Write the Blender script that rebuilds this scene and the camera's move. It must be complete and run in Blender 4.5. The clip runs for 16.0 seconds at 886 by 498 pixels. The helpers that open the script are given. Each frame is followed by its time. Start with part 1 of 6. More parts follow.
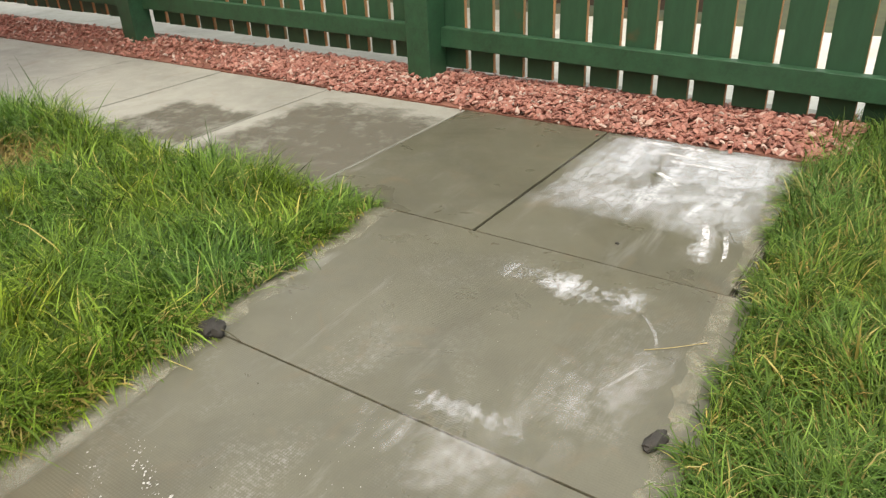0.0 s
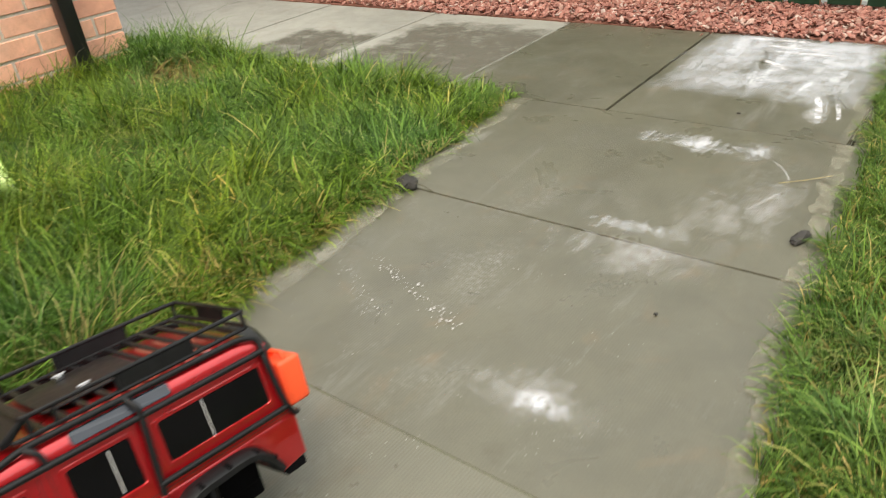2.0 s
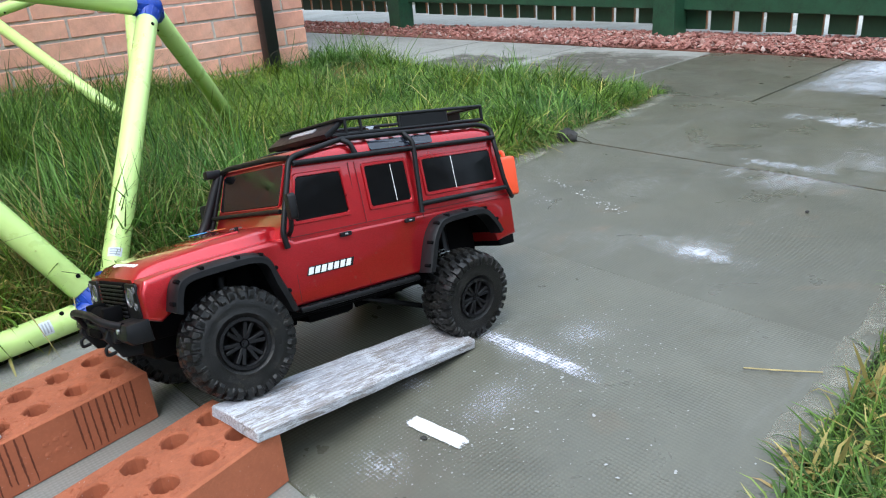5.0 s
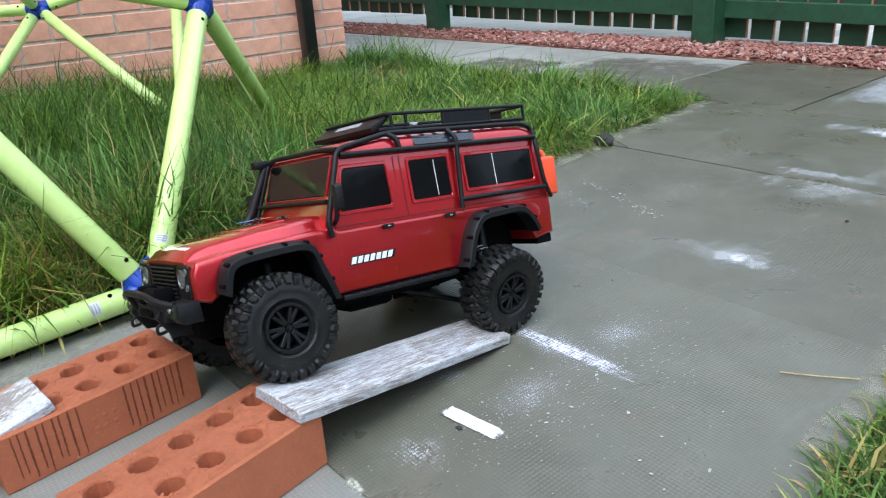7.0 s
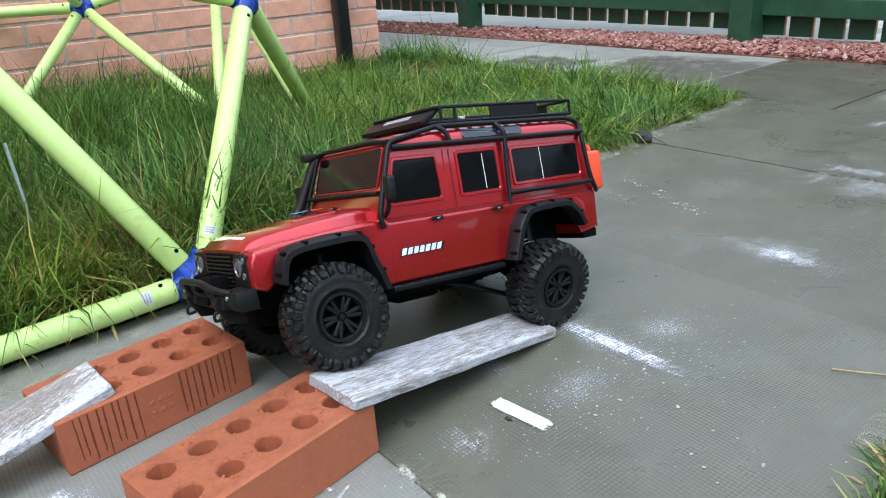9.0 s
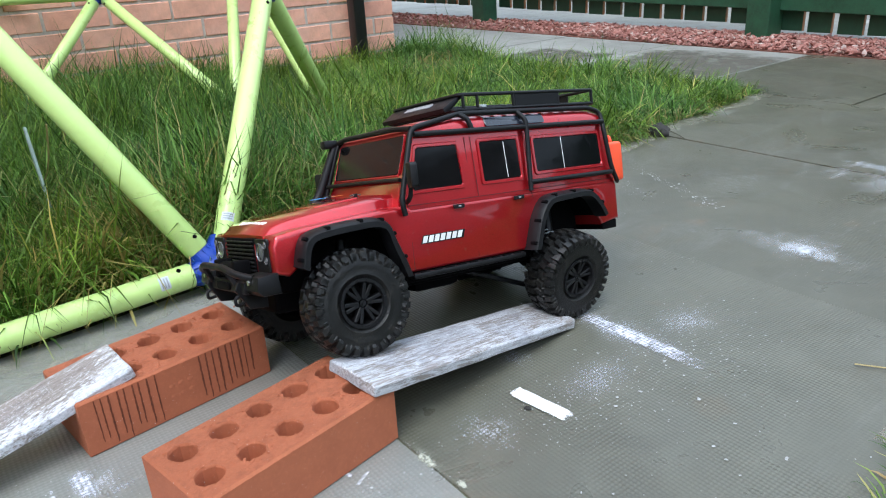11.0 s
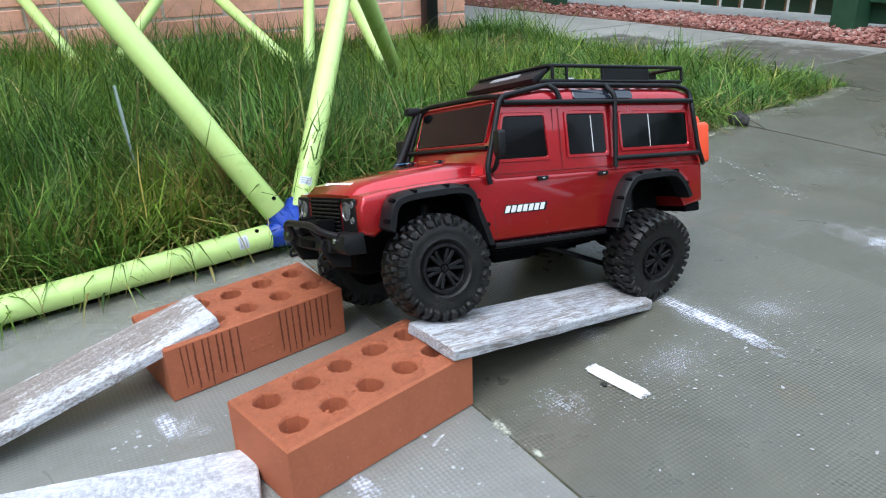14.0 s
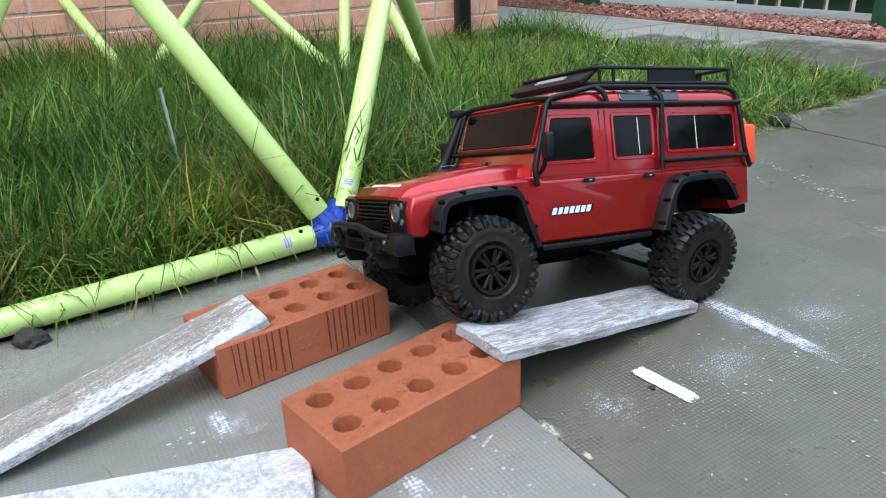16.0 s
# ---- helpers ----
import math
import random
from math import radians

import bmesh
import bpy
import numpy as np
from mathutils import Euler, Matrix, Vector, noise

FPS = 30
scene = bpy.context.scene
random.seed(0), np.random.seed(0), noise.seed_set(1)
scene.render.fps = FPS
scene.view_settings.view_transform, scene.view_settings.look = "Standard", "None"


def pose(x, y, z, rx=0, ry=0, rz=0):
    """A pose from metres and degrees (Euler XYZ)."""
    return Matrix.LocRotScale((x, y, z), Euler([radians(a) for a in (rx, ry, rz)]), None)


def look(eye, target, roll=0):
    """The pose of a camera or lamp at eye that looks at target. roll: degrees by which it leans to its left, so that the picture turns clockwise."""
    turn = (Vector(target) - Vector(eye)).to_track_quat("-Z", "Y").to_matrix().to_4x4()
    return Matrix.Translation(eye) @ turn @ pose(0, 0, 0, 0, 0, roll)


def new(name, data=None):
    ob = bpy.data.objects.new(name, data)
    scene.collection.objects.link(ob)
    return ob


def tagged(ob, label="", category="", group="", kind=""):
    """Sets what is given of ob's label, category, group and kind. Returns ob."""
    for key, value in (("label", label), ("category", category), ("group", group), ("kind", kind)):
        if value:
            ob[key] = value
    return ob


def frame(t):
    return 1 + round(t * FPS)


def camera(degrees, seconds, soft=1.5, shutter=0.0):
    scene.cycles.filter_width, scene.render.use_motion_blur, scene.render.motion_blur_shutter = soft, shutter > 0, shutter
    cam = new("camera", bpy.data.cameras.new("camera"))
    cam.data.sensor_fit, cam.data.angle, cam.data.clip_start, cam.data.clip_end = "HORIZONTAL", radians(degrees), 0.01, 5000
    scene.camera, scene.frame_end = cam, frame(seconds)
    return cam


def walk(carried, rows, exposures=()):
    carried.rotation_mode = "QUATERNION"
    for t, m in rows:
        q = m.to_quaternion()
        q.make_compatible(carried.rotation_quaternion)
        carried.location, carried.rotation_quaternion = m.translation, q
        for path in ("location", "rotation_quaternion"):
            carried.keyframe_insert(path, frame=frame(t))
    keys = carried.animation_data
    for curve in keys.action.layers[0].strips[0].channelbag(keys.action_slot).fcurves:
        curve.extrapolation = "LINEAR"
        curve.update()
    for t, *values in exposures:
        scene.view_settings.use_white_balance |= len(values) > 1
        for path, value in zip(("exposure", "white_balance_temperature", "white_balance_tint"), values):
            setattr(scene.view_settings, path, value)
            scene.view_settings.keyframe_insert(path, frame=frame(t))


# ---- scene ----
cam = camera(63.3, 16.0, soft=1.1, shutter=0.5)
PATH = [
    (0, (0.447, 0.53, 0.751), (-0.585, 1.968, -0.181), -2.8),
    (0.5, (0.462, 0.506, 0.742), (-0.603, 1.893, -0.228), -1.8),
    (1, (0.505, 0.399, 0.75), (-0.641, 1.7, -0.247), -2.3),
    (1.5, (0.459, 0.265, 0.733), (-0.698, 1.552, -0.27), -4.2),
    (2, (0.44, 0.105, 0.706), (-0.674, 1.417, -0.313), -6.5),
    (2.5, (0.531, -0.009, 0.679), (-0.659, 1.242, -0.331), -4.7),
    (3, (0.541, -0.104, 0.559), (-0.728, 1.125, -0.378), -6.7),
    (3.5, (0.546, -0.178, 0.518), (-0.753, 1.098, -0.31), -4.8),
    (4, (0.551, -0.217, 0.487), (-0.794, 1.036, -0.3), -3.6),
    (4.2, (0.541, -0.229, 0.482), (-0.815, 1.011, -0.307), -4.0),
    (6.5, (0.555, -0.27, 0.481), (-0.853, 0.932, -0.277), -3.9),
    (7, (0.548, -0.28, 0.478), (-0.881, 0.895, -0.283), -3.6),
    (7.5, (0.544, -0.29, 0.474), (-0.897, 0.868, -0.289), -3.9),
    (8, (0.54, -0.295, 0.472), (-0.911, 0.849, -0.293), -4.0),
    (8.5, (0.54, -0.3, 0.474), (-0.916, 0.838, -0.291), -3.9),
    (9, (0.537, -0.307, 0.474), (-0.937, 0.813, -0.284), -3.9),
    (11.5, (0.522, -0.322, 0.464), (-0.969, 0.76, -0.314), -2.8),
    (12, (0.516, -0.328, 0.461), (-0.992, 0.725, -0.323), -1.5),
    (12.5, (0.515, -0.331, 0.457), (-1.007, 0.7, -0.332), -1.0),
    (13, (0.512, -0.332, 0.45), (-1.01, 0.686, -0.357), -0.7),
    (13.5, (0.51, -0.341, 0.449), (-1.026, 0.652, -0.361), -1.2),
    (14, (0.511, -0.35, 0.449), (-1.043, 0.622, -0.352), -1.9),
    (14.5, (0.507, -0.361, 0.452), (-1.065, 0.585, -0.345), -1.9),
    (15, (0.506, -0.363, 0.454), (-1.075, 0.561, -0.35), -2.6),
    (15.5, (0.505, -0.369, 0.454), (-1.082, 0.55, -0.345), -2.4),
    (16, (0.502, -0.371, 0.453), (-1.091, 0.538, -0.345), -2.5),
]
EXPOSURES = [(0, 0.37, 8200, 9), (2.8, 0.4, 7800, 8), (3.6, 0.38, 6600, 8), (4.2, 0.3, 6050, 8), (8, 0.22, 5980, 8), (16, 0.14, 5980, 8)]
walk(cam, [(t, look(eye, target, roll)) for t, eye, target, roll in PATH], EXPOSURES)

# ---------------------------------------------------------------- light
SUN_EL, SUN_AZ = 62.0, 145.0
world = bpy.data.worlds.new("overcast_sky")
scene.world = world
world.use_nodes = True
wn, wl = world.node_tree.nodes, world.node_tree.links
wbg = wn["Background"]
wsky = wn.new("ShaderNodeTexSky")
wsky.sky_type = "NISHITA"
wsky.sun_disc = False
wsky.sun_elevation, wsky.sun_rotation = radians(SUN_EL), radians(SUN_AZ)
wsky.dust_density, wsky.air_density = 3.0, 1.0
wmix = wn.new("ShaderNodeMixRGB")
wmix.inputs[0].default_value = 0.72
wmix.inputs[2].default_value = (7.0, 7.95, 8.9, 1)
wl.new(wsky.outputs[0], wmix.inputs[1])
# an overcast sky is about three times as bright overhead as at the horizon
wco = wn.new("ShaderNodeTexCoord")
wxyz = wn.new("ShaderNodeSeparateXYZ")
wramp = wn.new("ShaderNodeMapRange")
wramp.inputs[1].default_value, wramp.inputs[2].default_value = 0.0, 1.0
wramp.inputs[3].default_value, wramp.inputs[4].default_value = 0.43, 1.29
wmul = wn.new("ShaderNodeMixRGB")
wmul.blend_type = "MULTIPLY"
wmul.inputs[0].default_value = 1.0
wl.new(wco.outputs["Generated"], wxyz.inputs[0])
wl.new(wxyz.outputs[2], wramp.inputs[0])
wl.new(wmix.outputs[0], wmul.inputs[1])
wl.new(wramp.outputs[0], wmul.inputs[2])
wl.new(wmul.outputs[0], wbg.inputs[0])
wbg.inputs[1].default_value = 0.23

sun_data = bpy.data.lights.new("sun", "SUN")
sun_data.energy, sun_data.angle, sun_data.color = 1.5, radians(25), (1.0, 0.96, 0.9)
sun = new("sun", sun_data)
sun.matrix_world = look((0, 0, 30), (math.sin(radians(SUN_AZ)) * -20, math.cos(radians(SUN_AZ)) * -20, 30 - 20 * math.tan(radians(SUN_EL))))


# ---------------------------------------------------------------- materials
class Nodes:
    """Short hand for a node material."""

    def __init__(self, name, rough=0.6, metal=0.0, spec=0.5):
        self.mat = bpy.data.materials.new(name)
        self.mat.use_nodes = True
        self.t = self.mat.node_tree
        self.b = self.t.nodes["Principled BSDF"]
        self.b.inputs["Roughness"].default_value = rough
        self.b.inputs["Metallic"].default_value = metal
        self.b.inputs["Specular IOR Level"].default_value = spec
        self.co = self.t.nodes.new("ShaderNodeTexCoord")
        self.geo = None

    def link(self, a, b):
        self.t.links.new(a, b)

    def put(self, sock, v):
        if hasattr(v, "is_output"):
            self.link(v, sock)
        elif isinstance(v, (tuple, list)):
            sock.default_value = (*v, 1) if len(v) == 3 and sock.type == "RGBA" else v
        else:
            sock.default_value = v

    def world(self):
        if not self.geo:
            self.geo = self.t.nodes.new("ShaderNodeNewGeometry")
        return self.geo.outputs["Position"]

    def island(self):
        self.world()
        return self.geo.outputs["Random Per Island"]

    def object_random(self):
        return self.t.nodes.new("ShaderNodeObjectInfo").outputs["Random"]

    def noise(self, scale, detail=4, rough=0.55, at=None, dist=0.0):
        n = self.t.nodes.new("ShaderNodeTexNoise")
        n.inputs["Scale"].default_value, n.inputs["Detail"].default_value = scale, detail
        n.inputs["Roughness"].default_value, n.inputs["Distortion"].default_value = rough, dist
        self.link(at if at else self.co.outputs["Object"], n.inputs["Vector"])
        return n.outputs["Fac"]

    def voronoi(self, scale, at=None, out="Distance"):
        n = self.t.nodes.new("ShaderNodeTexVoronoi")
        n.inputs["Scale"].default_value = scale
        self.link(at if at else self.co.outputs["Object"], n.inputs["Vector"])
        return n.outputs[out]

    def stretch(self, scale, at=None, rot=(0, 0, 0)):
        n = self.t.nodes.new("ShaderNodeMapping")
        n.inputs["Scale"].default_value = scale
        n.inputs["Rotation"].default_value = [radians(a) for a in rot]
        self.link(at if at else self.co.outputs["Object"], n.inputs["Vector"])
        return n.outputs["Vector"]

    def ramp(self, fac, *stops):
        n = self.t.nodes.new("ShaderNodeValToRGB")
        e = n.color_ramp.elements
        while len(e) < len(stops):
            e.new(0.5)
        for k, (p, c) in zip(e, stops):
            k.position = p
            k.color = (c, c, c, 1) if isinstance(c, (int, float)) else (*c, 1)
        self.link(fac, n.inputs["Fac"])
        return n.outputs["Color"]

    def mix(self, fac, a, b, kind="MIX"):
        n = self.t.nodes.new("ShaderNodeMixRGB")
        n.blend_type = kind
        for sock, v in zip(n.inputs, (fac, a, b)):
            self.put(sock, v)
        return n.outputs[0]

    def math(self, op, a, b=0.0, clamp=False):
        n = self.t.nodes.new("ShaderNodeMath")
        n.operation, n.use_clamp = op, clamp
        self.put(n.inputs[0], a)
        self.put(n.inputs[1], b)
        return n.outputs[0]

    def xyz(self, v):
        n = self.t.nodes.new("ShaderNodeSeparateXYZ")
        self.link(v, n.inputs[0])
        return n.outputs

    def colour(self, v):
        self.put(self.b.inputs["Base Color"], v)
        return self

    def rough(self, v):
        self.put(self.b.inputs["Roughness"], v)
        return self

    def bump(self, height, strength=0.3, distance=0.002):
        n = self.t.nodes.new("ShaderNodeBump")
        n.inputs["Strength"].default_value, n.inputs["Distance"].default_value = strength, distance
        self.link(height, n.inputs["Height"])
        if self.b.inputs["Normal"].is_linked:
            self.link(self.b.inputs["Normal"].links[0].from_socket, n.inputs["Normal"])
        self.link(n.outputs[0], self.b.inputs["Normal"])
        return self

    def cover(self, fac):
        self.put(self.b.inputs["Alpha"], fac)
        return self


def pimples(m, w):
    """The diamond grid of small knobs pressed into the slabs, 0 to 1 at the tops."""
    s = m.xyz(m.stretch((1, 1, 1), w, (0, 0, 45)))
    k = 2 * math.pi / 0.0069
    return m.math("MULTIPLY", m.math("SINE", m.math("MULTIPLY", s[0], k)), m.math("SINE", m.math("MULTIPLY", s[1], k)))


def m_concrete(name, base, wet_rough, dry, press=1.0):
    """Wet or dry paving slab with pressed pimples, speckles and stains."""
    m = Nodes(name, 0.5, spec=0.5)
    w = m.world()
    big = m.noise(2.2, 5, 0.6, w, 0.6)
    mid = m.noise(14, 6, 0.65, w, 0.4)
    fine = m.noise(420, 3, 0.6, w)
    c = m.mix(m.ramp(big, (0.34, 0), (0.66, 1)), [v * 0.74 for v in base], [v * 1.2 for v in base])
    c = m.mix(m.ramp(mid, (0.42, 0), (0.75, 0.5)), c, [v * 1.4 for v in base])
    c = m.mix(m.ramp(m.noise(6.5, 6, 0.7, w, 1.6), (0.56, 0), (0.7, 0.55)), c, [v * f for v, f in zip(base, (0.72, 0.66, 0.55))])
    c = m.mix(m.ramp(fine, (0.36, 0.3), (0.58, 0)), c, [v * 0.72 for v in base])
    c = m.mix(m.math("MULTIPLY", m.object_random(), 0.22), c, [v * 1.3 for v in base])
    pim = pimples(m, w)
    worn = m.ramp(m.noise(3.3, 4, 0.6, w, 0.5), (0.36, 0.15), (0.6, 1))
    knob = m.math("MULTIPLY", pim, worn)
    c = m.mix(m.math("MULTIPLY", m.ramp(knob, (0.1, 0), (0.7, 1)), 0.24 * press), c, [v * 1.5 for v in base])
    c = m.mix(m.math("MULTIPLY", m.ramp(knob, (0.0, 1), (0.25, 0)), m.math("MULTIPLY", worn, 0.18 * press)), c, [v * 0.6 for v in base])
    # powdery drag marks, scuffs and scattered white specks
    if not dry:
        drag = m.math("MULTIPLY", m.ramp(m.noise(9, 6, 0.72, m.stretch((1.0, 0.22, 1.0), w, (0, 0, 24)), 0.5), (0.56, 0), (0.76, 1)), m.ramp(m.noise(1.9, 3, 0.5, w), (0.44, 0), (0.6, 1)))
        c = m.mix(m.math("MULTIPLY", drag, 0.4), c, (0.5, 0.51, 0.52))
        scuff = m.math("MULTIPLY", m.ramp(m.noise(3.1, 4, 0.6, w, 1.2), (0.53, 0), (0.74, 1)), m.ramp(m.math("ADD", m.noise(85, 5, 0.75, w), m.math("MULTIPLY", pim, 0.06)), (0.47, 0), (0.7, 0.8)))
        c = m.mix(m.math("MULTIPLY", scuff, 0.3), c, (0.6, 0.61, 0.64))
    cell = m.voronoi(75, w)
    specks = m.math("MULTIPLY", m.ramp(cell, (0.04, 1), (0.1, 0)), m.ramp(m.noise(9, 3, 0.6, w, 1.0), (0.53, 0), (0.64, 1)))
    c = m.mix(m.math("MULTIPLY", specks, 0.65), c, (0.66, 0.66, 0.65))
    c = m.mix(m.ramp(m.noise(4.5, 4, 0.6, w, 2.0), (0.58, 0), (0.8, 0.4)), c, (0.19, 0.125, 0.07))
    m.colour(c)
    m.rough(m.ramp(m.noise(5, 5, 0.65, w, 0.8), (0.3, wet_rough), (0.7, wet_rough + 0.26)))
    m.bump(knob, 0.36 * press if not dry else 0.12, 0.0009)
    m.bump(fine, 0.25, 0.0006)
    m.bump(m.noise(11, 3, 0.5, w), 0.12, 0.004)
    return m.mat


def m_plain(name, base, rough=0.5, metal=0.0, var=0.18, scale=40, bump=0.1, coat=0.0):
    m = Nodes(name, rough, metal)
    a = m.noise(scale, 5, 0.6)
    b = m.noise(scale * 7, 3, 0.6)
    c = m.mix(m.ramp(a, (0.3, 0), (0.7, 1)), [v * (1 - var) for v in base], [min(1, v * (1 + var)) for v in base])
    c = m.mix(m.ramp(b, (0.4, 0), (0.7, 0.35)), c, [min(1, v * (1 + var * 1.5)) for v in base])
    m.colour(c)
    m.rough(m.ramp(a, (0.3, max(0.02, rough - 0.07)), (0.7, min(1, rough + 0.1))))
    if bump:
        m.bump(b, bump, 0.0006)
    m.b.inputs["Coat Weight"].default_value = coat
    m.b.inputs["Coat Roughness"].default_value = 0.06
    return m.mat


def m_brick(name, base, gritty=False):
    m = Nodes(name, 0.85)
    a, b = m.noise(16, 5, 0.65), m.noise(260, 4, 0.65)
    r = m.object_random()
    soft = 0.1 if gritty else 0.22
    c = m.mix(m.ramp(a, (0.3, 0), (0.7, 1)), [v * (1 - soft) for v in base], [min(1, v * (1 + soft)) for v in base])
    c = m.mix(m.ramp(b, (0.5, 0), (0.75, 0.25 if gritty else 0.5)), c, [min(1, v * 1.5) for v in base])
    c = m.mix(m.ramp(m.noise(520, 2), (0.72, 0), (0.78, 0.6 if gritty else 0.8)), c, (0.75, 0.62, 0.55))
    if gritty:
        drag = m.noise(120, 6, 0.75, m.stretch((1.0, 0.5, 0.7)), 0.2)
        # the wire-cut bed faces are torn and rough, the sides are smooth
        cut = m.ramp(m.math("ABSOLUTE", m.xyz(m.co.outputs["Normal"])[2]), (0.6, 0.15), (0.9, 1))
        tear = m.math("MULTIPLY", drag, cut)
        c = m.mix(m.math("MULTIPLY", m.ramp(drag, (0.5, 0), (0.72, 0.5)), cut), c, [v * 0.55 for v in base])
        m.bump(tear, 1.0, 0.006)
        c = m.mix(m.math("MULTIPLY", m.ramp(m.noise(70, 5, 0.7), (0.52, 0), (0.64, 0.5)), cut), c, [v * 0.7 for v in base])
        c = m.mix(m.ramp(m.voronoi(150), (0.05, 0.8), (0.1, 0)), c, m.mix(m.ramp(m.noise(45, 3), (0.56, 0), (0.62, 1)), c, (0.78, 0.7, 0.66)))
    if not gritty:
        c = m.mix(m.ramp(r, (0.0, 0.0), (1.0, 0.45)), c, (base[0] * 0.8, base[1] * 0.62, base[2] * 0.68))
        c = m.mix(m.ramp(m.noise(7, 4, 0.6, m.world()), (0.5, 0), (0.75, 0.35)), c, (0.85, 0.56, 0.45))
    m.colour(c)
    m.bump(b, 0.3 if gritty else 0.5, 0.0012)
    m.bump(a, 0.15 if gritty else 0.35, 0.003)
    return m.mat


def m_plank(name, bare, middle=0.0, light=1.0, shift=0.0, smudge=0.35, grain=0.42, cut=0.5):
    """Old timber under worn, pitted white paint; middle bares the wood along a band shift off the centre, light is the paint's brightness, smudge its grey dabs (more of them below a cut of 0.5), grain below 0.4 draws the wear out lengthwise."""
    m = Nodes(name, 0.6)
    o = m.co.outputs["Object"]
    g = m.noise(170, 6, 0.7, m.stretch((1.0, 0.1, 1.0)), 0.3)
    p = m.noise(26, 6, 0.72, m.stretch((1.0, 0.45, 1.0)), 0.9)
    q = m.noise(330, 6, 0.8, m.stretch((0.9, grain, 1.0)), 0.5)
    wood = m.mix(m.ramp(g, (0.35, 0), (0.65, 1)), (0.15, 0.122, 0.1), (0.34, 0.292, 0.262))
    paint = m.mix(m.ramp(q, (0.35, 0), (0.6, 1)), [v * light for v in (0.4, 0.41, 0.45)], [v * light for v in (0.72, 0.73, 0.77)])
    fac = m.math("ADD", m.math("MULTIPLY", p, 0.36), m.math("ADD", m.math("MULTIPLY", q, 0.5), m.math("MULTIPLY", g, 0.14)))
    if middle:
        x, y = m.xyz(o)[:2]
        side = m.math("ADD", m.math("DIVIDE", m.math("ABSOLUTE", m.math("SUBTRACT", x, shift)), 0.0405), m.math("MULTIPLY", m.math("SUBTRACT", p, 0.5), 0.9))
        worn = m.math("MULTIPLY", m.ramp(side, (0.42, 1), (0.85, 0)), m.ramp(m.math("ADD", y, m.math("MULTIPLY", p, 0.03)), (0.02, 0.25), (0.075, 1)))
        fac = m.math("SUBTRACT", fac, m.math("MULTIPLY", worn, middle))
    c = m.mix(m.ramp(fac, (bare, 0.05), (bare + 0.06, 1.0)), wood, paint)
    # flecks of paint left on the bare wood, and grey dabs and scuffs in the paint
    c = m.mix(m.math("MULTIPLY", m.ramp(m.noise(620, 3, 0.6, m.stretch((1.0, 0.6, 1.0))), (0.57, 0), (0.63, 0.8)), m.ramp(p, (0.36, 0), (0.55, 1))), c, (0.76, 0.76, 0.79))
    dab = m.math("MULTIPLY", m.ramp(m.noise(17, 4, 0.6, m.stretch((1.0, 0.7, 1.0)), 0.6), (cut, 0), (cut + 0.1, 1)), m.ramp(m.noise(190, 4, 0.7, m.stretch((0.6, 1.0, 1.0))), (0.42, 0.25), (0.58, 1)))
    c = m.mix(m.math("MULTIPLY", dab, smudge), c, (0.3, 0.3, 0.34))
    c = m.mix(m.ramp(m.noise(30, 2, 0.5, m.stretch((1.0, 0.6, 1.0), None, (0, 0, 30))), (0.7, 0), (0.76, 0.3)), c, (0.33, 0.2, 0.28))
    m.colour(c)
    m.bump(fac, 0.8, 0.0022)
    m.bump(g, 0.5, 0.0012)
    m.bump(m.noise(800, 4, 0.7, m.stretch((1.0, 0.6, 1.0))), 0.4, 0.0006)
    return m.mat


def m_grass(name, low, high, dead, tint=0.9):
    """Blades of many greens: bluish and yellowish patches, some pale and some dead ones."""
    m = Nodes(name, 0.5, spec=0.25)
    i, w = m.island(), m.world()
    mid = [(a * 0.5 + b * 0.5) for a, b in zip(low, high)]
    c = m.ramp(i, (0.0, low), (0.3, [v * 0.75 for v in mid]), (0.6, mid), (0.86, high), (0.95, [v * f for v, f in zip(high, (1.35, 1.2, 1.25))]), (1.0, dead))
    cool = m.ramp(m.noise(2.4, 4, 0.65, w, 0.6), (0.46, 0.0), (0.64, 0.6))
    c = m.mix(cool, c, m.mix(1.0, c, (0.88, 1.03, 1.5), "MULTIPLY"))
    warm = m.ramp(m.noise(1.9, 4, 0.6, m.stretch((1, 1, 1), w, (0, 0, 40)), 0.5), (0.44, 0.0), (0.64, tint))
    c = m.mix(warm, c, m.mix(1.0, c, (1.45, 1.12, 0.72), "MULTIPLY"))
    spot = m.math("MULTIPLY", m.ramp(m.noise(3.2, 3, 0.6, w, 0.8), (0.6, 0), (0.72, 0.5)), m.ramp(m.math("FRACT", m.math("MULTIPLY", i, 7.0)), (0.55, 0), (0.7, 1)))
    c = m.mix(spot, c, dead)
    m.colour(c)
    m.b.inputs["Subsurface Weight"].default_value = 0.0
    tr = m.t.nodes.new("ShaderNodeBsdfTranslucent")
    m.link(c, tr.inputs[0])
    mx = m.t.nodes.new("ShaderNodeMixShader")
    mx.inputs[0].default_value = 0.3
    out = m.t.nodes["Material Output"]
    m.link(m.b.outputs[0], mx.inputs[1])
    m.link(tr.outputs[0], mx.inputs[2])
    m.link(mx.outputs[0], out.inputs[0])
    return m.mat


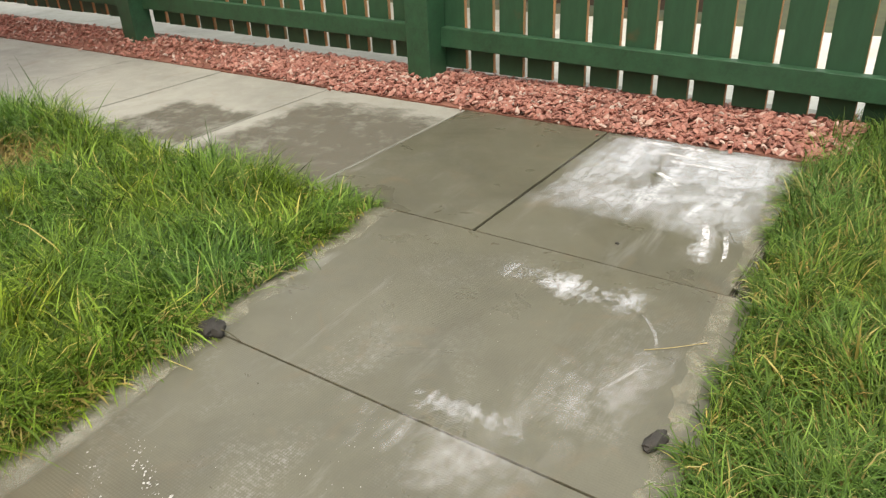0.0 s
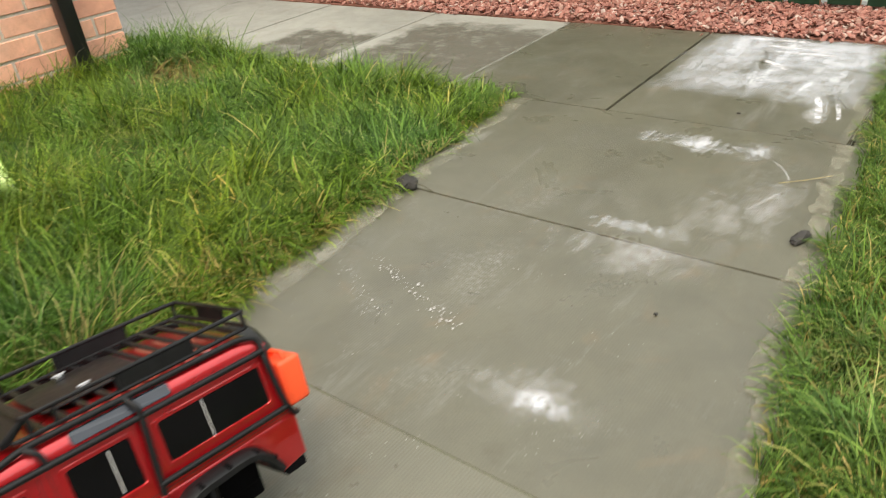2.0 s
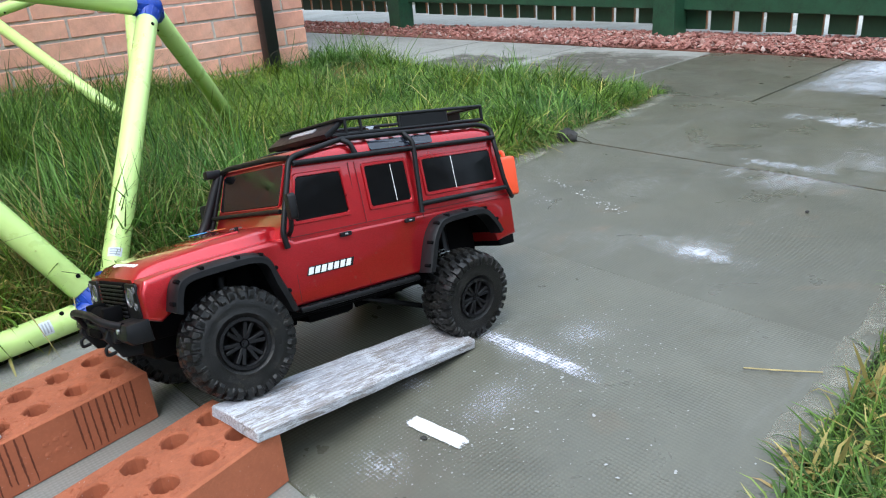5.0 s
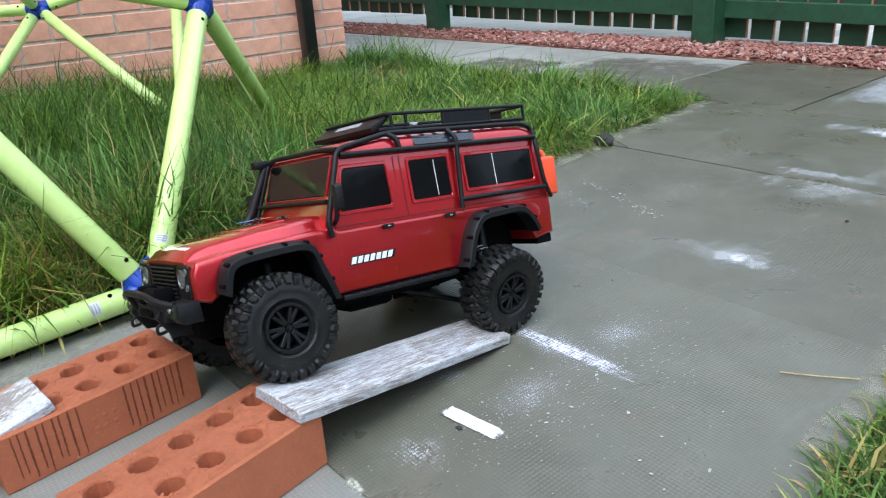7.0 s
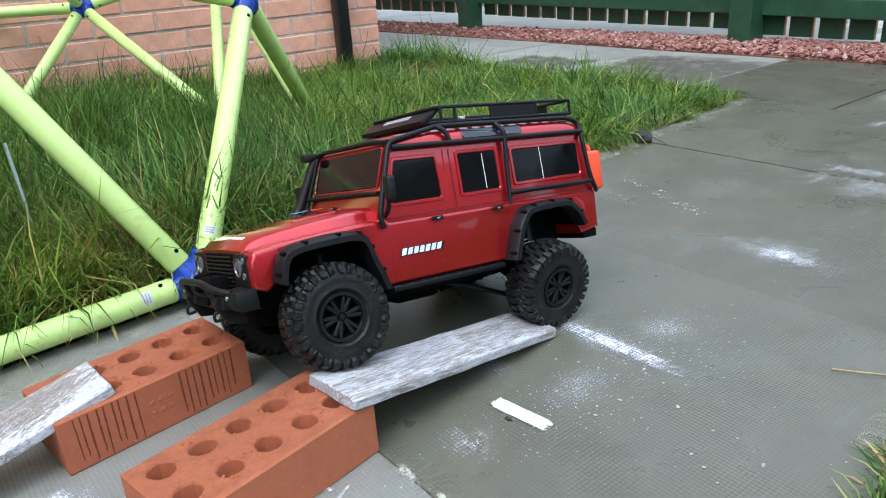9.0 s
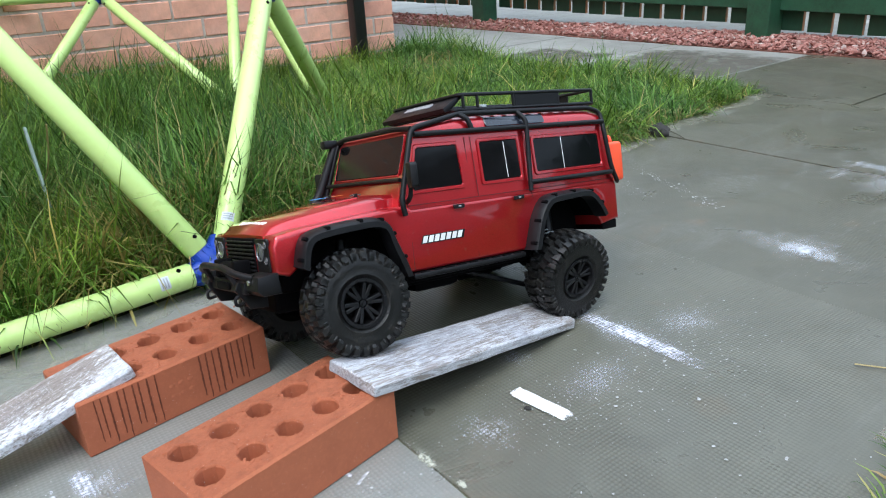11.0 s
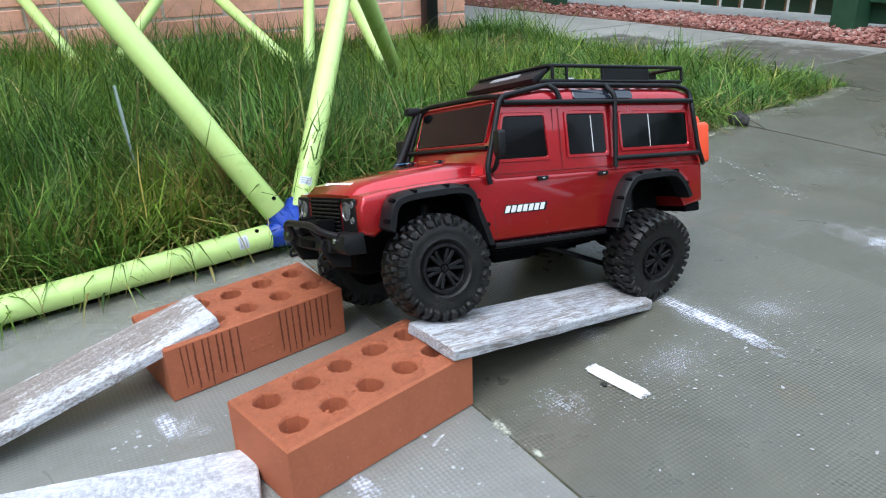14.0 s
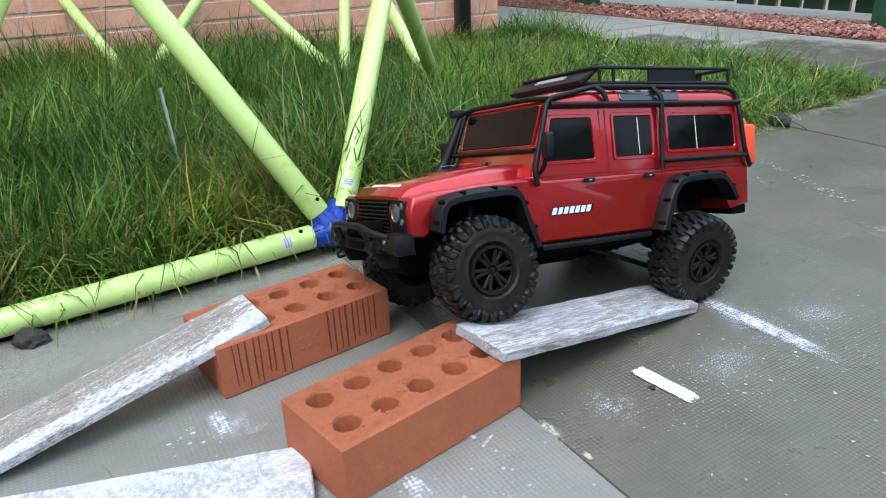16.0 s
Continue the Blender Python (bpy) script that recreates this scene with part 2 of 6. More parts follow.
def m_chalk(name, lo, hi, scale=90, tone=(0.82, 0.83, 0.88), feather=0.3, top=1.0, knobs=0.0, streak=None, sides=(1, 1)):
    """Chalk dust: a powder layer that breaks up over the slab's grain and thins out towards its rim; sides 0: it thins out towards one end alone."""
    m = Nodes(name, 0.95, spec=0.1)
    uv = m.co.outputs["Generated"]
    e = m.xyz(uv)
    edge = None
    for k in (0, 1):
        d = m.math("SUBTRACT", 1.0, m.math("ABSOLUTE", m.math("SUBTRACT", m.math("MULTIPLY", e[k], 2.0), 1.0))) if sides[k] else m.math("MULTIPLY", e[k], 2.0)
        d = m.math("DIVIDE", d, feather, True)
        edge = d if edge is None else m.math("MULTIPLY", edge, d)
    n = m.math("ADD", m.math("MULTIPLY", m.noise(scale, 5, 0.72, m.world()), 0.7), m.math("MULTIPLY", m.noise(scale * 0.16, 4, 0.6, m.world(), 0.6), 0.3))
    if knobs:
        n = m.math("ADD", n, m.math("MULTIPLY", pimples(m, m.world()), knobs))
    f = m.math("MULTIPLY", n, m.math("ADD", m.math("MULTIPLY", edge, 0.55), 0.45))
    m.colour(m.mix(m.math("MINIMUM", n, 1.0), [v * 0.9 for v in tone], tone))
    if streak is not None:
        f = m.math("MULTIPLY", f, m.ramp(m.noise(11, 6, 0.7, m.stretch((1.0, 0.3, 1.0), m.world(), (0, 0, streak)), 0.4), (0.3, 0.45), (0.66, 1.25)))
    m.cover(m.math("MULTIPLY", m.math("MULTIPLY", m.ramp(f, (lo, 0), (hi, 1)), m.ramp(edge, (0, 0), (0.3, 1))), top))
    return m.mat


SLAB_WET = m_concrete("wet_concrete", (0.1, 0.096, 0.07), 0.22, False, 0.45)
SLAB_KNOBBED = m_concrete("knobbed_concrete", (0.124, 0.121, 0.092), 0.22, False, 1.2)
SLAB_DAMP = m_concrete("damp_concrete", (0.225, 0.225, 0.205), 0.24, False)
SLAB_DRY = m_concrete("dry_concrete", (0.275, 0.275, 0.25), 0.6, True)
SLAB_PALE = m_concrete("pale_concrete", (0.46, 0.46, 0.43), 0.6, True)
SOIL = m_plain("soil", (0.045, 0.05, 0.02), 0.95, var=0.5, scale=9, bump=0.6)
MOSS = m_plain("mossy_dirt", (0.075, 0.08, 0.035), 0.95, var=0.6, scale=45, bump=0.6)
JOINT_DARK = m_plain("black_dirt", (0.014, 0.013, 0.011), 0.95, var=0.4, scale=60)
JOINT = m_plain("joint_dirt", (0.05, 0.052, 0.03), 0.95, var=0.4, scale=60)


def m_rim():
    """Pale lichen and mortar, worn through to the slab."""
    m = Nodes("pale_mortar", 0.9)
    w = m.world()
    n = m.math("ADD", m.math("MULTIPLY", m.noise(26, 4, 0.6, w, 0.8), 0.6), m.math("MULTIPLY", m.noise(150, 4, 0.7, w), 0.4))
    m.colour(m.mix(n, (0.24, 0.233, 0.175), (0.44, 0.42, 0.34)))
    m.cover(m.ramp(n, (0.4, 0), (0.7, 0.75)))
    m.bump(n, 0.5, 0.002)
    return m.mat


MORTAR_EDGE = m_rim()
MORTAR = m_plain("wall_mortar", (0.56, 0.47, 0.41), 0.95, var=0.2, scale=60, bump=0.5)
BRICK_WALL = m_brick("wall_brick", (0.84, 0.43, 0.3))
BRICK_NEW = m_brick("red_clay", (0.445, 0.135, 0.062), True)
PLANK, PLANK_BARE = m_plank("worn_white_paint", 0.44, 0.03, 0.84, 0.004, 0.6, 0.1, 0.44), m_plank("flaked_white_paint", 0.44, 0.1, 1.0, 0.011)
PLANK_FRESH = m_plank("thick_white_paint", 0.34, 0.0, 1.1, 0.0, 0.8, 0.3, 0.41)
GRASS_DRY = m_grass("dry_grass", (0.2, 0.17, 0.05), (0.46, 0.39, 0.13), (0.42, 0.29, 0.11), 0.15)
GRASS_RUST = m_grass("rusty_grass", (0.13, 0.088, 0.026), (0.38, 0.28, 0.09), (0.4, 0.24, 0.09), 0.2)
GRASS = m_grass("grass", (0.018, 0.056, 0.008), (0.175, 0.33, 0.052), (0.52, 0.46, 0.19))
GRASS_LIGHT = m_grass("light_grass", (0.026, 0.07, 0.012), (0.17, 0.31, 0.062), (0.48, 0.42, 0.18), 0.5)
FENCE_GREEN = m_plain("green_fence_stain", (0.019, 0.076, 0.038), 0.55, var=0.35, scale=18, bump=0.4)


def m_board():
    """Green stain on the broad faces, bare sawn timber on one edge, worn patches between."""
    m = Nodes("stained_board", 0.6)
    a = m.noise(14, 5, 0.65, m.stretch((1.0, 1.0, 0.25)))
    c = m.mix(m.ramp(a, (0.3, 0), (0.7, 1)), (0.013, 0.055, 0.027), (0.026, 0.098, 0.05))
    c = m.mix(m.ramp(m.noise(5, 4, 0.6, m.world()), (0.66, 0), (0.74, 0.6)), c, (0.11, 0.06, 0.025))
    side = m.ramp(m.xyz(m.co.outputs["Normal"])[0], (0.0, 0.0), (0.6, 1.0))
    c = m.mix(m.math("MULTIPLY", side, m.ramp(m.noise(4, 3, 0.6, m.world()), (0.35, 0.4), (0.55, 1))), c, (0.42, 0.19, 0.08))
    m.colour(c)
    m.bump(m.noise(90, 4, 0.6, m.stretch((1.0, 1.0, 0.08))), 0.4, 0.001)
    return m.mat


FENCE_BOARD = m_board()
TUBE = m_plain("lime_enamel", (0.63, 0.84, 0.28), 0.3, var=0.05, scale=20, bump=0.0, coat=0.3)
HUB_BLUE = m_plain("blue_plastic", (0.01, 0.05, 0.36), 0.36, var=0.2, scale=60, bump=0.05)
BLACK = m_plain("black_plastic", (0.0065, 0.0065, 0.0075), 0.45, var=0.25, scale=90, bump=0.08)
BLACK_DULL = m_plain("dull_black", (0.003, 0.003, 0.0035), 0.8, var=0.3, scale=60, bump=0.1)


def m_rubber():
    """Black rubber with dried mud in patches."""
    m = Nodes("dusty_rubber", 0.45, spec=0.4)
    mud = m.math("MULTIPLY", m.ramp(m.noise(38, 5, 0.7), (0.5, 0), (0.7, 1)), m.ramp(m.noise(520, 4, 0.75), (0.5, 0), (0.64, 1)))
    c = m.mix(m.ramp(m.noise(55, 4, 0.6), (0.3, 0), (0.7, 1)), (0.0035, 0.0034, 0.0034), (0.009, 0.0088, 0.0085))
    m.colour(m.mix(m.math("MULTIPLY", mud, 0.7), c, (0.12, 0.105, 0.08)))
    m.rough(m.ramp(mud, (0.0, 0.36), (0.5, 0.9)))
    m.bump(m.noise(240, 5, 0.75), 0.5, 0.0016)
    m.bump(m.noise(800, 4, 0.7), 0.4, 0.0006)
    return m.mat


RUBBER = m_rubber()
STEEL = m_plain("steel", (0.55, 0.55, 0.56), 0.3, 1.0, var=0.1, bump=0.0)
WHITE = m_plain("white_print", (0.8, 0.8, 0.8), 0.5, var=0.03, bump=0.0)
LENS = m_plain("lamp_lens", (0.11, 0.113, 0.118), 0.15, var=0.15, scale=200, bump=0.2, coat=1.0)
GLASS = m_plain("smoked_window", (0.003, 0.003, 0.0035), 0.06, var=0.3, scale=30, bump=0.0)
# blue-grey base puts part of the sky's reflection into the glass colour
GLASS_ROOF = m_plain("sky_grey_roof_window", (0.02, 0.024, 0.036), 0.1, var=0.2, scale=30, bump=0.0, coat=0.6)
ORANGE = m_plain("orange_plastic", (0.95, 0.1, 0.035), 0.4, var=0.08, bump=0.0)
ORANGE_DOT = m_plain("orange_sticker", (0.7, 0.16, 0.03), 0.45, var=0.2, scale=300, bump=0.0)
BLUE_DOT = m_plain("blue_sticker", (0.05, 0.26, 0.55), 0.45, var=0.2, scale=300, bump=0.0)
SILVER = m_plain("silver_label", (0.6, 0.64, 0.67), 0.35, var=0.1, scale=200, bump=0.0)
STRIP = m_plain("grey_strip", (0.33, 0.34, 0.36), 0.4, var=0.1, scale=200, bump=0.0)
GREY_PRINT = m_plain("grey_print", (0.33, 0.36, 0.38), 0.5, var=0.1, bump=0.0)
CLOD = m_plain("dark_clod", (0.03, 0.028, 0.026), 0.8, var=0.6, scale=80, bump=0.6)
STALK = m_plain("grey_green_stalk", (0.3, 0.37, 0.34), 0.5, var=0.3, scale=60)
STRAW = m_plain("dry_straw", (0.4, 0.32, 0.15), 0.7, var=0.3, scale=60)
TWIG = m_plain("dark_stem", (0.06, 0.055, 0.03), 0.7, var=0.4, scale=60)
for dim, k in ((GLASS, 0.26), (BLACK, 0.3), (BLACK_DULL, 0.08)):
    dim.node_tree.nodes["Principled BSDF"].inputs["Specular IOR Level"].default_value = k
# dark red that paints the shade inside the door gaps
SEAM_SHADE = m_plain("seam_shade_red", (0.1, 0.006, 0.007), 0.6, bump=0.0)
SKY_BLOCK = m_plain("sky_block_grey", (0.3, 0.29, 0.27), 0.9, var=0.25, scale=3, bump=0.3)
PIPE = m_plain("black_downpipe", (0.012, 0.012, 0.014), 0.35, var=0.2, scale=10, bump=0.05)
TIMBER = m_plain("dark_timber", (0.06, 0.042, 0.032), 0.75, var=0.35, scale=8, bump=0.4)
GRIT = m_plain("red_grit", (0.2, 0.085, 0.062), 0.95, var=0.4, scale=60, bump=0.6)


def m_stone():
    m = Nodes("red_chippings", 0.85)
    i = m.island()
    c = m.ramp(i, (0.0, (0.17, 0.062, 0.052)), (0.3, (0.3, 0.108, 0.085)), (0.6, (0.41, 0.18, 0.145)), (0.82, (0.24, 0.086, 0.07)), (0.9, (0.5, 0.34, 0.29)), (1.0, (0.46, 0.4, 0.37)))
    c = m.mix(m.ramp(m.noise(60, 4, 0.6, m.world()), (0.35, 0), (0.7, 0.5)), c, (0.48, 0.28, 0.235))
    m.colour(c)
    m.bump(m.noise(240, 4, 0.6, m.world()), 0.5, 0.0015)
    return m.mat


def m_red_paint():
    m = Nodes("metallic_red_paint", 0.34, 0.68)
    n = m.noise(900, 2, 0.5)
    d = m.noise(25, 5, 0.65)
    c = m.mix(m.ramp(n, (0.35, 0), (0.7, 1)), (0.5, 0.009, 0.015), (0.6, 0.015, 0.024))
    c = m.mix(m.ramp(m.noise(70, 4, 0.7), (0.64, 0), (0.78, 0.35)), c, (0.3, 0.16, 0.14))
    m.colour(c)
    m.rough(m.ramp(d, (0.3, 0.26), (0.75, 0.4)))
    m.b.inputs["Coat Weight"].default_value = 1.0
    m.b.inputs["Coat IOR"].default_value = 1.65
    m.b.inputs["Coat Roughness"].default_value = 0.05
    return m.mat


STONE = m_stone()
RED = m_red_paint()


# ---------------------------------------------------------------- mesh helpers
def bm_new():
    return bmesh.new()


def link_mesh(name, bm, mat, smooth=False):
    me = bpy.data.meshes.new(name)
    bm.normal_update()
    bm.to_mesh(me)
    bm.free()
    me.materials.append(mat)
    if smooth:
        me.polygons.foreach_set("use_smooth", [True] * len(me.polygons))
        me.set_sharp_from_angle(angle=radians(38))
    return me


def part(name, bm, mat, parent, label="", smooth=True, m=None):
    ob = new(name, link_mesh(name, bm, mat, smooth))
    ob.parent = parent
    if m is not None:
        ob.matrix_basis = m
    return tagged(ob, label)


def thing(name, bm, mat, label, category, group="", kind="", smooth=True, m=None):
    ob = new(name, link_mesh(name, bm, mat, smooth))
    if m is not None:
        ob.matrix_basis = m
    return tagged(ob, label, category, group, kind)


def empty(name, label, category, group="", kind="", m=None):
    ob = new(name)
    ob.empty_display_size = 0.05
    if m is not None:
        ob.matrix_basis = m
    return tagged(ob, label, category, group, kind)


def box(bm, lo, hi, m=None, bevel=0.0, seg=2):
    c = [(a + b) / 2 for a, b in zip(lo, hi)]
    s = [abs(b - a) for a, b in zip(lo, hi)]
    mat = Matrix.Translation(c) @ Matrix.Diagonal((*s, 1))
    if m is not None:
        mat = m @ mat
    vs = bmesh.ops.create_cube(bm, size=1, matrix=mat)["verts"]
    if bevel:
        es = {e for v in vs for e in v.link_edges}
        bmesh.ops.bevel(bm, geom=list(es), offset=bevel, segments=seg, profile=0.5, affect="EDGES", clamp_overlap=True)


def rod(bm, pts, r, seg=10, cap=True):
    """A round bar through points, with mitred bends."""
    pts = [Vector(p) for p in pts]
    rings, up = [], None
    for i, p in enumerate(pts):
        a = (p - pts[i - 1]).normalized() if i else (pts[1] - p).normalized()
        b = (pts[i + 1] - p).normalized() if i + 1 < len(pts) else a
        d = (a + b).normalized()
        if up is None:
            up = d.orthogonal().normalized()
        up = (up - d * up.dot(d)).normalized()
        side = d.cross(up)
        k = 1 / max(0.4, math.cos(a.angle(b) / 2)) if a.angle(b) > 1e-4 else 1
        rr = r[i] if isinstance(r, (list, tuple)) else r
        rings.append([bm.verts.new(p + (up * math.cos(t) + side * math.sin(t)) * rr * (k if 0 < i < len(pts) - 1 else 1)) for t in (2 * math.pi * j / seg for j in range(seg))])
    for q, s in zip(rings, rings[1:]):
        for j in range(seg):
            bm.faces.new((q[j], q[(j + 1) % seg], s[(j + 1) % seg], s[j]))
    if cap:
        bm.faces.new(list(reversed(rings[0])))
        bm.faces.new(rings[-1])


def bent(pts, r=0.006, n=4):
    """The points of a bar with its corners rounded."""
    pts = [Vector(p) for p in pts]
    out = [pts[0]]
    for a, b, c in zip(pts, pts[1:], pts[2:]):
        k = min(r, (a - b).length * 0.45, (c - b).length * 0.45)
        p, q = b + (a - b).normalized() * k, b + (c - b).normalized() * k
        for i in range(n + 1):
            t = i / n
            out.append(p * (1 - t) ** 2 + b * 2 * t * (1 - t) + q * t * t)
    return out + [pts[-1]]


def lathe(bm, prof, seg=32, m=Matrix()):
    """Turns (radius, along) about the local y axis."""
    rings = []
    for r, y in prof:
        rings.append([bm.verts.new(m @ Vector((r * math.cos(t), y, r * math.sin(t)))) for t in (2 * math.pi * j / seg for j in range(seg))])
    for q, s in zip(rings, rings[1:]):
        for j in range(seg):
            bm.faces.new((q[j], s[j], s[(j + 1) % seg], q[(j + 1) % seg]))
    return rings


def prism(bm, outline, y0, y1, bevel=0.0, seg=2, m=None):
    """A plate with an outline of (x, z), from y0 to y1."""
    lo = [bm.verts.new((x, y0, z)) for x, z in outline]
    hi = [bm.verts.new((x, y1, z)) for x, z in outline]
    n = len(outline)
    fs = [bm.faces.new(lo), bm.faces.new(list(reversed(hi)))]
    for i in range(n):
        fs.append(bm.faces.new((lo[i], hi[i], hi[(i + 1) % n], lo[(i + 1) % n])))
    if m is not None:
        bmesh.ops.transform(bm, matrix=m, verts=lo + hi)
    bmesh.ops.recalc_face_normals(bm, faces=fs)
    if bevel:
        rim = {e for f in fs[:2] for e in f.edges}
        bmesh.ops.bevel(bm, geom=list(rim), offset=bevel, segments=seg, profile=0.5, affect="EDGES", clamp_overlap=True)


def rounded(x0, z0, x1, z1, r, n=4):
    """A rounded rectangle's outline."""
    pts = []
    for cx, cz, a in ((x1 - r, z1 - r, 0), (x0 + r, z1 - r, 90), (x0 + r, z0 + r, 180), (x1 - r, z0 + r, 270)):
        pts += [(cx + r * math.cos(radians(a + 90 * i / n)), cz + r * math.sin(radians(a + 90 * i / n))) for i in range(n + 1)]
    return pts


def mesh_arrays(name, verts, faces, mat, smooth=False):
    me = bpy.data.meshes.new(name)
    me.from_pydata(verts, [], faces)
    me.materials.append(mat)
    if smooth:
        me.polygons.foreach_set("use_smooth", [True] * len(me.polygons))
    me.update()
    return me


# ---------------------------------------------------------------- ground, paving, gravel
def path_left(y):
    """The left rim of the garden path."""
    return -0.478 - 0.087 * y


def path_right(y):
    """The right rim of the garden path."""
    return 0.335 - 0.07 * y


bm = bm_new()
bmesh.ops.create_grid(bm, x_segments=2, y_segments=2, size=60)
ground = thing("ground", bm, SOIL, "dark soil and turf that carry the garden and reach the horizon", "ground", kind="structure", m=pose(0, 0, -0.035))

pavement = empty("pavement", "grey concrete slab path with wet stains and white chalk marks", "pavement", kind="structure")


def slab(corners, mat, z=0.0, thick=0.032, gap=0.0006):
    """One paving slab between four corners, drawn in by half a joint, with a rounded arris."""
    cx, cy = sum(p[0] for p in corners) / 4, sum(p[1] for p in corners) / 4
    bm = bm_new()
    rows = []
    n = 14
    for inset, z0 in ((gap, -thick), (gap, -0.003), (gap + 0.0004, -0.0007), (gap + 0.0009, 0.0)):
        c = [(x - cx - math.copysign(inset, x - cx), y - cy - math.copysign(inset, y - cy)) for x, y in corners]
        rows.append([])
        for k in range(4):
            (xa, ya), (xb, yb) = c[k], c[(k + 1) % 4]
            for i in range(n):
                x, y = xa + (xb - xa) * i / n, ya + (yb - ya) * i / n
                # chipped, uneven arris
                w = 0.0011 * noise.noise(((x + cx) * 31, (y + cy) * 31, 2.0 + k)) if i else 0
                rows[-1].append(bm.verts.new((x + (w if k % 2 else 0), y + (0 if k % 2 else w), z0)))
    for a, b in zip(rows, rows[1:]):
        for i in range(4 * n):
            bm.faces.new((a[i], a[(i + 1) % (4 * n)], b[(i + 1) % (4 * n)], b[i]))
    top = rows[-1]
    bm.faces.new(top)
    part("slab", bm, mat, pavement, smooth=False, m=pose(cx, cy, z))


rows_y = [-2.4, -1.8, -1.2, -0.6, 0.0, 0.6, 1.2, 1.8]
for k, (a, b) in enumerate(zip(rows_y, rows_y[1:])):
    dz = 0.0012 * math.sin(k * 2.3)
    slab([(path_left(a) - 0.04, a), (path_right(a) + 0.045, a), (path_right(b) + 0.045, b), (path_left(b) - 0.04, b)], SLAB_WET if b > 0.7 else SLAB_KNOBBED if b > 0.1 else SLAB_DAMP, dz)
# the row along the fence, a dry run of slabs with the path's end in the wet
cross_x = [-5.9, -5.3, -4.7, -4.1, -3.45, -2.82, -2.2, -1.553, -0.907, -0.375, 0.21]
for k, (a, b) in enumerate(zip(cross_x, cross_x[1:])):
    slab([(a, 1.8), (b, 1.8), (b, 2.6), (a, 2.6)], SLAB_WET if k >= 8 else SLAB_DRY, 0.001 * math.sin(k * 1.7), gap=0.0036)
# slabs beyond the fence
for k in range(12):
    a = -6.2 + 0.75 * k
    slab([(a, 3.05), (a + 0.75, 3.05), (a + 0.75, 3.72), (a, 3.72)], SLAB_PALE if k > 6 else SLAB_DRY, -0.004)
    slab([(a - 0.3, 3.72), (a + 0.45, 3.72), (a + 0.45, 4.4), (a - 0.3, 4.4)], SLAB_PALE if k > 6 else SLAB_DRY, -0.004)


def bed(bm, a, b, z):
    """A bed of dirt below the path's slabs, from a to b along the path."""
    q = [(path_left(a) - 0.036, a), (path_right(a) + 0.026, a), (path_right(b) + 0.026, b), (path_left(b) - 0.036, b)]
    lo, hi = [bm.verts.new((x, y, -0.034)) for x, y in q], [bm.verts.new((x, y, z)) for x, y in q]
    bm.faces.new(hi)
    for i in range(4):
        bm.faces.new((lo[i], lo[(i + 1) % 4], hi[(i + 1) % 4], hi[i]))


bm = bm_new()
bed(bm, 0.9, 1.8, -0.004)
joint_bed = part("joint_bed", bm, JOINT, pavement, "dark dirt in the slab joints", smooth=False)


bm = bm_new()
box(bm, (-5.9, 1.8, -0.034), (0.21, 2.6, -0.014))
part("joint_bed", bm, JOINT_DARK, pavement, "black dirt in the open slab joints", smooth=False)
bm = bm_new()
bed(bm, -2.4, 0.9, -0.0016)
part("mossy_bed", bm, MOSS, pavement, "mossy dirt in the slab joints", smooth=False)


def edge_strip(name, rim, y0, y1, side, w):
    """A ragged strip of pale mortar along a rim of the path."""
    bm = bm_new()
    n = int((y1 - y0) / 0.008)
    rng = random.Random(5 if side > 0 else 9)
    a, b = [], []
    for i in range(n + 1):
        y = y0 + (y1 - y0) * i / n
        f = noise.noise((y * 14, side * 3.0, 0.5)) + 0.6 * noise.noise((y * 46, side * 5.0, 1.5))
        inner = max(0.0015, w * (0.75 + 0.9 * f)) + rng.uniform(0, 0.003)
        x = rim(y)
        a.append((bm.verts.new((x + side * 0.03, y, 0.0)), bm.verts.new((x + side * 0.006, y, 0.0022))))
        b.append((bm.verts.new((x - side * inner * 0.8, y, 0.0018)), bm.verts.new((x - side * inner, y, 0.0004))))
    for i in range(n):
        q = (*a[i], *b[i])
        s = (*a[i + 1], *b[i + 1])
        for j in range(3):
            bm.faces.new((q[j], s[j], s[j + 1], q[j + 1]) if side < 0 else (q[j], q[j + 1], s[j + 1], s[j]))
    return part(name, bm, MORTAR_EDGE, pavement, "crumbling pale mortar along the path's rim")


edge_strip("mortar_rim", path_left, -1.4, 1.8, -1, 0.03)
edge_strip("mortar_rim", path_right, 0.9, 2.55, 1, 0.018)
edge_strip("mortar_rim", lambda y: path_right(y) + 0.02, 0.35, 0.9, 1, 0.014)

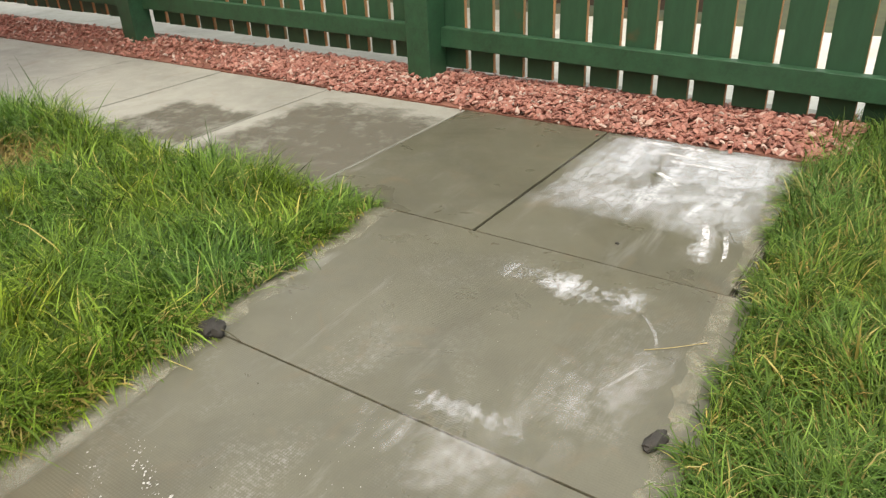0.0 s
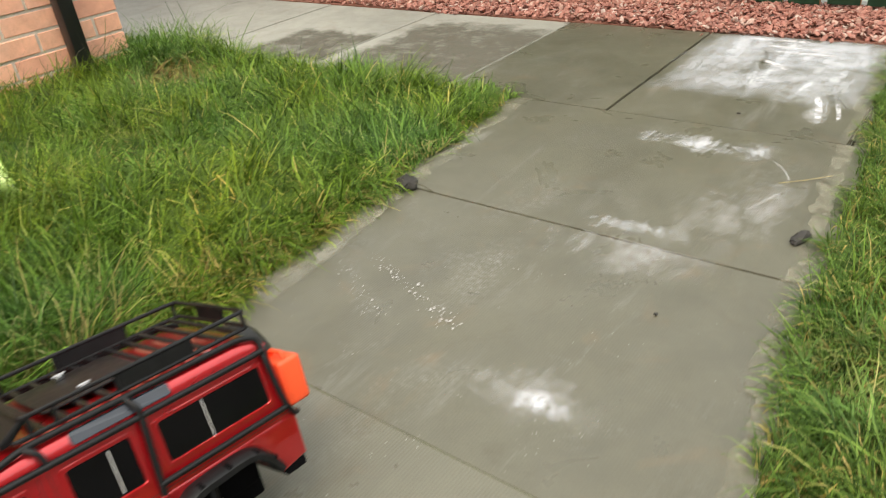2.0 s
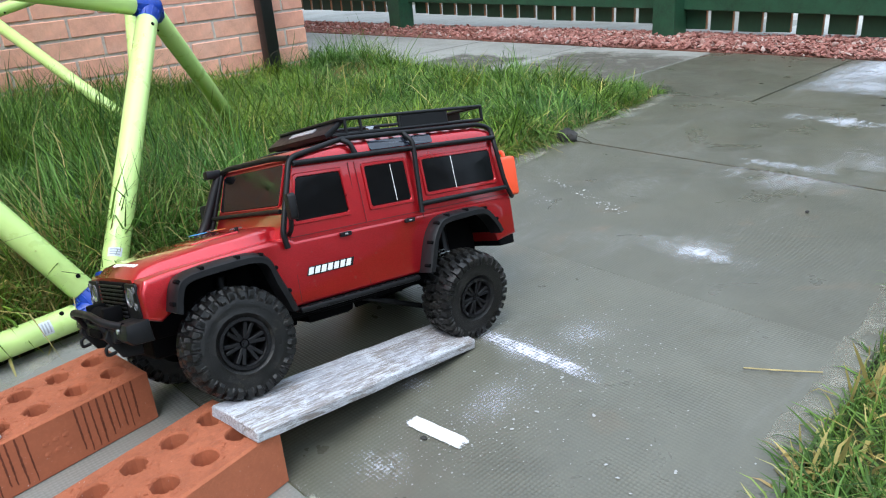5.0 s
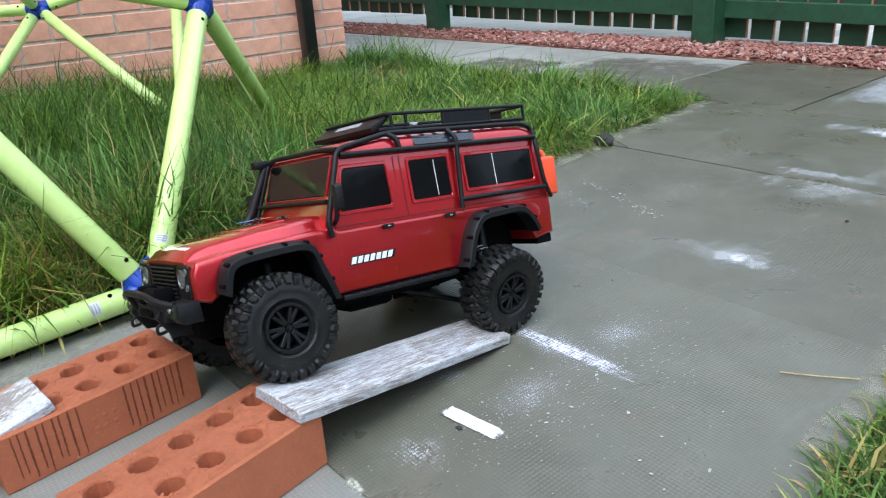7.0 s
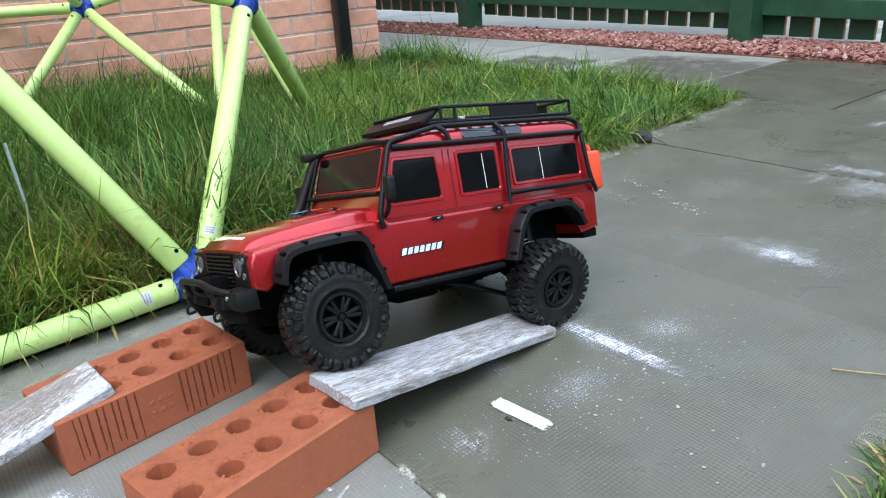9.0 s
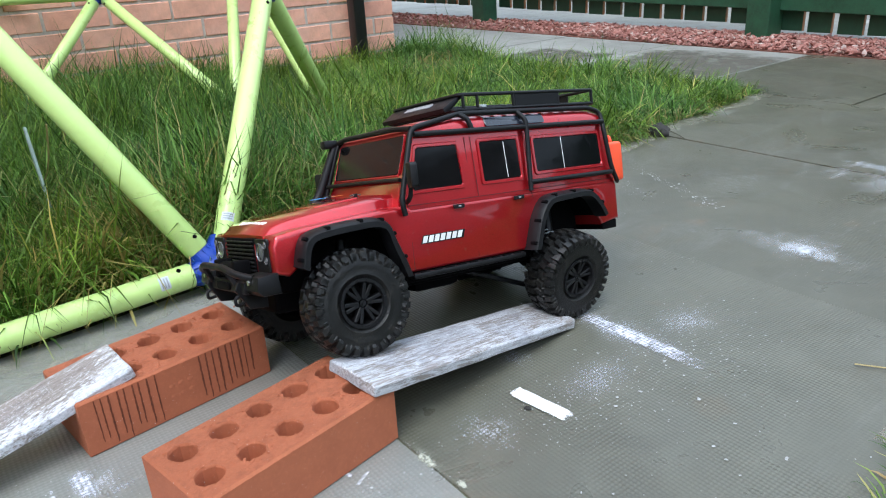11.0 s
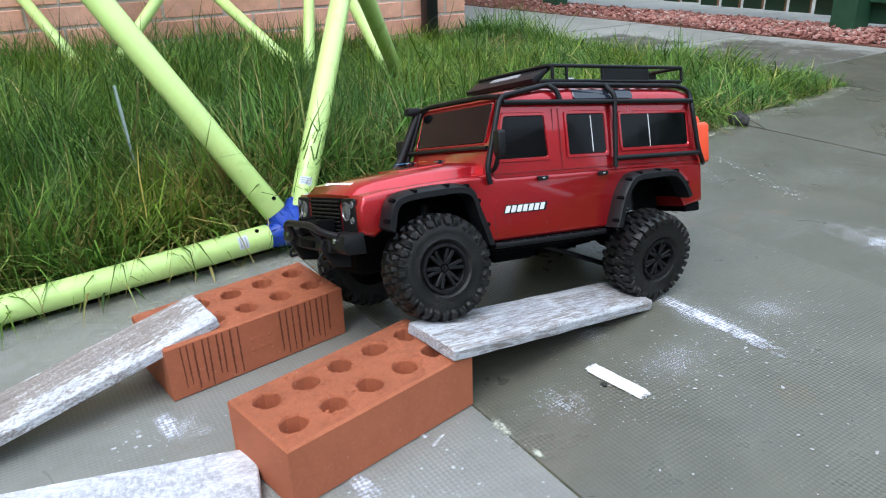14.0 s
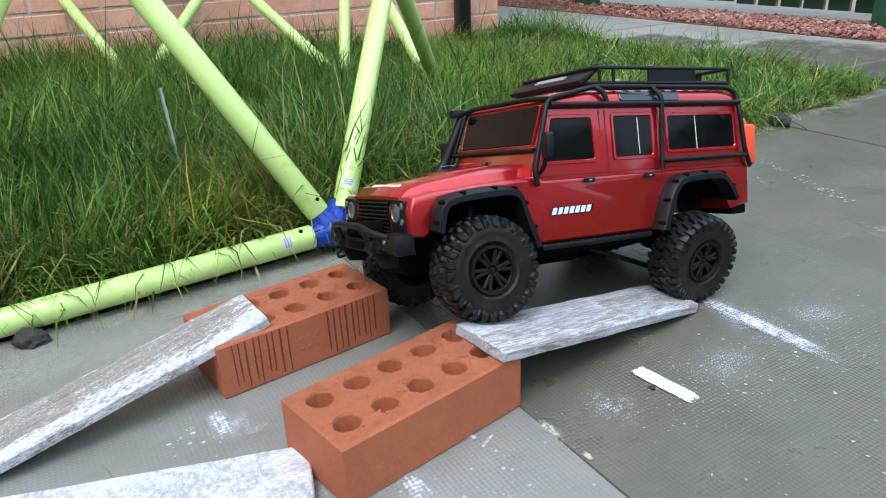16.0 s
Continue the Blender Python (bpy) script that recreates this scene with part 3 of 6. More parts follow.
# red chippings between the slabs and the fence
rng = random.Random(11)
base_ico = bm_new()
bmesh.ops.create_icosphere(base_ico, subdivisions=1, radius=1)
ico_v = np.array([v.co[:] for v in base_ico.verts])
ico_f = [[v.index for v in f.verts] for f in base_ico.faces]
base_ico.free()
gv, gf, gn = [], [], 0
for i in range(11000):
    x = rng.uniform(-5.6, 0.3) if i % 5 < 2 else rng.uniform(-2.3, 0.3)
    y = 2.6 + 0.4 * rng.random() + 0.012 * math.sin(x * 5)
    if rng.random() < 0.03:
        y -= rng.uniform(0, 0.05)
    layer = rng.random()
    r = rng.uniform(0.005, 0.0115)
    heap = 0.012 * (1 - abs((y - 2.82) / 0.24)) * (1 + noise.noise((x * 4, y * 4, 0)))
    z = max(0, heap) + layer * 0.016 + r * 0.4
    s = np.array([r * rng.uniform(0.9, 1.6), r * rng.uniform(0.7, 1.15), r * rng.uniform(0.35, 0.65)])
    rot = np.array(Euler((rng.uniform(-0.8, 0.8), rng.uniform(-0.8, 0.8), rng.uniform(0, 6.3))).to_matrix())
    jit = 1 + 0.36 * np.array([rng.uniform(-1, 1) for _ in range(12)])[:, None]
    v = (ico_v * jit * s) @ rot.T + np.array([x, y, z])
    gv += v.tolist()
    gf += [[a + gn for a in f] for f in ico_f]
    gn += 12
gravel = tagged(new("gravel", mesh_arrays("gravel", gv, gf, STONE)), "bed of broken red stone chippings below the fence", "gravel", kind="stuff")
bm = bm_new()
box(bm, (-5.9, 2.6, -0.03), (0.32, 3.03, 0.004))
thing("gravel_bed", bm, GRIT, "reddish grit beneath the red chippings", "soil", kind="structure", smooth=False)
bm = bm_new()
box(bm, (-5.9, 2.985, -0.03), (1.7, 3.04, 0.022), bevel=0.004)
thing("kerb", bm, SLAB_DRY, "pale concrete edging strip beneath the fence", "kerb", kind="structure", smooth=False)


# ---------------------------------------------------------------- fence
def fence_bay(x0, x1, rail0, rail1, foot0, foot1, gap, pitch):
    """A post with two rails and upright boards to the next post; the rails and the boards' feet follow the falling ground."""
    bay = empty("fence", "dark green stained timber picket fence with wide boards", "fence", group="fence bays", m=pose(x0, 2.93, 0))
    w = x1 - x0
    bm = bm_new()
    box(bm, (-0.056, -0.108, 0.0), (0.054, 0.008, 1.08), bevel=0.004)
    part("post", bm, FENCE_GREEN, bay, smooth=False)
    fall = math.degrees(math.atan2(rail0 - rail1, w))
    for z in (0.0, 0.72):
        bm = bm_new()
        box(bm, (0.054, -0.028, 0.0), (w - 0.054, 0.012, 0.075), bevel=0.003)
        part("rail", bm, FENCE_GREEN, bay, smooth=False, m=pose(0, 0, rail0 + z, 0, fall, 0))
    rng = random.Random(int(x0 * 100))
    n = int((w - 0.05 - gap + pitch) / pitch)
    first = None
    for i in range(n):
        x = gap + pitch * (i - 0.5)
        if first is None:
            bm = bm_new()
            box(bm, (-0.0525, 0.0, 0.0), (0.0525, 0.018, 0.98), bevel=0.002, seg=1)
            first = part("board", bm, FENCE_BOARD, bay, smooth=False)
            ob = first
        else:
            ob = new("board", first.data)
            ob.parent = bay
        ob.matrix_basis = pose(x + rng.uniform(-0.003, 0.003), 0.0135 + rng.uniform(0, 0.002), foot0 + (foot1 - foot0) * x / w + rng.uniform(-0.004, 0.004), 0, rng.uniform(-0.4, 0.4), 0)
    return bay


for row in ((-5.12, -3.195, 0.2, 0.168, 0.12, 0.094, 0.18, 0.1262), (-3.195, -1.272, 0.168, 0.134, 0.094, 0.057, 0.185, 0.1264), (-1.272, 0.65, 0.133, 0.089, 0.043, 0.015, 0.159, 0.1255), (0.65, 2.57, 0.089, 0.07, 0.015, 0.01, 0.16, 0.126)):
    fence_bay(*row)

# what shows between the boards
bm = bm_new()
for i in range(26):
    box(bm, (-4.6 + i * 0.15, 4.7, 0.0), (-4.6 + i * 0.15 + 0.146, 4.722, 1.5), bevel=0.002, seg=1)
thing("timber_screen", bm, TIMBER, "dark brown timber screen on the far side of the slab walk", "fence", smooth=False)

# ---------------------------------------------------------------- house wall and downpipe
WALL_X, WALL_END = -2.385, 1.625
wall = empty("wall_house", "orange-red brick house wall with pale mortar joints", "wall", kind="structure")
bm = bm_new()
box(bm, (WALL_X - 0.22, -4.2, -0.03), (WALL_X - 0.0035, WALL_END - 0.0035, 4.9))
box(bm, (-7.0, WALL_END - 0.22, -0.03), (WALL_X - 0.22, WALL_END - 0.0035, 4.9))
part("mortar", bm, MORTAR, wall, "pale mortar", smooth=False)
bm = bm_new()
box(bm, (-0.1025, -0.1065, 0.0), (0.0, 0.1085, 0.065), bevel=0.0025, seg=1)
brick_mesh = link_mesh("brick", bm, BRICK_WALL)
bm = bm_new()
box(bm, (-0.1025, -0.05, 0.0), (0.0, 0.0525, 0.065), bevel=0.0025, seg=1)
half_mesh = link_mesh("half_brick", bm, BRICK_WALL)
COURSE0 = 0.0465
rng = random.Random(4)
upper = bm_new()
for c in range(-1, 65):
    z = COURSE0 + 0.075 * c
    off = 0.1125 if c % 2 else 0.0
    for k in range(26):
        y = WALL_END - 0.1085 - off - 0.225 * k
        if y < -4.0:
            break
        if c < 8 and k < 20:
            ob = new("brick", brick_mesh)
            ob.parent = wall
            ob.matrix_basis = pose(WALL_X + rng.uniform(-0.0015, 0.0015), y, z, 0, 0, rng.uniform(-0.3, 0.3))
        else:
            box(upper, (WALL_X - 0.1, y - 0.1065, z), (WALL_X, y + 0.1085, z + 0.065))
    if c % 2 and c < 8:
        ob = new("brick", half_mesh)
        ob.parent = wall
        ob.matrix_basis = pose(WALL_X, WALL_END - 0.0525, z)
    # the return of the wall at the house's corner
    for k in range(20):
        x = WALL_X - 0.1025 - 0.12 - 0.225 * k + off
        box(upper, (x - 0.1065, WALL_END - 0.1, z), (min(x + 0.1085, WALL_X - 0.103), WALL_END, z + 0.065))
part("upper_bricks", upper, BRICK_WALL, wall, smooth=False)
tagged(wall.children[-1], kind="stuff")

# two unseen walls, added to hold back low sky light and deepen shade
bm = bm_new()
box(bm, (2.7, -4.5, -0.03), (2.85, 3.0, 1.35))
thing("wall_east", bm, SKY_BLOCK, "unseen grey wall added beside the lawn to block sky light", "wall", kind="structure", smooth=False)
bm = bm_new()
box(bm, (WALL_X, -4.5, -0.03), (2.7, -4.3, 3.2))
thing("wall_south", bm, SKY_BLOCK, "unseen grey wall added behind the garden to block sky light", "wall", kind="structure", smooth=False)

pipe = empty("downpipe", "square black plastic downpipe in front of the brick wall", "drainpipe", m=pose(-2.335, 1.40, 0))
bm = bm_new()
box(bm, (-0.029, -0.029, -0.02), (0.029, 0.029, 4.8), bevel=0.006)
part("pipe_shaft", bm, PIPE, pipe)
for z in (0.95, 1.9):
    bm = bm_new()
    box(bm, (-0.05, -0.05, z), (0.038, 0.05, z + 0.03), bevel=0.004)
    part("pipe_clip", bm, PIPE, pipe)


# ---------------------------------------------------------------- loose bricks and planks
def hole_brick(m, scored, label):
    """A perforated clay brick with ten holes right through it."""
    L, W, H, R = 0.215, 0.1025, 0.065, 0.0126
    top = empty("brick", label, "brick", group="loose bricks", m=m)
    bm = bm_new()
    seg, drop = 22, 0.0022
    rng = random.Random(3 if scored else 8)

    def ring(pts, z):
        vs = [bm.verts.new((x, y, z)) for x, y in pts]
        return vs, [bm.edges.new((vs[i], vs[(i + 1) % len(vs)])) for i in range(len(vs))]

    def border(inset, n=10):
        """The rim of the brick with slightly uneven arrises."""
        c = [(-W / 2 + inset, -L / 2 + inset), (W / 2 - inset, -L / 2 + inset), (W / 2 - inset, L / 2 - inset), (-W / 2 + inset, L / 2 - inset)]
        return [(c[k][0] + (c[(k + 1) % 4][0] - c[k][0]) * i / n, c[k][1] + (c[(k + 1) % 4][1] - c[k][1]) * i / n) for k in range(4) for i in range(n)]

    outlines = []
    for j in range(5):
        for i in range(2):
            hx, hy = (-0.0228, 0.0228)[i] + rng.uniform(-0.001, 0.001), -0.083 + 0.0415 * j + rng.uniform(-0.001, 0.001)
            ph = rng.uniform(0, 6)
            rr = [R * (1 + 0.035 * math.sin(2 * k * 6.283 / seg + ph) + rng.uniform(-0.05, 0.06)) for k in range(seg)]
            outlines.append([(hx, hy, rr)])
    skins = {}
    for z in (H / 2, -H / 2):
        rim_v, es = ring(border(drop), z)
        mouths = []
        for ((hx, hy, rr),) in outlines:
            vs, e2 = ring([(hx + rr[k] * 1.2 * math.cos(6.2832 * k / seg), hy + rr[k] * 1.2 * math.sin(6.2832 * k / seg)) for k in range(seg)], z)
            mouths.append(vs)
            es += e2
        bmesh.ops.triangle_fill(bm, use_beauty=True, use_dissolve=False, edges=es)
        side_v = [bm.verts.new((x, y, z - math.copysign(drop, z))) for x, y in border(0.0)]
        throats = []
        for ((hx, hy, rr),) in outlines:
            throats.append([bm.verts.new((hx + rr[k] * math.cos(6.2832 * k / seg), hy + rr[k] * math.sin(6.2832 * k / seg), z * 0.95)) for k in range(seg)])
        skins[z] = (rim_v, side_v, mouths, throats)
        n = len(rim_v)
        for k in range(n):
            bm.faces.new((rim_v[k], side_v[k], side_v[(k + 1) % n], rim_v[(k + 1) % n]))
        for vs, ts, ((hx, hy, rr),) in zip(mouths, throats, outlines):
            # a torn lip of clay pushed up round the mouth
            lip = [bm.verts.new((hx + rr[k] * 1.07 * math.cos(6.2832 * k / seg), hy + rr[k] * 1.07 * math.sin(6.2832 * k / seg), z + math.copysign(max(-0.0006, 0.0022 * noise.noise((hx * 300 + 2.2 * math.cos(6.2832 * k / seg), hy * 300 + 2.2 * math.sin(6.2832 * k / seg), 7.0))), z))) for k in range(seg)]
            for k in range(seg):
                bm.faces.new((vs[k], vs[(k + 1) % seg], lip[(k + 1) % seg], lip[k]))
                bm.faces.new((lip[k], lip[(k + 1) % seg], ts[(k + 1) % seg], ts[k]))
    up, dn = skins[H / 2], skins[-H / 2]
    n = len(up[1])
    for k in range(n):
        bm.faces.new((up[1][k], dn[1][k], dn[1][(k + 1) % n], up[1][(k + 1) % n]))
    for a, b in zip(up[3], dn[3]):
        for k in range(seg):
            bm.faces.new((a[k], a[(k + 1) % seg], b[(k + 1) % seg], b[k]))
    # crumbs of clay dragged round the mouths of the holes
    for v in bm.verts:
        if abs(abs(v.co.z) - H / 2) < 1e-6:
            v.co.z += 0.0007 * noise.noise((v.co.x * 160, v.co.y * 160, 4.0 if scored else 9.0))
    bmesh.ops.recalc_face_normals(bm, faces=bm.faces)
    body = part("clay_body", bm, BRICK_NEW, top, smooth=False)
    # loose crumbs and torn flakes of clay round the mouths
    v, f, n = [], [], 0
    for ((hx, hy, rr),) in outlines:
        for i in range(60):
            a = rng.uniform(0, 6.283)
            d = R * (1.0 + abs(rng.gauss(0, 0.4)))
            r = 0.0003 + 0.0016 * rng.random() ** 2.2
            s = np.array([r * rng.uniform(0.8, 1.8), r * rng.uniform(0.7, 1.2), r * 0.6])
            rot = np.array(Euler((rng.uniform(-0.5, 0.5), rng.uniform(-0.5, 0.5), rng.uniform(0, 6.3))).to_matrix())
            jit = 1 + 0.35 * np.array([rng.uniform(-1, 1) for _ in range(12)])[:, None]
            v += ((ico_v * jit * s) @ rot.T + np.array([hx + d * math.cos(a), hy + d * math.sin(a), H / 2 + r * 0.2])).tolist()
            f += [[q + n for q in t] for t in ico_f]
            n += 12
    ob = new("clay_crumbs", mesh_arrays("clay_crumbs", v, f, BRICK_NEW))
    ob.parent = body
    tagged(ob, kind="stuff")
    if scored:
        # six small knobs pressed up between the scratches
        bm = bm_new()
        bmesh.ops.create_uvsphere(bm, u_segments=12, v_segments=8, radius=0.0034, matrix=Matrix.Diagonal((0.16, 1, 1, 1)))
        knob = link_mesh("clay_knob", bm, BRICK_NEW, True)
        for k in range(6):
            ob = new("clay_knob", knob)
            ob.parent = top
            ob.matrix_basis = Matrix.Translation((W / 2, -0.011 + 0.0105 * (k % 3), 0.007 - 0.0125 * (k // 3)))
        # upright scratches pressed into the long face, in two groups
        bm = bm_new()
        rows = []
        for i in range(15):
            z, w = -0.026 * i / 14, 0.0007 * min(1.0, 0.8 + (14 - i) * 0.1) * (1 + 0.5 * noise.noise((i * 0.9, 3.3, 1.0)))
            c = 0.0005 * noise.noise((i * 0.45, 7.7, 2.0))
            rows.append([bm.verts.new((x, c + y * w, z)) for x, y in ((-0.001, -1.6), (0.0004, -1), (0.0002, 0), (0.0004, 1), (-0.001, 1.6))])
        for a, b in zip(rows, rows[1:]):
            for k in range(4):
                bm.faces.new((a[k], a[k + 1], b[k + 1], b[k]))
        bmesh.ops.recalc_face_normals(bm, faces=bm.faces)
        groove = link_mesh("groove", bm, SCORE)
        rng = random.Random(2)
        for a, b, k in ((-0.092, -0.028, 9), (0.024, 0.088, 9)):
            for i in range(k):
                ob = new("groove", groove)
                ob.parent = top
                ob.matrix_basis = Matrix.Translation((W / 2, a + (b - a) * i / (k - 1) + rng.uniform(-0.001, 0.001), H / 2 - 0.003)) @ Matrix.Rotation(radians(rng.uniform(-1, 1)), 4, "X") @ Matrix.Diagonal((1, rng.choice((-1, 1)) * rng.uniform(0.7, 1.35), rng.uniform(1.75, 2.3), 1))
    return top


SCORE = m_plain("scored_clay", (0.16, 0.043, 0.02), 0.9, var=0.4, scale=160)
BRICK_YAW = 10.3


def brick_pose(bx, by, yaw):
    """A brick whose near right lower corner stands at (bx, by)."""
    return pose(bx, by, 0.0327, 0, 0, yaw) @ pose(-0.05125, -0.1075, 0)


hole_brick(brick_pose(0.0, 0.0, BRICK_YAW), False, "new red clay brick with ten round holes beneath a plank's end")
hole_brick(brick_pose(-0.212, -0.044, 6.8), True, "new red clay brick with holes and a scored face")


def plank(near, far, width, thick, label, seed):
    """A worn board whose top centre line runs from near to far."""
    a, b = Vector(near), Vector(far)
    d = b - a
    L = d.length
    bm = bm_new()
    nx, ny = 5, 24
    rng = random.Random(seed)
    grid = {}
    for s, z in ((0, 0.0), (1, -thick)):
        for j in range(ny + 1):
            for i in range(nx + 1):
                x, y = (i / nx - 0.5) * width, j / ny * L
                edge = i in (0, nx)
                wob = 0.0006 * noise.noise((y * 22, x * 30, seed + s))
                grid[s, i, j] = bm.verts.new((x + (0.001 * noise.noise((y * 25, i * 3.1, seed)) if edge else 0), y + (0.0022 * noise.noise((x * 70, j, seed)) if j in (0, ny) else 0), z + wob - (0.0014 if edge and s == 0 else 0)))
    for s in (0, 1):
        for j in range(ny):
            for i in range(nx):
                q = [grid[s, i, j], grid[s, i + 1, j], grid[s, i + 1, j + 1], grid[s, i, j + 1]]
                bm.faces.new(q if s == 0 else list(reversed(q)))
    for j in range(ny):
        for i, flip in ((0, True), (nx, False)):
            q = [grid[0, i, j], grid[1, i, j], grid[1, i, j + 1], grid[0, i, j + 1]]
            bm.faces.new(list(reversed(q)) if flip else q)
    for i in range(nx):
        for j, flip in ((0, False), (ny, True)):
            q = [grid[0, i, j], grid[1, i, j], grid[1, i + 1, j], grid[0, i + 1, j]]
            bm.faces.new(list(reversed(q)) if flip else q)
    bmesh.ops.recalc_face_normals(bm, faces=bm.faces)
    side = [e for e in bm.edges if len(e.link_faces) == 2 and e.calc_face_angle(0) > 1.2]
    bmesh.ops.bevel(bm, geom=side, offset=0.0016, segments=1, affect="EDGES")
    y_ax = d.normalized()
    x_ax = y_ax.cross(Vector((0, 0, 1))).normalized()
    z_ax = x_ax.cross(y_ax)
    m = Matrix((x_ax, y_ax, z_ax)).transposed().to_4x4()
    m.translation = a
    return thing("plank", bm, {2: PLANK_BARE, 3: PLANK_FRESH}.get(seed, PLANK), label, "plank", group="plank ramps", m=m, smooth=False)


plank((-0.031, -0.0285, 0.0797), (-0.073, 0.301, 0.0147), 0.077, 0.0138, "worn white-painted plank laid as a ramp against a brick", 1)
plank((-0.236, -0.2, 0.0797), (-0.202, -0.527, 0.0147), 0.075, 0.0138, "worn plank with flaking white paint sloping off a brick", 2)
plank((-0.014, -0.2235, 0.0147), (-0.116, -0.54, 0.0147), 0.077, 0.0138, "white-painted plank lying flat on the slab", 3)


# ---------------------------------------------------------------- climbing frame
HUB1, HUB2, HUB6 = (-0.494, 0.0, 0.036), (-0.846, 0.307, 0.418), (-0.71, -0.275, 0.55)
LEFT0, BASE_C, BASE_B, BASE_A = (-0.476, -0.62, 0.0215), (-1.33, 0.67, 0.04), (-1.69, 0.54, 0.03), (-2.06, -0.033, 0.03)
HUB3, HUB4, HUB5 = (-2.235, 0.336, 0.384), (-2.49, -0.21, 0.39), (-2.13, 0.78, 0.5)
BASE_D, BASE_E, BASE_F = (-2.35, -0.62, 0.04), (-1.75, -1.2, 0.04), (-0.95, -1.2, 0.04)
HUB8, HUB9 = (-2.1, -0.95, 0.45), (-1.35, -1.15, 0.5)
TOP = (-1.45, -0.25, 0.95)
dome = empty("climbing_frame", "lime green tube climbing dome with blue plastic joints", "climbing frame", m=pose(-1.45, -0.2, 0))
DOME_IN = pose(1.45, 0.2, 0)
TUBE_R = 0.0188


# tubes that enter their joints beside the middle
OFFSET = {(HUB1, HUB2): ((0.006, 0.008, 0.0), (0.0, 0.0, 0.0)), (HUB2, BASE_C): ((0.0, 0.0, 0.0), (0.008, 0.01, 0.0))}


def strut(a, b, r=TUBE_R, sticker=None):
    da, db = OFFSET.get((a, b), ((0, 0, 0), (0, 0, 0)))
    a, b = DOME_IN @ (Vector(a) + Vector(da)), DOME_IN @ (Vector(b) + Vector(db))
    d = (b - a).normalized()
    p, q = a + d * 0.035, b - d * 0.035
    bm = bm_new()
    rod(bm, [p, p + d * 0.002, q - d * 0.002, q], [r * 0.93, r, r, r * 0.93], 20)
    tube = part("tube", bm, TUBE, dome)
    eye = DOME_IN @ Vector((0.5, -0.35, 0.5))
    for c, s in ((p, 1), (q, -1)):
        at = c + d * 0.02 * s
        n = (eye - at)
        n = (n - d * n.dot(d)).normalized()
        n = (n * 0.8 + d.cross(n) * 0.6).normalized()
        bm = bm_new()
        rod(bm, [at + n * (r - 0.001), at + n * (r + 0.0012)], 0.0032, 10)
        part("bolt", bm, BLACK_DULL, tube)
    if sticker:
        at = (p if sticker > 0 else q) + d * 0.045 * sticker
        bm = bm_new()
        n = (eye - at)
        n = (n - d * n.dot(d)).normalized()
        s = d.cross(n)
        rows = []
        for i in range(7):
            t = radians(-30 + 60 * i / 6)
            v = (n * math.cos(t) + s * math.sin(t)) * (r + 0.0004)
            rows.append((bm.verts.new(at + v - d * 0.0075), bm.verts.new(at + v + d * 0.0075)))
        for u, w in zip(rows, rows[1:]):
            bm.faces.new((u[0], u[1], w[1], w[0]))
        lab = part("label", bm, SILVER, tube, "small silver label")
        bm = bm_new()
        for k in (-0.004, 0.0, 0.004):
            pr = []
            for i in range(5):
                t = radians(-22 + 44 * i / 4)
                v = (n * math.cos(t) + s * math.sin(t)) * (r + 0.0008)
                pr.append((bm.verts.new(at + v + d * (k - 0.001)), bm.verts.new(at + v + d * (k + 0.001))))
            for u, w in zip(pr, pr[1:]):
                bm.faces.new((u[0], u[1], w[1], w[0]))
        part("print_bars", bm, GREY_PRINT, tube)
    return tube


def hub(c, ends, r=0.0285):
    """A moulded joint: a rounded core with a ribbed socket for each tube."""
    c0 = DOME_IN @ Vector(c)
    bm = bm_new()
    bmesh.ops.create_uvsphere(bm, u_segments=18, v_segments=12, radius=r * 0.86, matrix=Matrix.Translation(c0))
    dirs = []
    for e in ends:
        d = (DOME_IN @ Vector(e) - c0).normalized()
        dirs.append(d)
        rod(bm, [c0, c0 + d * 0.024, c0 + d * 0.03, c0 + d * 0.05], [r * 0.74, r * 0.72, r * 0.6, r * 0.58], 18)
    body = part("hub", bm, HUB_BLUE, dome, "blue plastic joint")
    bm = bm_new()
    for d in dirs:
        u = d.orthogonal().normalized()
        v = d.cross(u)
        for k in range(10):
            t = 2 * math.pi * k / 10
            n = u * math.cos(t) + v * math.sin(t)
            rod(bm, [c0 + d * 0.014 + n * r * 0.73, c0 + d * 0.034 + n * r * 0.6], 0.0014, 6)
    part("rib", bm, HUB_BLUE, body)


EDGES = [(HUB1, LEFT0, 1), (HUB1, HUB6, 0), (HUB1, HUB2, 1), (HUB2, BASE_C, 0), (HUB2, HUB6, 0), (LEFT0, HUB6, 0), (HUB3, BASE_B, 0), (HUB3, BASE_A, 0),
         (HUB4, BASE_A, 0), (HUB3, HUB4, 0), (HUB3, HUB5, 0), (BASE_B, HUB5, 0), (BASE_C, HUB5, 0), (HUB2, HUB5, 0), (HUB4, BASE_D, 0), (BASE_D, HUB8, 0),
         (HUB4, HUB8, 0), (HUB8, BASE_E, 0), (BASE_E, HUB9, 0), (HUB8, HUB9, 0), (HUB9, BASE_F, 0), (BASE_F, HUB6, 0), (BASE_F, LEFT0, 0), (BASE_D, BASE_E, 0), (BASE_E, BASE_F, 0),
         (HUB9, HUB6, 0), (HUB2, TOP, 0), (HUB6, TOP, 0), (HUB3, TOP, 0), (HUB4, TOP, 0), (HUB5, TOP, 0), (HUB8, TOP, 0), (HUB9, TOP, 0)]
for a, b, s in EDGES:
    strut(a, b, sticker=s)
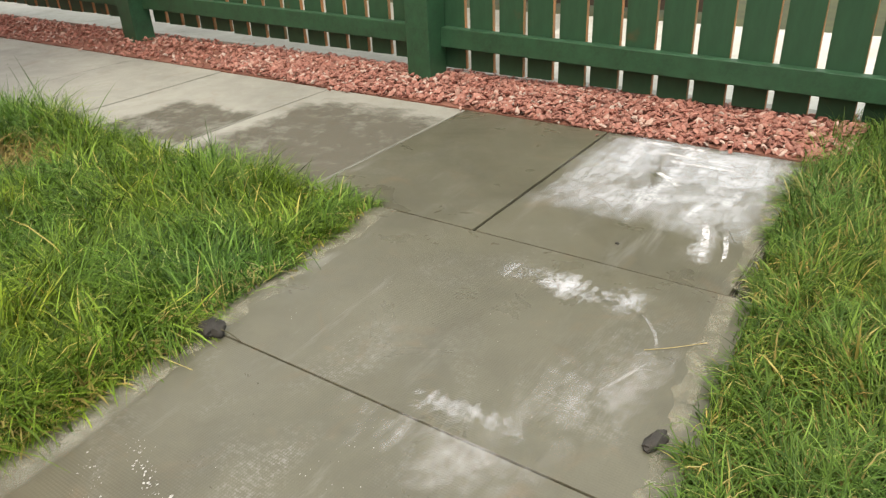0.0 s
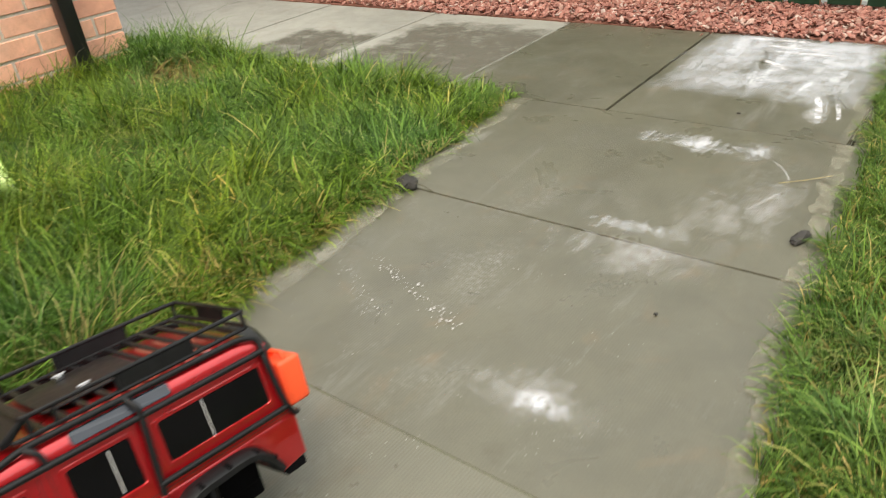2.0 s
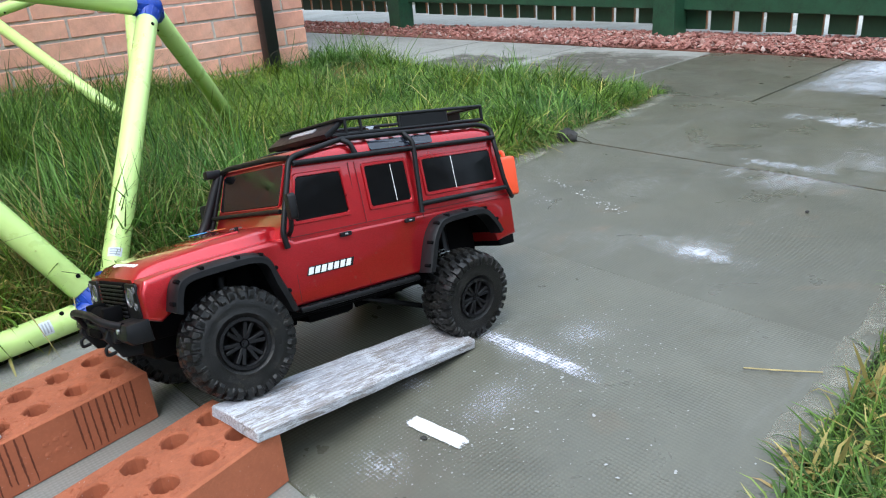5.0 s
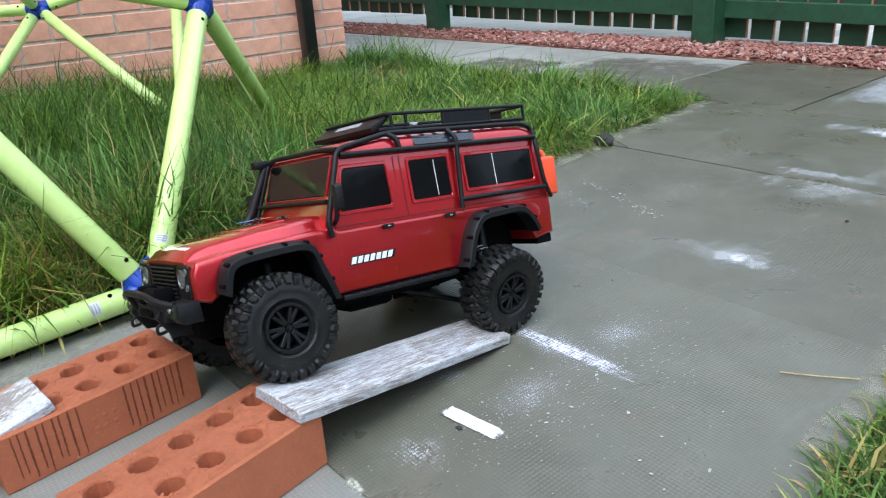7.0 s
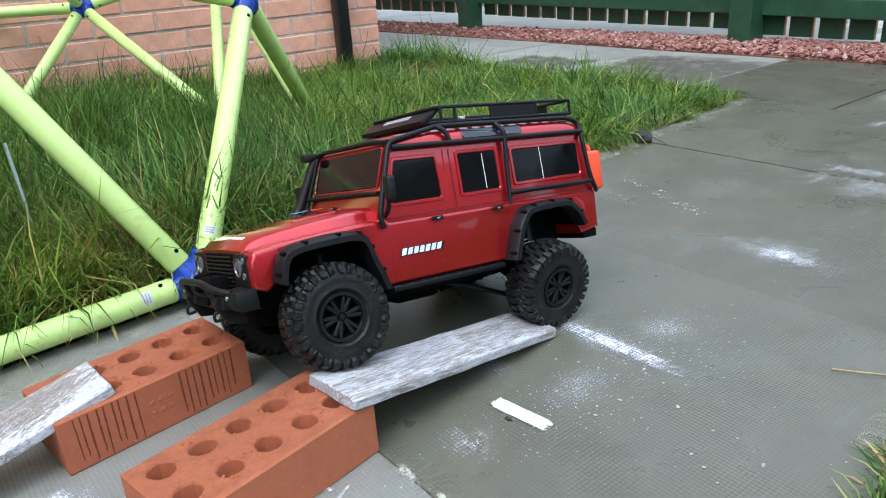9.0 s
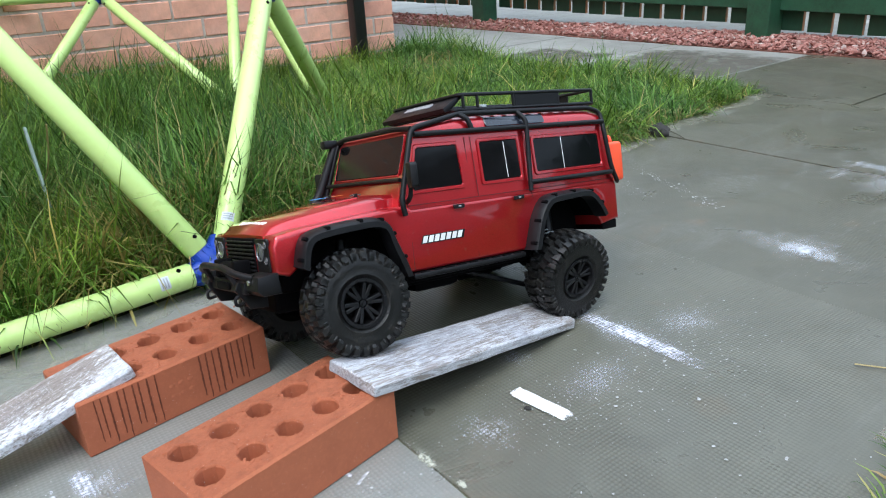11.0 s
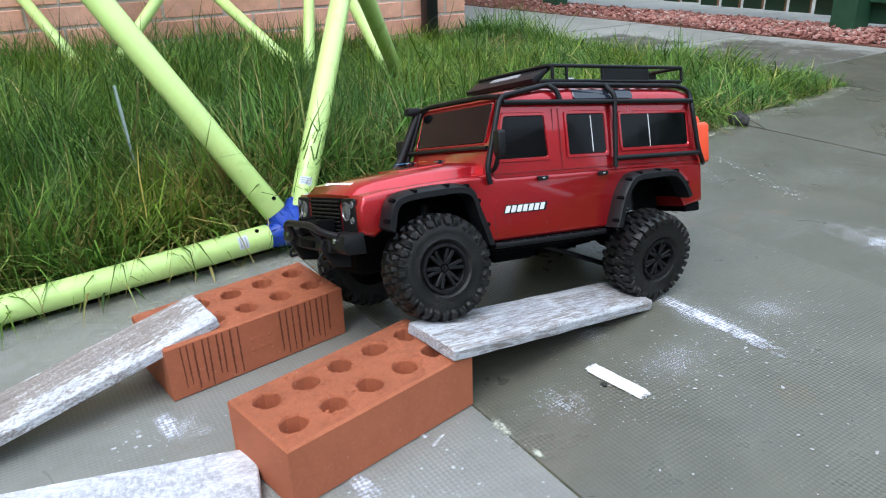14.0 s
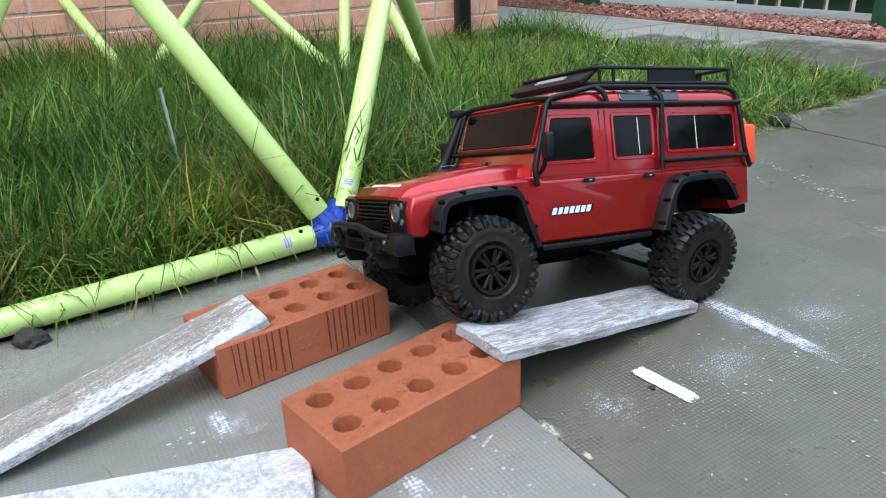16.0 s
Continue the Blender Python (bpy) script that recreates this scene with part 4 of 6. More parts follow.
for c in sorted({p for e in EDGES for p in e[:2]}):
    hub(c, [b if a == c else a for a, b, _ in EDGES if c in (a, b)])


# ---------------------------------------------------------------- chalk, clods, stems
def mark(cx, cy, w, h, yaw, mat, label, z=0.0016):
    bm = bm_new()
    bmesh.ops.create_grid(bm, x_segments=6, y_segments=6, size=0.5)
    bmesh.ops.scale(bm, vec=(w, h, 1), verts=bm.verts)
    ob = thing("chalk_mark", bm, mat, label, "chalk mark", group="chalk marks", m=pose(cx, cy, z, 0, 0, yaw), smooth=False)
    return ob


CHALK_BLOCK = m_chalk("chalk_block", 0.27, 0.37, 210, tone=(0.88, 0.88, 0.89), feather=0.3)
CHALK_VEIN = m_chalk("chalk_vein", 0.3, 0.8, 60, feather=0.3, top=0.4)
CHALK_PATCHY = m_chalk("chalk_patchy", 0.35, 0.6, 150, tone=(0.76, 0.77, 0.85), feather=0.6, top=0.9, knobs=0.08)
CHALK_RUN = m_chalk("chalk_run", 0.38, 0.58, 60, feather=0.5, top=0.8)
CHALK_SMEAR = m_chalk("chalk_smear", 0.3, 0.75, 60, tone=(0.74, 0.77, 0.83), feather=0.8, top=0.9, streak=62)
CHALK_HAZE = m_chalk("chalk_haze", 0.26, 0.8, 40, feather=1.0, top=0.45, knobs=0.04, streak=28)
# washed chalk whose bluish tone also paints the wet slab's gloss
CHALK_SHEEN = m_chalk("chalk_sheen", 0.2, 0.7, 20, tone=(0.74, 0.78, 0.86), feather=0.4, top=0.64, streak=82)
CHALK_DUST = m_chalk("chalk_dust", 0.4, 0.64, 130, feather=1.0, top=0.52, knobs=0.09)
CHALK_TRACK = m_chalk("chalk_track", 0.37, 0.74, 48, tone=(0.64, 0.65, 0.7), feather=0.9, top=0.52, knobs=0.15)
CHALK_FILM = m_chalk("chalk_film", 0.2, 0.8, 22, tone=(0.6, 0.6, 0.59), feather=1.0, top=0.26, knobs=0.06)
CRUST = m_chalk("pale_crust", 0.36, 0.5, 150, tone=(0.5, 0.5, 0.41), feather=0.8)
DAMP = m_chalk("damp", 0.33, 0.5, 11, tone=(0.13, 0.122, 0.098), feather=0.4, top=0.7, sides=(0, 1))
DRY = m_chalk("dry_patch", 0.28, 0.52, 14, tone=(0.36, 0.355, 0.31), feather=0.7, top=0.52)
CRUMB = m_plain("chalk_crumb", (0.42, 0.42, 0.42), 0.95, var=0.2, scale=200, bump=0.3)


def stroke(pts, w, mat, label, z=0.0016, seed=1):
    """A chalk stroke with a ragged outline along a bent line."""
    bm = bm_new()
    fine = bent([(x, y, 0) for x, y in pts], 0.05, 6) if len(pts) > 2 else [Vector((*p, 0)) for p in pts]
    dense = []
    for a, b in zip(fine, fine[1:]):
        n = max(1, int((b - a).length / 0.004))
        dense += [a.lerp(b, i / n) for i in range(n)]
    dense.append(fine[-1])
    c = sum(dense, Vector()) / len(dense)
    rows = []
    for i, p in enumerate(dense):
        d = (dense[min(i + 1, len(dense) - 1)] - dense[max(i - 1, 0)]).normalized()
        s = Vector((-d.y, d.x, 0))
        t = i / (len(dense) - 1)
        end = min(1.0, 14 * min(t, 1 - t) + 0.55)
        l, r = (w / 2 * end * (1 + (0.18 if w > 0.016 else 0.45) * noise.noise((p.x * 130, p.y * 130, seed + k))) for k in (0, 9))
        rows.append((bm.verts.new(p - c + s * l), bm.verts.new(p - c - s * r)))
    for a, b in zip(rows, rows[1:]):
        bm.faces.new((a[0], a[1], b[1], b[0]))
    return thing("chalk_mark", bm, mat, label, "chalk mark", group="chalk marks", m=pose(c.x, c.y, z), smooth=False)


def crumbs(pts, count, spread, label, seed, r0=0.0006, r1=0.0022):
    """Loose chalk crumbs strewn along a line."""
    rng = random.Random(seed)
    v, f, n = [], [], 0
    for i in range(count):
        k = rng.random() * (len(pts) - 1)
        j = int(k)
        u = k - j
        x = pts[j][0] * (1 - u) + pts[j + 1][0] * u + rng.gauss(0, spread)
        y = pts[j][1] * (1 - u) + pts[j + 1][1] * u + rng.gauss(0, spread)
        r = 0.7 * (r0 + (r1 - r0) * rng.random() ** 2.8)
        s = np.array([r * rng.uniform(0.7, 1.7), r * rng.uniform(0.7, 1.2), r * 0.16])
        rot = np.array(Euler((0, 0, rng.uniform(0, 6.3))).to_matrix())
        jit = 1 + 0.35 * np.array([rng.uniform(-1, 1) for _ in range(12)])[:, None]
        v += ((ico_v * jit * s) @ rot.T + np.array([x, y, 0.0008 + r * 0.3])).tolist()
        f += [[a + n for a in t] for t in ico_f]
        n += 12
    return tagged(new("chalk_crumbs", mesh_arrays("chalk_crumbs", v, f, CRUMB)), label, "chalk crumbs", kind="stuff")


stroke([(0.014, 0.146), (0.055, 0.1515), (0.096, 0.157)], 0.0185, CHALK_BLOCK, "short thick white chalk stroke on the wet slab", 0.002, 3)
mark(0.026, 0.34, 0.26, 0.036, 2, CHALK_PATCHY, "broken white chalk line across the slab", 0.0018)
mark(0.062, 0.235, 0.11, 0.2, 4, CHALK_TRACK, "chalk dust ground into the knobs along a tyre track", 0.0012)
mark(0.05, 0.075, 0.17, 0.14, 0, CHALK_DUST, "chalk dust ground into the knobs beside the thick stroke", 0.0014)
mark(0.05, 0.425, 0.13, 0.16, -8, CHALK_TRACK, "chalk dust ground into the knobs past the broken line", 0.0012)
mark(-0.04, 0.2, 0.12, 0.13, 0, CHALK_DUST, "faint chalk dust beside the ramp", 0.0014)
mark(0.01, 0.34, 0.3, 0.12, 1, CHALK_TRACK, "chalk dust ground in round the broken line", 0.001)
mark(0.14, -0.15, 0.36, 0.36, 0, CHALK_FILM, "thin pale film of chalk dried on the slab", 0.0008)
stroke([(0.018, 0.003), (0.045, 0.004), (0.07, -0.003)], 0.018, CRUST, "yellowish crust along the slab joint", 0.0018, 21)
stroke([(0.085, 0.004), (0.11, 0.006)], 0.014, CRUST, "yellowish crust along the slab joint", 0.0018, 22)
stroke([(0.024, -0.064), (0.002, -0.075)], 0.004, CHALK_PATCHY, "thin white scratch beside a brick", 0.0018, 23)
mark(0.05, 0.742, 0.15, 0.065, 2, CHALK_SMEAR, "small smudged white chalk patch")
mark(0.02, 0.75, 0.28, 0.16, 2, CHALK_HAZE, "pale chalk haze round a smudge", 0.001)
mark(-0.035, 1.25, 0.27, 0.09, 3, CHALK_SMEAR, "smudged white chalk patch by a slab joint")
mark(-0.04, 1.2, 0.46, 0.3, 3, CHALK_HAZE, "pale chalk haze by a slab joint", 0.001)
mark(0.11, 1.4, 0.26, 0.5, -20, CHALK_HAZE, "pale chalk haze dragged along the path", 0.0012)
mark(-0.07, 1.685, 0.38, 0.15, 2, CHALK_SMEAR, "wide smeared white chalk bar")
mark(-0.06, 1.68, 0.3, 0.07, 2, CHALK_SMEAR, "bright core of a smeared chalk bar", 0.002)
mark(-0.05, 1.62, 0.44, 0.34, 2, CHALK_HAZE, "pale chalk haze round a smeared bar", 0.001)
mark(-0.08, 2.3, 0.62, 0.62, 0, CHALK_SHEEN, "washed-out white chalk and painted wet sheen over the path's end")
mark(-0.07, 2.46, 0.6, 0.3, 0, CHALK_SHEEN, "thick washed-out chalk and painted wet sheen along the gravel", 0.0018)
mark(-0.06, 2.5, 0.56, 0.22, 0, CHALK_SMEAR, "bright dried chalk along the gravel", 0.0022)
stroke([(0.059, 2.146), (0.085, 2.07), (0.103, 1.999), (0.13, 1.865)], 0.015, CHALK_RUN, "run of dried white chalk", 0.002, 31)
stroke([(0.125, 2.08), (0.156, 1.97), (0.165, 1.9)], 0.01, CHALK_RUN, "thin run of dried white chalk", 0.002, 32)
mark(0.1, 1.99, 0.09, 0.34, 10, CHALK_SMEAR, "pale smear round a run of chalk", 0.0014)
stroke([(0.075, 1.676), (0.141, 1.597), (0.156, 1.528), (0.107, 1.395)], 0.006, CHALK_VEIN, "thin faint white vein across the slab", 0.0018, 7)
for k, (xa, ya, xb, yb) in enumerate(((-0.25, 2.5, 0.05, 2.47), (-0.18, 2.43, 0.1, 2.44), (-0.28, 2.56, 0.0, 2.55), (-0.15, 2.36, -0.02, 2.25))):
    stroke([(xa, ya), ((xa + xb) / 2, (ya + yb) / 2 + 0.008), (xb, yb)], 0.016, CHALK_RUN, "white scrape of dried chalk by the gravel", 0.0026, 40 + k)
crumbs([(-0.15, 2.34), (-0.23, 2.02)], 40, 0.006, "dotted trail of dried chalk", 13, 0.001, 0.005)
crumbs([(-0.12, 0.34), (0.13, 0.345), (0.1, 0.45)], 300, 0.03, "white chalk crumbs round the broken line", 1, 0.0004, 0.0016)
crumbs([(0.0, 0.13), (0.1, 0.16), (0.06, 0.24)], 200, 0.03, "white chalk crumbs round the thick stroke", 2, 0.0004, 0.0014)
crumbs([(-0.449, 0.938), (-0.37, 0.906), (-0.292, 0.875), (-0.228, 0.848), (-0.164, 0.823)], 170, 0.009, "trail of white chalk spots left by a tyre", 3, 0.0006, 0.0034)
crumbs([(-0.47, 0.873), (-0.385, 0.83), (-0.3, 0.787)], 70, 0.011, "trail of white chalk spots left by a tyre", 4, 0.0005, 0.0024)
crumbs([(-0.413, 0.647), (-0.337, 0.609), (-0.229, 0.519), (-0.166, 0.457)], 50, 0.01, "trail of white chalk spots by a slab joint", 9, 0.0005, 0.0026)
crumbs([(-0.05, 0.2), (0.1, 0.3), (0.2, 0.25), (0.2, 0.1)], 70, 0.06, "flakes of white chalk on the slab", 10, 0.0008, 0.003)
crumbs([(0.03, -0.06), (0.14, -0.1), (0.16, -0.2)], 110, 0.04, "flakes of white chalk beside a brick", 11, 0.0006, 0.0028)
crumbs([(0.01, 0.002), (0.1, -0.001)], 70, 0.003, "white crumbs in the slab joint", 5, 0.0003, 0.001)
crumbs([(0.06, 0.5), (0.07, 0.3), (0.09, 0.1)], 520, 0.028, "fine chalk crumbs along a tyre track", 12, 0.0004, 0.0016)
crumbs([(0.05, 0.1), (0.15, -0.25)], 90, 0.04, "white crumbs beside the bricks", 6, 0.0003, 0.0012)
crumbs([(-0.05, 0.75), (0.12, 0.72)], 50, 0.03, "white chalk crumbs round a smudge", 7, 0.0004, 0.0013)
crumbs([(-0.16, -0.24), (-0.13, -0.31)], 40, 0.025, "white crumbs between the bricks", 8, 0.0004, 0.0016)
for k, (x, y, l, w, turn) in enumerate(((-0.157, -0.301, 0.011, 0.004, 10), (-0.147, -0.302, 0.008, 0.006, 60), (-0.132, -0.308, 0.006, 0.005, 75), (-0.146, -0.314, 0.005, 0.003, 20), (-0.142, -0.326, 0.007, 0.004, 80), (-0.126, -0.296, 0.006, 0.003, 50))):
    dx, dy = l / 2 * math.cos(radians(turn)), l / 2 * math.sin(radians(turn))
    stroke([(x - dx, y - dy), (x, y), (x + dx, y + dy)], w, CHALK_RUN, "small white fleck of chalk between the bricks", 0.0018, 50 + k)
mark(-0.145, -0.274, 0.075, 0.026, 4, CHALK_PATCHY, "white chalk smear between the bricks", 0.0018)
mark(-0.118, -0.24, 0.02, 0.07, 0, CHALK_TRACK, "row of chalk dots between the bricks", 0.0014)
mark(-0.14, -0.26, 0.14, 0.12, 30, CHALK_DUST, "chalk dust between the bricks", 0.001)
mark(0.045, -0.149, 0.055, 0.03, 10, CHALK_PATCHY, "white scrape beside a brick")
stroke([(0.021, -0.045), (0.027, -0.06), (0.037, -0.075)], 0.003, CHALK_RUN, "thin white scratch beside a brick", 0.0018, 61)
mark(0.12, -0.14, 0.2, 0.2, -30, CHALK_DUST, "white dust beside a brick", 0.001)
mark(-0.37, -0.3, 0.19, 0.6, 0, DRY, "pale dry stretch of slab along the green tube", 0.0012)
mark(-0.525, 0.85, 0.06, 0.44, 5, DRY, "pale dry rim of the slab along the grass", 0.0012)
mark(-0.43, 0.3, 0.13, 0.7, 5, DRY, "pale dry rim of the slab along the grass", 0.0012)
mark(-0.3, 0.06, 0.3, 0.1, 0, DRY, "pale dry stretch of slab by the joint", 0.0012)
for cx, cy, w, h in ((-1.233, 2.14, 0.64, 0.84), (-1.79, 2.03, 0.464, 0.5)):
    bm = bm_new()
    bmesh.ops.create_grid(bm, x_segments=6, y_segments=6, size=0.5)
    bmesh.ops.scale(bm, vec=(w, h, 1), verts=bm.verts)
    thing("damp_patch", bm, DAMP, "brown damp patch drying on a pale slab", "water stain", group="damp patches", m=pose(cx, cy, 0.0022, 0, 0, 0), smooth=False)


def clod(name, x, y, s, yaw, label, seed):
    bm = bm_new()
    bmesh.ops.create_icosphere(bm, subdivisions=3, radius=1)
    for v in bm.verts:
        n = noise.fractal(v.co * 1.7 + Vector((seed, 0, 0)), 0.9, 2.0, 4)
        v.co *= 1 + 0.32 * n
        v.co.z = max(v.co.z, -0.55)
    bmesh.ops.scale(bm, vec=s, verts=bm.verts)
    return thing(name, bm, CLOD, label, "clod", group="dark clods", m=pose(x, y, s[2] * 0.5 + 0.001, 0, 0, yaw))


clod("clod", -0.569, 1.19, (0.026, 0.023, 0.019), 20, "small dark lump of earth by the grass edge", 1)
clod("clod", 0.228, 1.342, (0.012, 0.027, 0.009), -16, "flat dark scrap lying on the path's rim", 5)
clod("clod", -0.452, -0.432, (0.022, 0.018, 0.012), 40, "dark stone beside the green tube", 9)
clod("clod", 0.097, 1.011, (0.0035, 0.003, 0.002), 0, "tiny dark stone on the slab", 12)
clod("clod", -0.06, 1.9, (0.005, 0.004, 0.002), 0, "tiny dark stone on the slab", 14)
clod("clod", 0.052, 0.1345, (0.004, 0.0025, 0.002), 20, "tiny dark crumb beside the chalk stroke", 15)


def stem(name, pts, r, mat, label):
    bm = bm_new()
    rod(bm, bent(pts, 0.05, 5), r, 5)
    return thing(name, bm, mat, label, "grass stem", group="loose stems")


stem("grass_stem", [(-0.482, 0.136, 0.004), (-0.345, 0.228, 0.003), (-0.29, 0.268, 0.003), (-0.235, 0.302, 0.003)], 0.0013, TWIG, "thin dark grass stem lying on the slab")
stem("grass_stem", [(0.241, 0.469, 0.003), (0.274, 0.489, 0.003), (0.312, 0.514, 0.004)], 0.001, STRAW, "dry straw stem lying on the slab")
stem("grass_stem", [(-0.56, 1.19, 0.02), (-0.53, 1.2, 0.012), (-0.5, 1.2, 0.002)], 0.0011, TWIG, "thin wiry root beside a clod")
stem("grass_stem", [(0.133, 1.548, 0.003), (0.17, 1.575, 0.004), (0.219, 1.619, 0.006)], 0.0007, STRAW, "thin dark grass stem lying on the slab")
stem("grass_stem", [(-1.488, -0.048, 0.0), (-1.27, -0.083, 0.06), (-1.16, -0.05, 0.14), (-1.03, -0.064, 0.2)], 0.0024, STRAW, "tall dry stem leaning in the grass")
stem("grass_stem", [(-0.8, -0.155, 0.0), (-0.82, -0.153, 0.06), (-0.86, -0.151, 0.14), (-0.897, -0.15, 0.22)], [0.0016, 0.002, 0.002, 0.002, 0.0022, 0.0022, 0.0024, 0.0026, 0.0028, 0.003, 0.0032, 0.0034, 0.0034, 0.003], STALK, "pale grey stalk leaning in the grass")
stem("grass_stem", [(-0.83, -0.15, 0.14), (-0.79, -0.149, 0.158), (-0.73, -0.147, 0.2), (-0.69, -0.145, 0.255)], 0.0014, STRAW, "pale curved stem hanging in the grass")

# ---------------------------------------------------------------- the truck
def tilted(x, y, z, yaw, pitch, roll):
    """Heading, nose up and right side down, in degrees; local x runs forward and y to the left."""
    a, p, r = radians(yaw), radians(pitch), radians(roll)
    fw = Vector((math.cos(a) * math.cos(p), math.sin(a) * math.cos(p), math.sin(p)))
    lf = Vector((-math.sin(a), math.cos(a), 0))
    up = fw.cross(lf)
    l2 = lf * math.cos(r) + up * math.sin(r)
    m = Matrix((fw, l2, fw.cross(l2))).transposed().to_4x4()
    m.translation = (x, y, z)
    return m


truck = empty("toy_truck", "red radio-controlled off-road truck with black roof rack on a plank ramp", "toy car", m=tilted(-0.1726, 0.1667, 0.0723, -91.96, 7.07, 15.25))

SIDE = 0.093          # half width of the body
SILL, WAIST, GUTTER, ROOF = 0.024, 0.0965, 0.179, 0.199
NOSE, COWL, TAIL = 0.236, 0.083, -0.276


# lower body with open wheel arches
FRONT_FLARE = [(0.2172, 0.0548), (0.2123, 0.076), (0.2049, 0.0877), (0.1789, 0.0923), (0.1436, 0.0946), (0.1211, 0.0943), (0.106, 0.089), (0.0985, 0.067), (0.0885, 0.0445), (0.082, 0.0245)]
REAR_FLARE = [(-0.0955, 0.0245), (-0.1035, 0.048), (-0.1115, 0.0693), (-0.1257, 0.0867), (-0.1387, 0.0909), (-0.1618, 0.0923), (-0.2001, 0.093), (-0.2165, 0.0875), (-0.2316, 0.0695), (-0.2385, 0.056)]


def inward(pts, k, c):
    """Points moved towards a centre by k metres."""
    out = []
    for x, z in pts:
        d = Vector((c[0] - x, c[1] - z)).normalized() * k
        out.append((x + d.x, z + d.y))
    return out


FC, RC = (0.15, 0.02), (-0.167, 0.018)
front_arch = inward(FRONT_FLARE, 0.007, FC)
rear_arch = inward(REAR_FLARE, 0.007, RC)
outline = [(NOSE, 0.05), (NOSE + 0.001, 0.078), (NOSE - 0.004, 0.0885), (NOSE - 0.03, 0.0925), (COWL + 0.01, 0.1005), (COWL - 0.012, 0.1), (COWL - 0.016, WAIST), (TAIL + 0.002, WAIST), (TAIL, 0.09), (TAIL, 0.043), (-0.2405, 0.038)]
outline += list(reversed(rear_arch)) + [(-0.093, SILL), (0.0795, SILL)] + list(reversed(front_arch)) + [(0.2215, 0.045)]
bm = bm_new()
prism(bm, outline, -SIDE, SIDE, bevel=0.0045, seg=3)
body = part("body", bm, RED, truck, "glossy metallic red body shell")

# black boxes that stand for the shaded hollow, and the chassis, inside the arches
for s in (1, -1):
    for cx in (0.15, -0.167):
        bm = bm_new()
        box(bm, (cx - 0.068, min(s * 0.005, s * 0.05), 0.022), (cx + 0.068, max(s * 0.005, s * 0.05), 0.087), bevel=0.004)
        part("wheel_well", bm, BLACK_DULL, truck, smooth=False)
    for pts, c in ((FRONT_FLARE, FC), (REAR_FLARE, RC)):
        bm = bm_new()
        rows = [[bm.verts.new((x, s * y, z)) for x, z in inward(pts, 0.0082, c)] for y in (0.045, 0.0925)]
        for i in range(len(pts) - 1):
            bm.faces.new((rows[0][i], rows[0][i + 1], rows[1][i + 1], rows[1][i]))
        part("arch_liner", bm, BLACK_DULL, truck, "black inner arch liner")
bm = bm_new()
box(bm, (-0.24, -0.04, 0.0), (0.22, 0.04, 0.03), bevel=0.004)
part("chassis", bm, BLACK_DULL, truck, smooth=False)
# black box added under the body to deepen the shade below
bm = bm_new()
box(bm, (-0.094, -0.078, 0.01), (0.08, 0.078, 0.0232), bevel=0.003)
part("floor_pan", bm, BLACK_DULL, truck, smooth=False)
bm = bm_new()
box(bm, (-0.035, -0.03, -0.012), (0.035, 0.03, 0.012), bevel=0.008)
rod(bm, [(0.04, 0.006, -0.008), (0.13, 0.012, 0.0)], 0.005, 10)
rod(bm, [(-0.05, 0.006, -0.008), (-0.14, 0.012, 0.0)], 0.005, 10)
part("gearbox", bm, BLACK_DULL, truck, "black gearbox with two drive shafts")

# bonnet with its raised middle
bm = bm_new()
sec = [(NOSE - 0.002, 0.066, 0.0885), (NOSE - 0.012, 0.066, 0.0975), (NOSE - 0.03, 0.066, 0.102), (0.15, 0.069, 0.1085), (COWL + 0.004, 0.074, 0.1145), (COWL - 0.006, 0.074, 0.1145)]
rings = []
for x, w, z in sec:
    rings.append([bm.verts.new(p) for p in ((x, -w - 0.004, 0.086), (x, -w, z - 0.004), (x, -w + 0.005, z), (x, 0, z + 0.0015), (x, w - 0.005, z), (x, w, z - 0.004), (x, w + 0.004, 0.086))])
for a, b in zip(rings, rings[1:]):
    for i in range(6):
        bm.faces.new((a[i], a[i + 1], b[i + 1], b[i]))
bm.faces.new(rings[0])
bm.faces.new(list(reversed(rings[-1])))
bmesh.ops.recalc_face_normals(bm, faces=bm.faces)
bonnet = part("bonnet", bm, RED, truck, "red bonnet with a raised middle")
bm = bm_new()
prism(bm, [(-0.0, -0.038), (0.05, -0.026), (0.05, 0.026), (0.0, 0.038)], 0, 0.0035, bevel=0.0012, m=Matrix.Translation((0.105, 0, 0.1125)) @ Matrix.Rotation(radians(6.5), 4, "Y") @ Matrix.Rotation(radians(90), 4, "X") @ Matrix.Diagonal((1, 1, -1, 1)))
part("bonnet_bulge", bm, RED, bonnet)
for s in (1, -1):
    bm = bm_new()
    box(bm, (0.112, s * 0.081 - 0.007, 0.0945), (0.14, s * 0.081 + 0.006, 0.0975), Matrix.Translation((0.126, 0, 0.096)) @ Matrix.Rotation(radians(3.5), 4, "Y") @ Matrix.Translation((-0.126, 0, -0.096)), bevel=0.001)
    part("wing_vent", bm, BLACK, truck, smooth=False)
    bm = bm_new()
    box(bm, (-0.0022, -0.0022, 0), (0.0022, 0.0022, 0.0055), bevel=0.0008)
    pin = part("bonnet_pin", bm, BLACK, bonnet, "black bonnet pin with a steel clip", m=pose(0.105, s * 0.034, 0.1145))
    bm = bm_new()
    rod(bm, [(-0.008, -0.002, 0.0035), (0.008, 0.002, 0.0035)], 0.0011, 8)
    part("clip", bm, STEEL, pin, "bent steel clip")
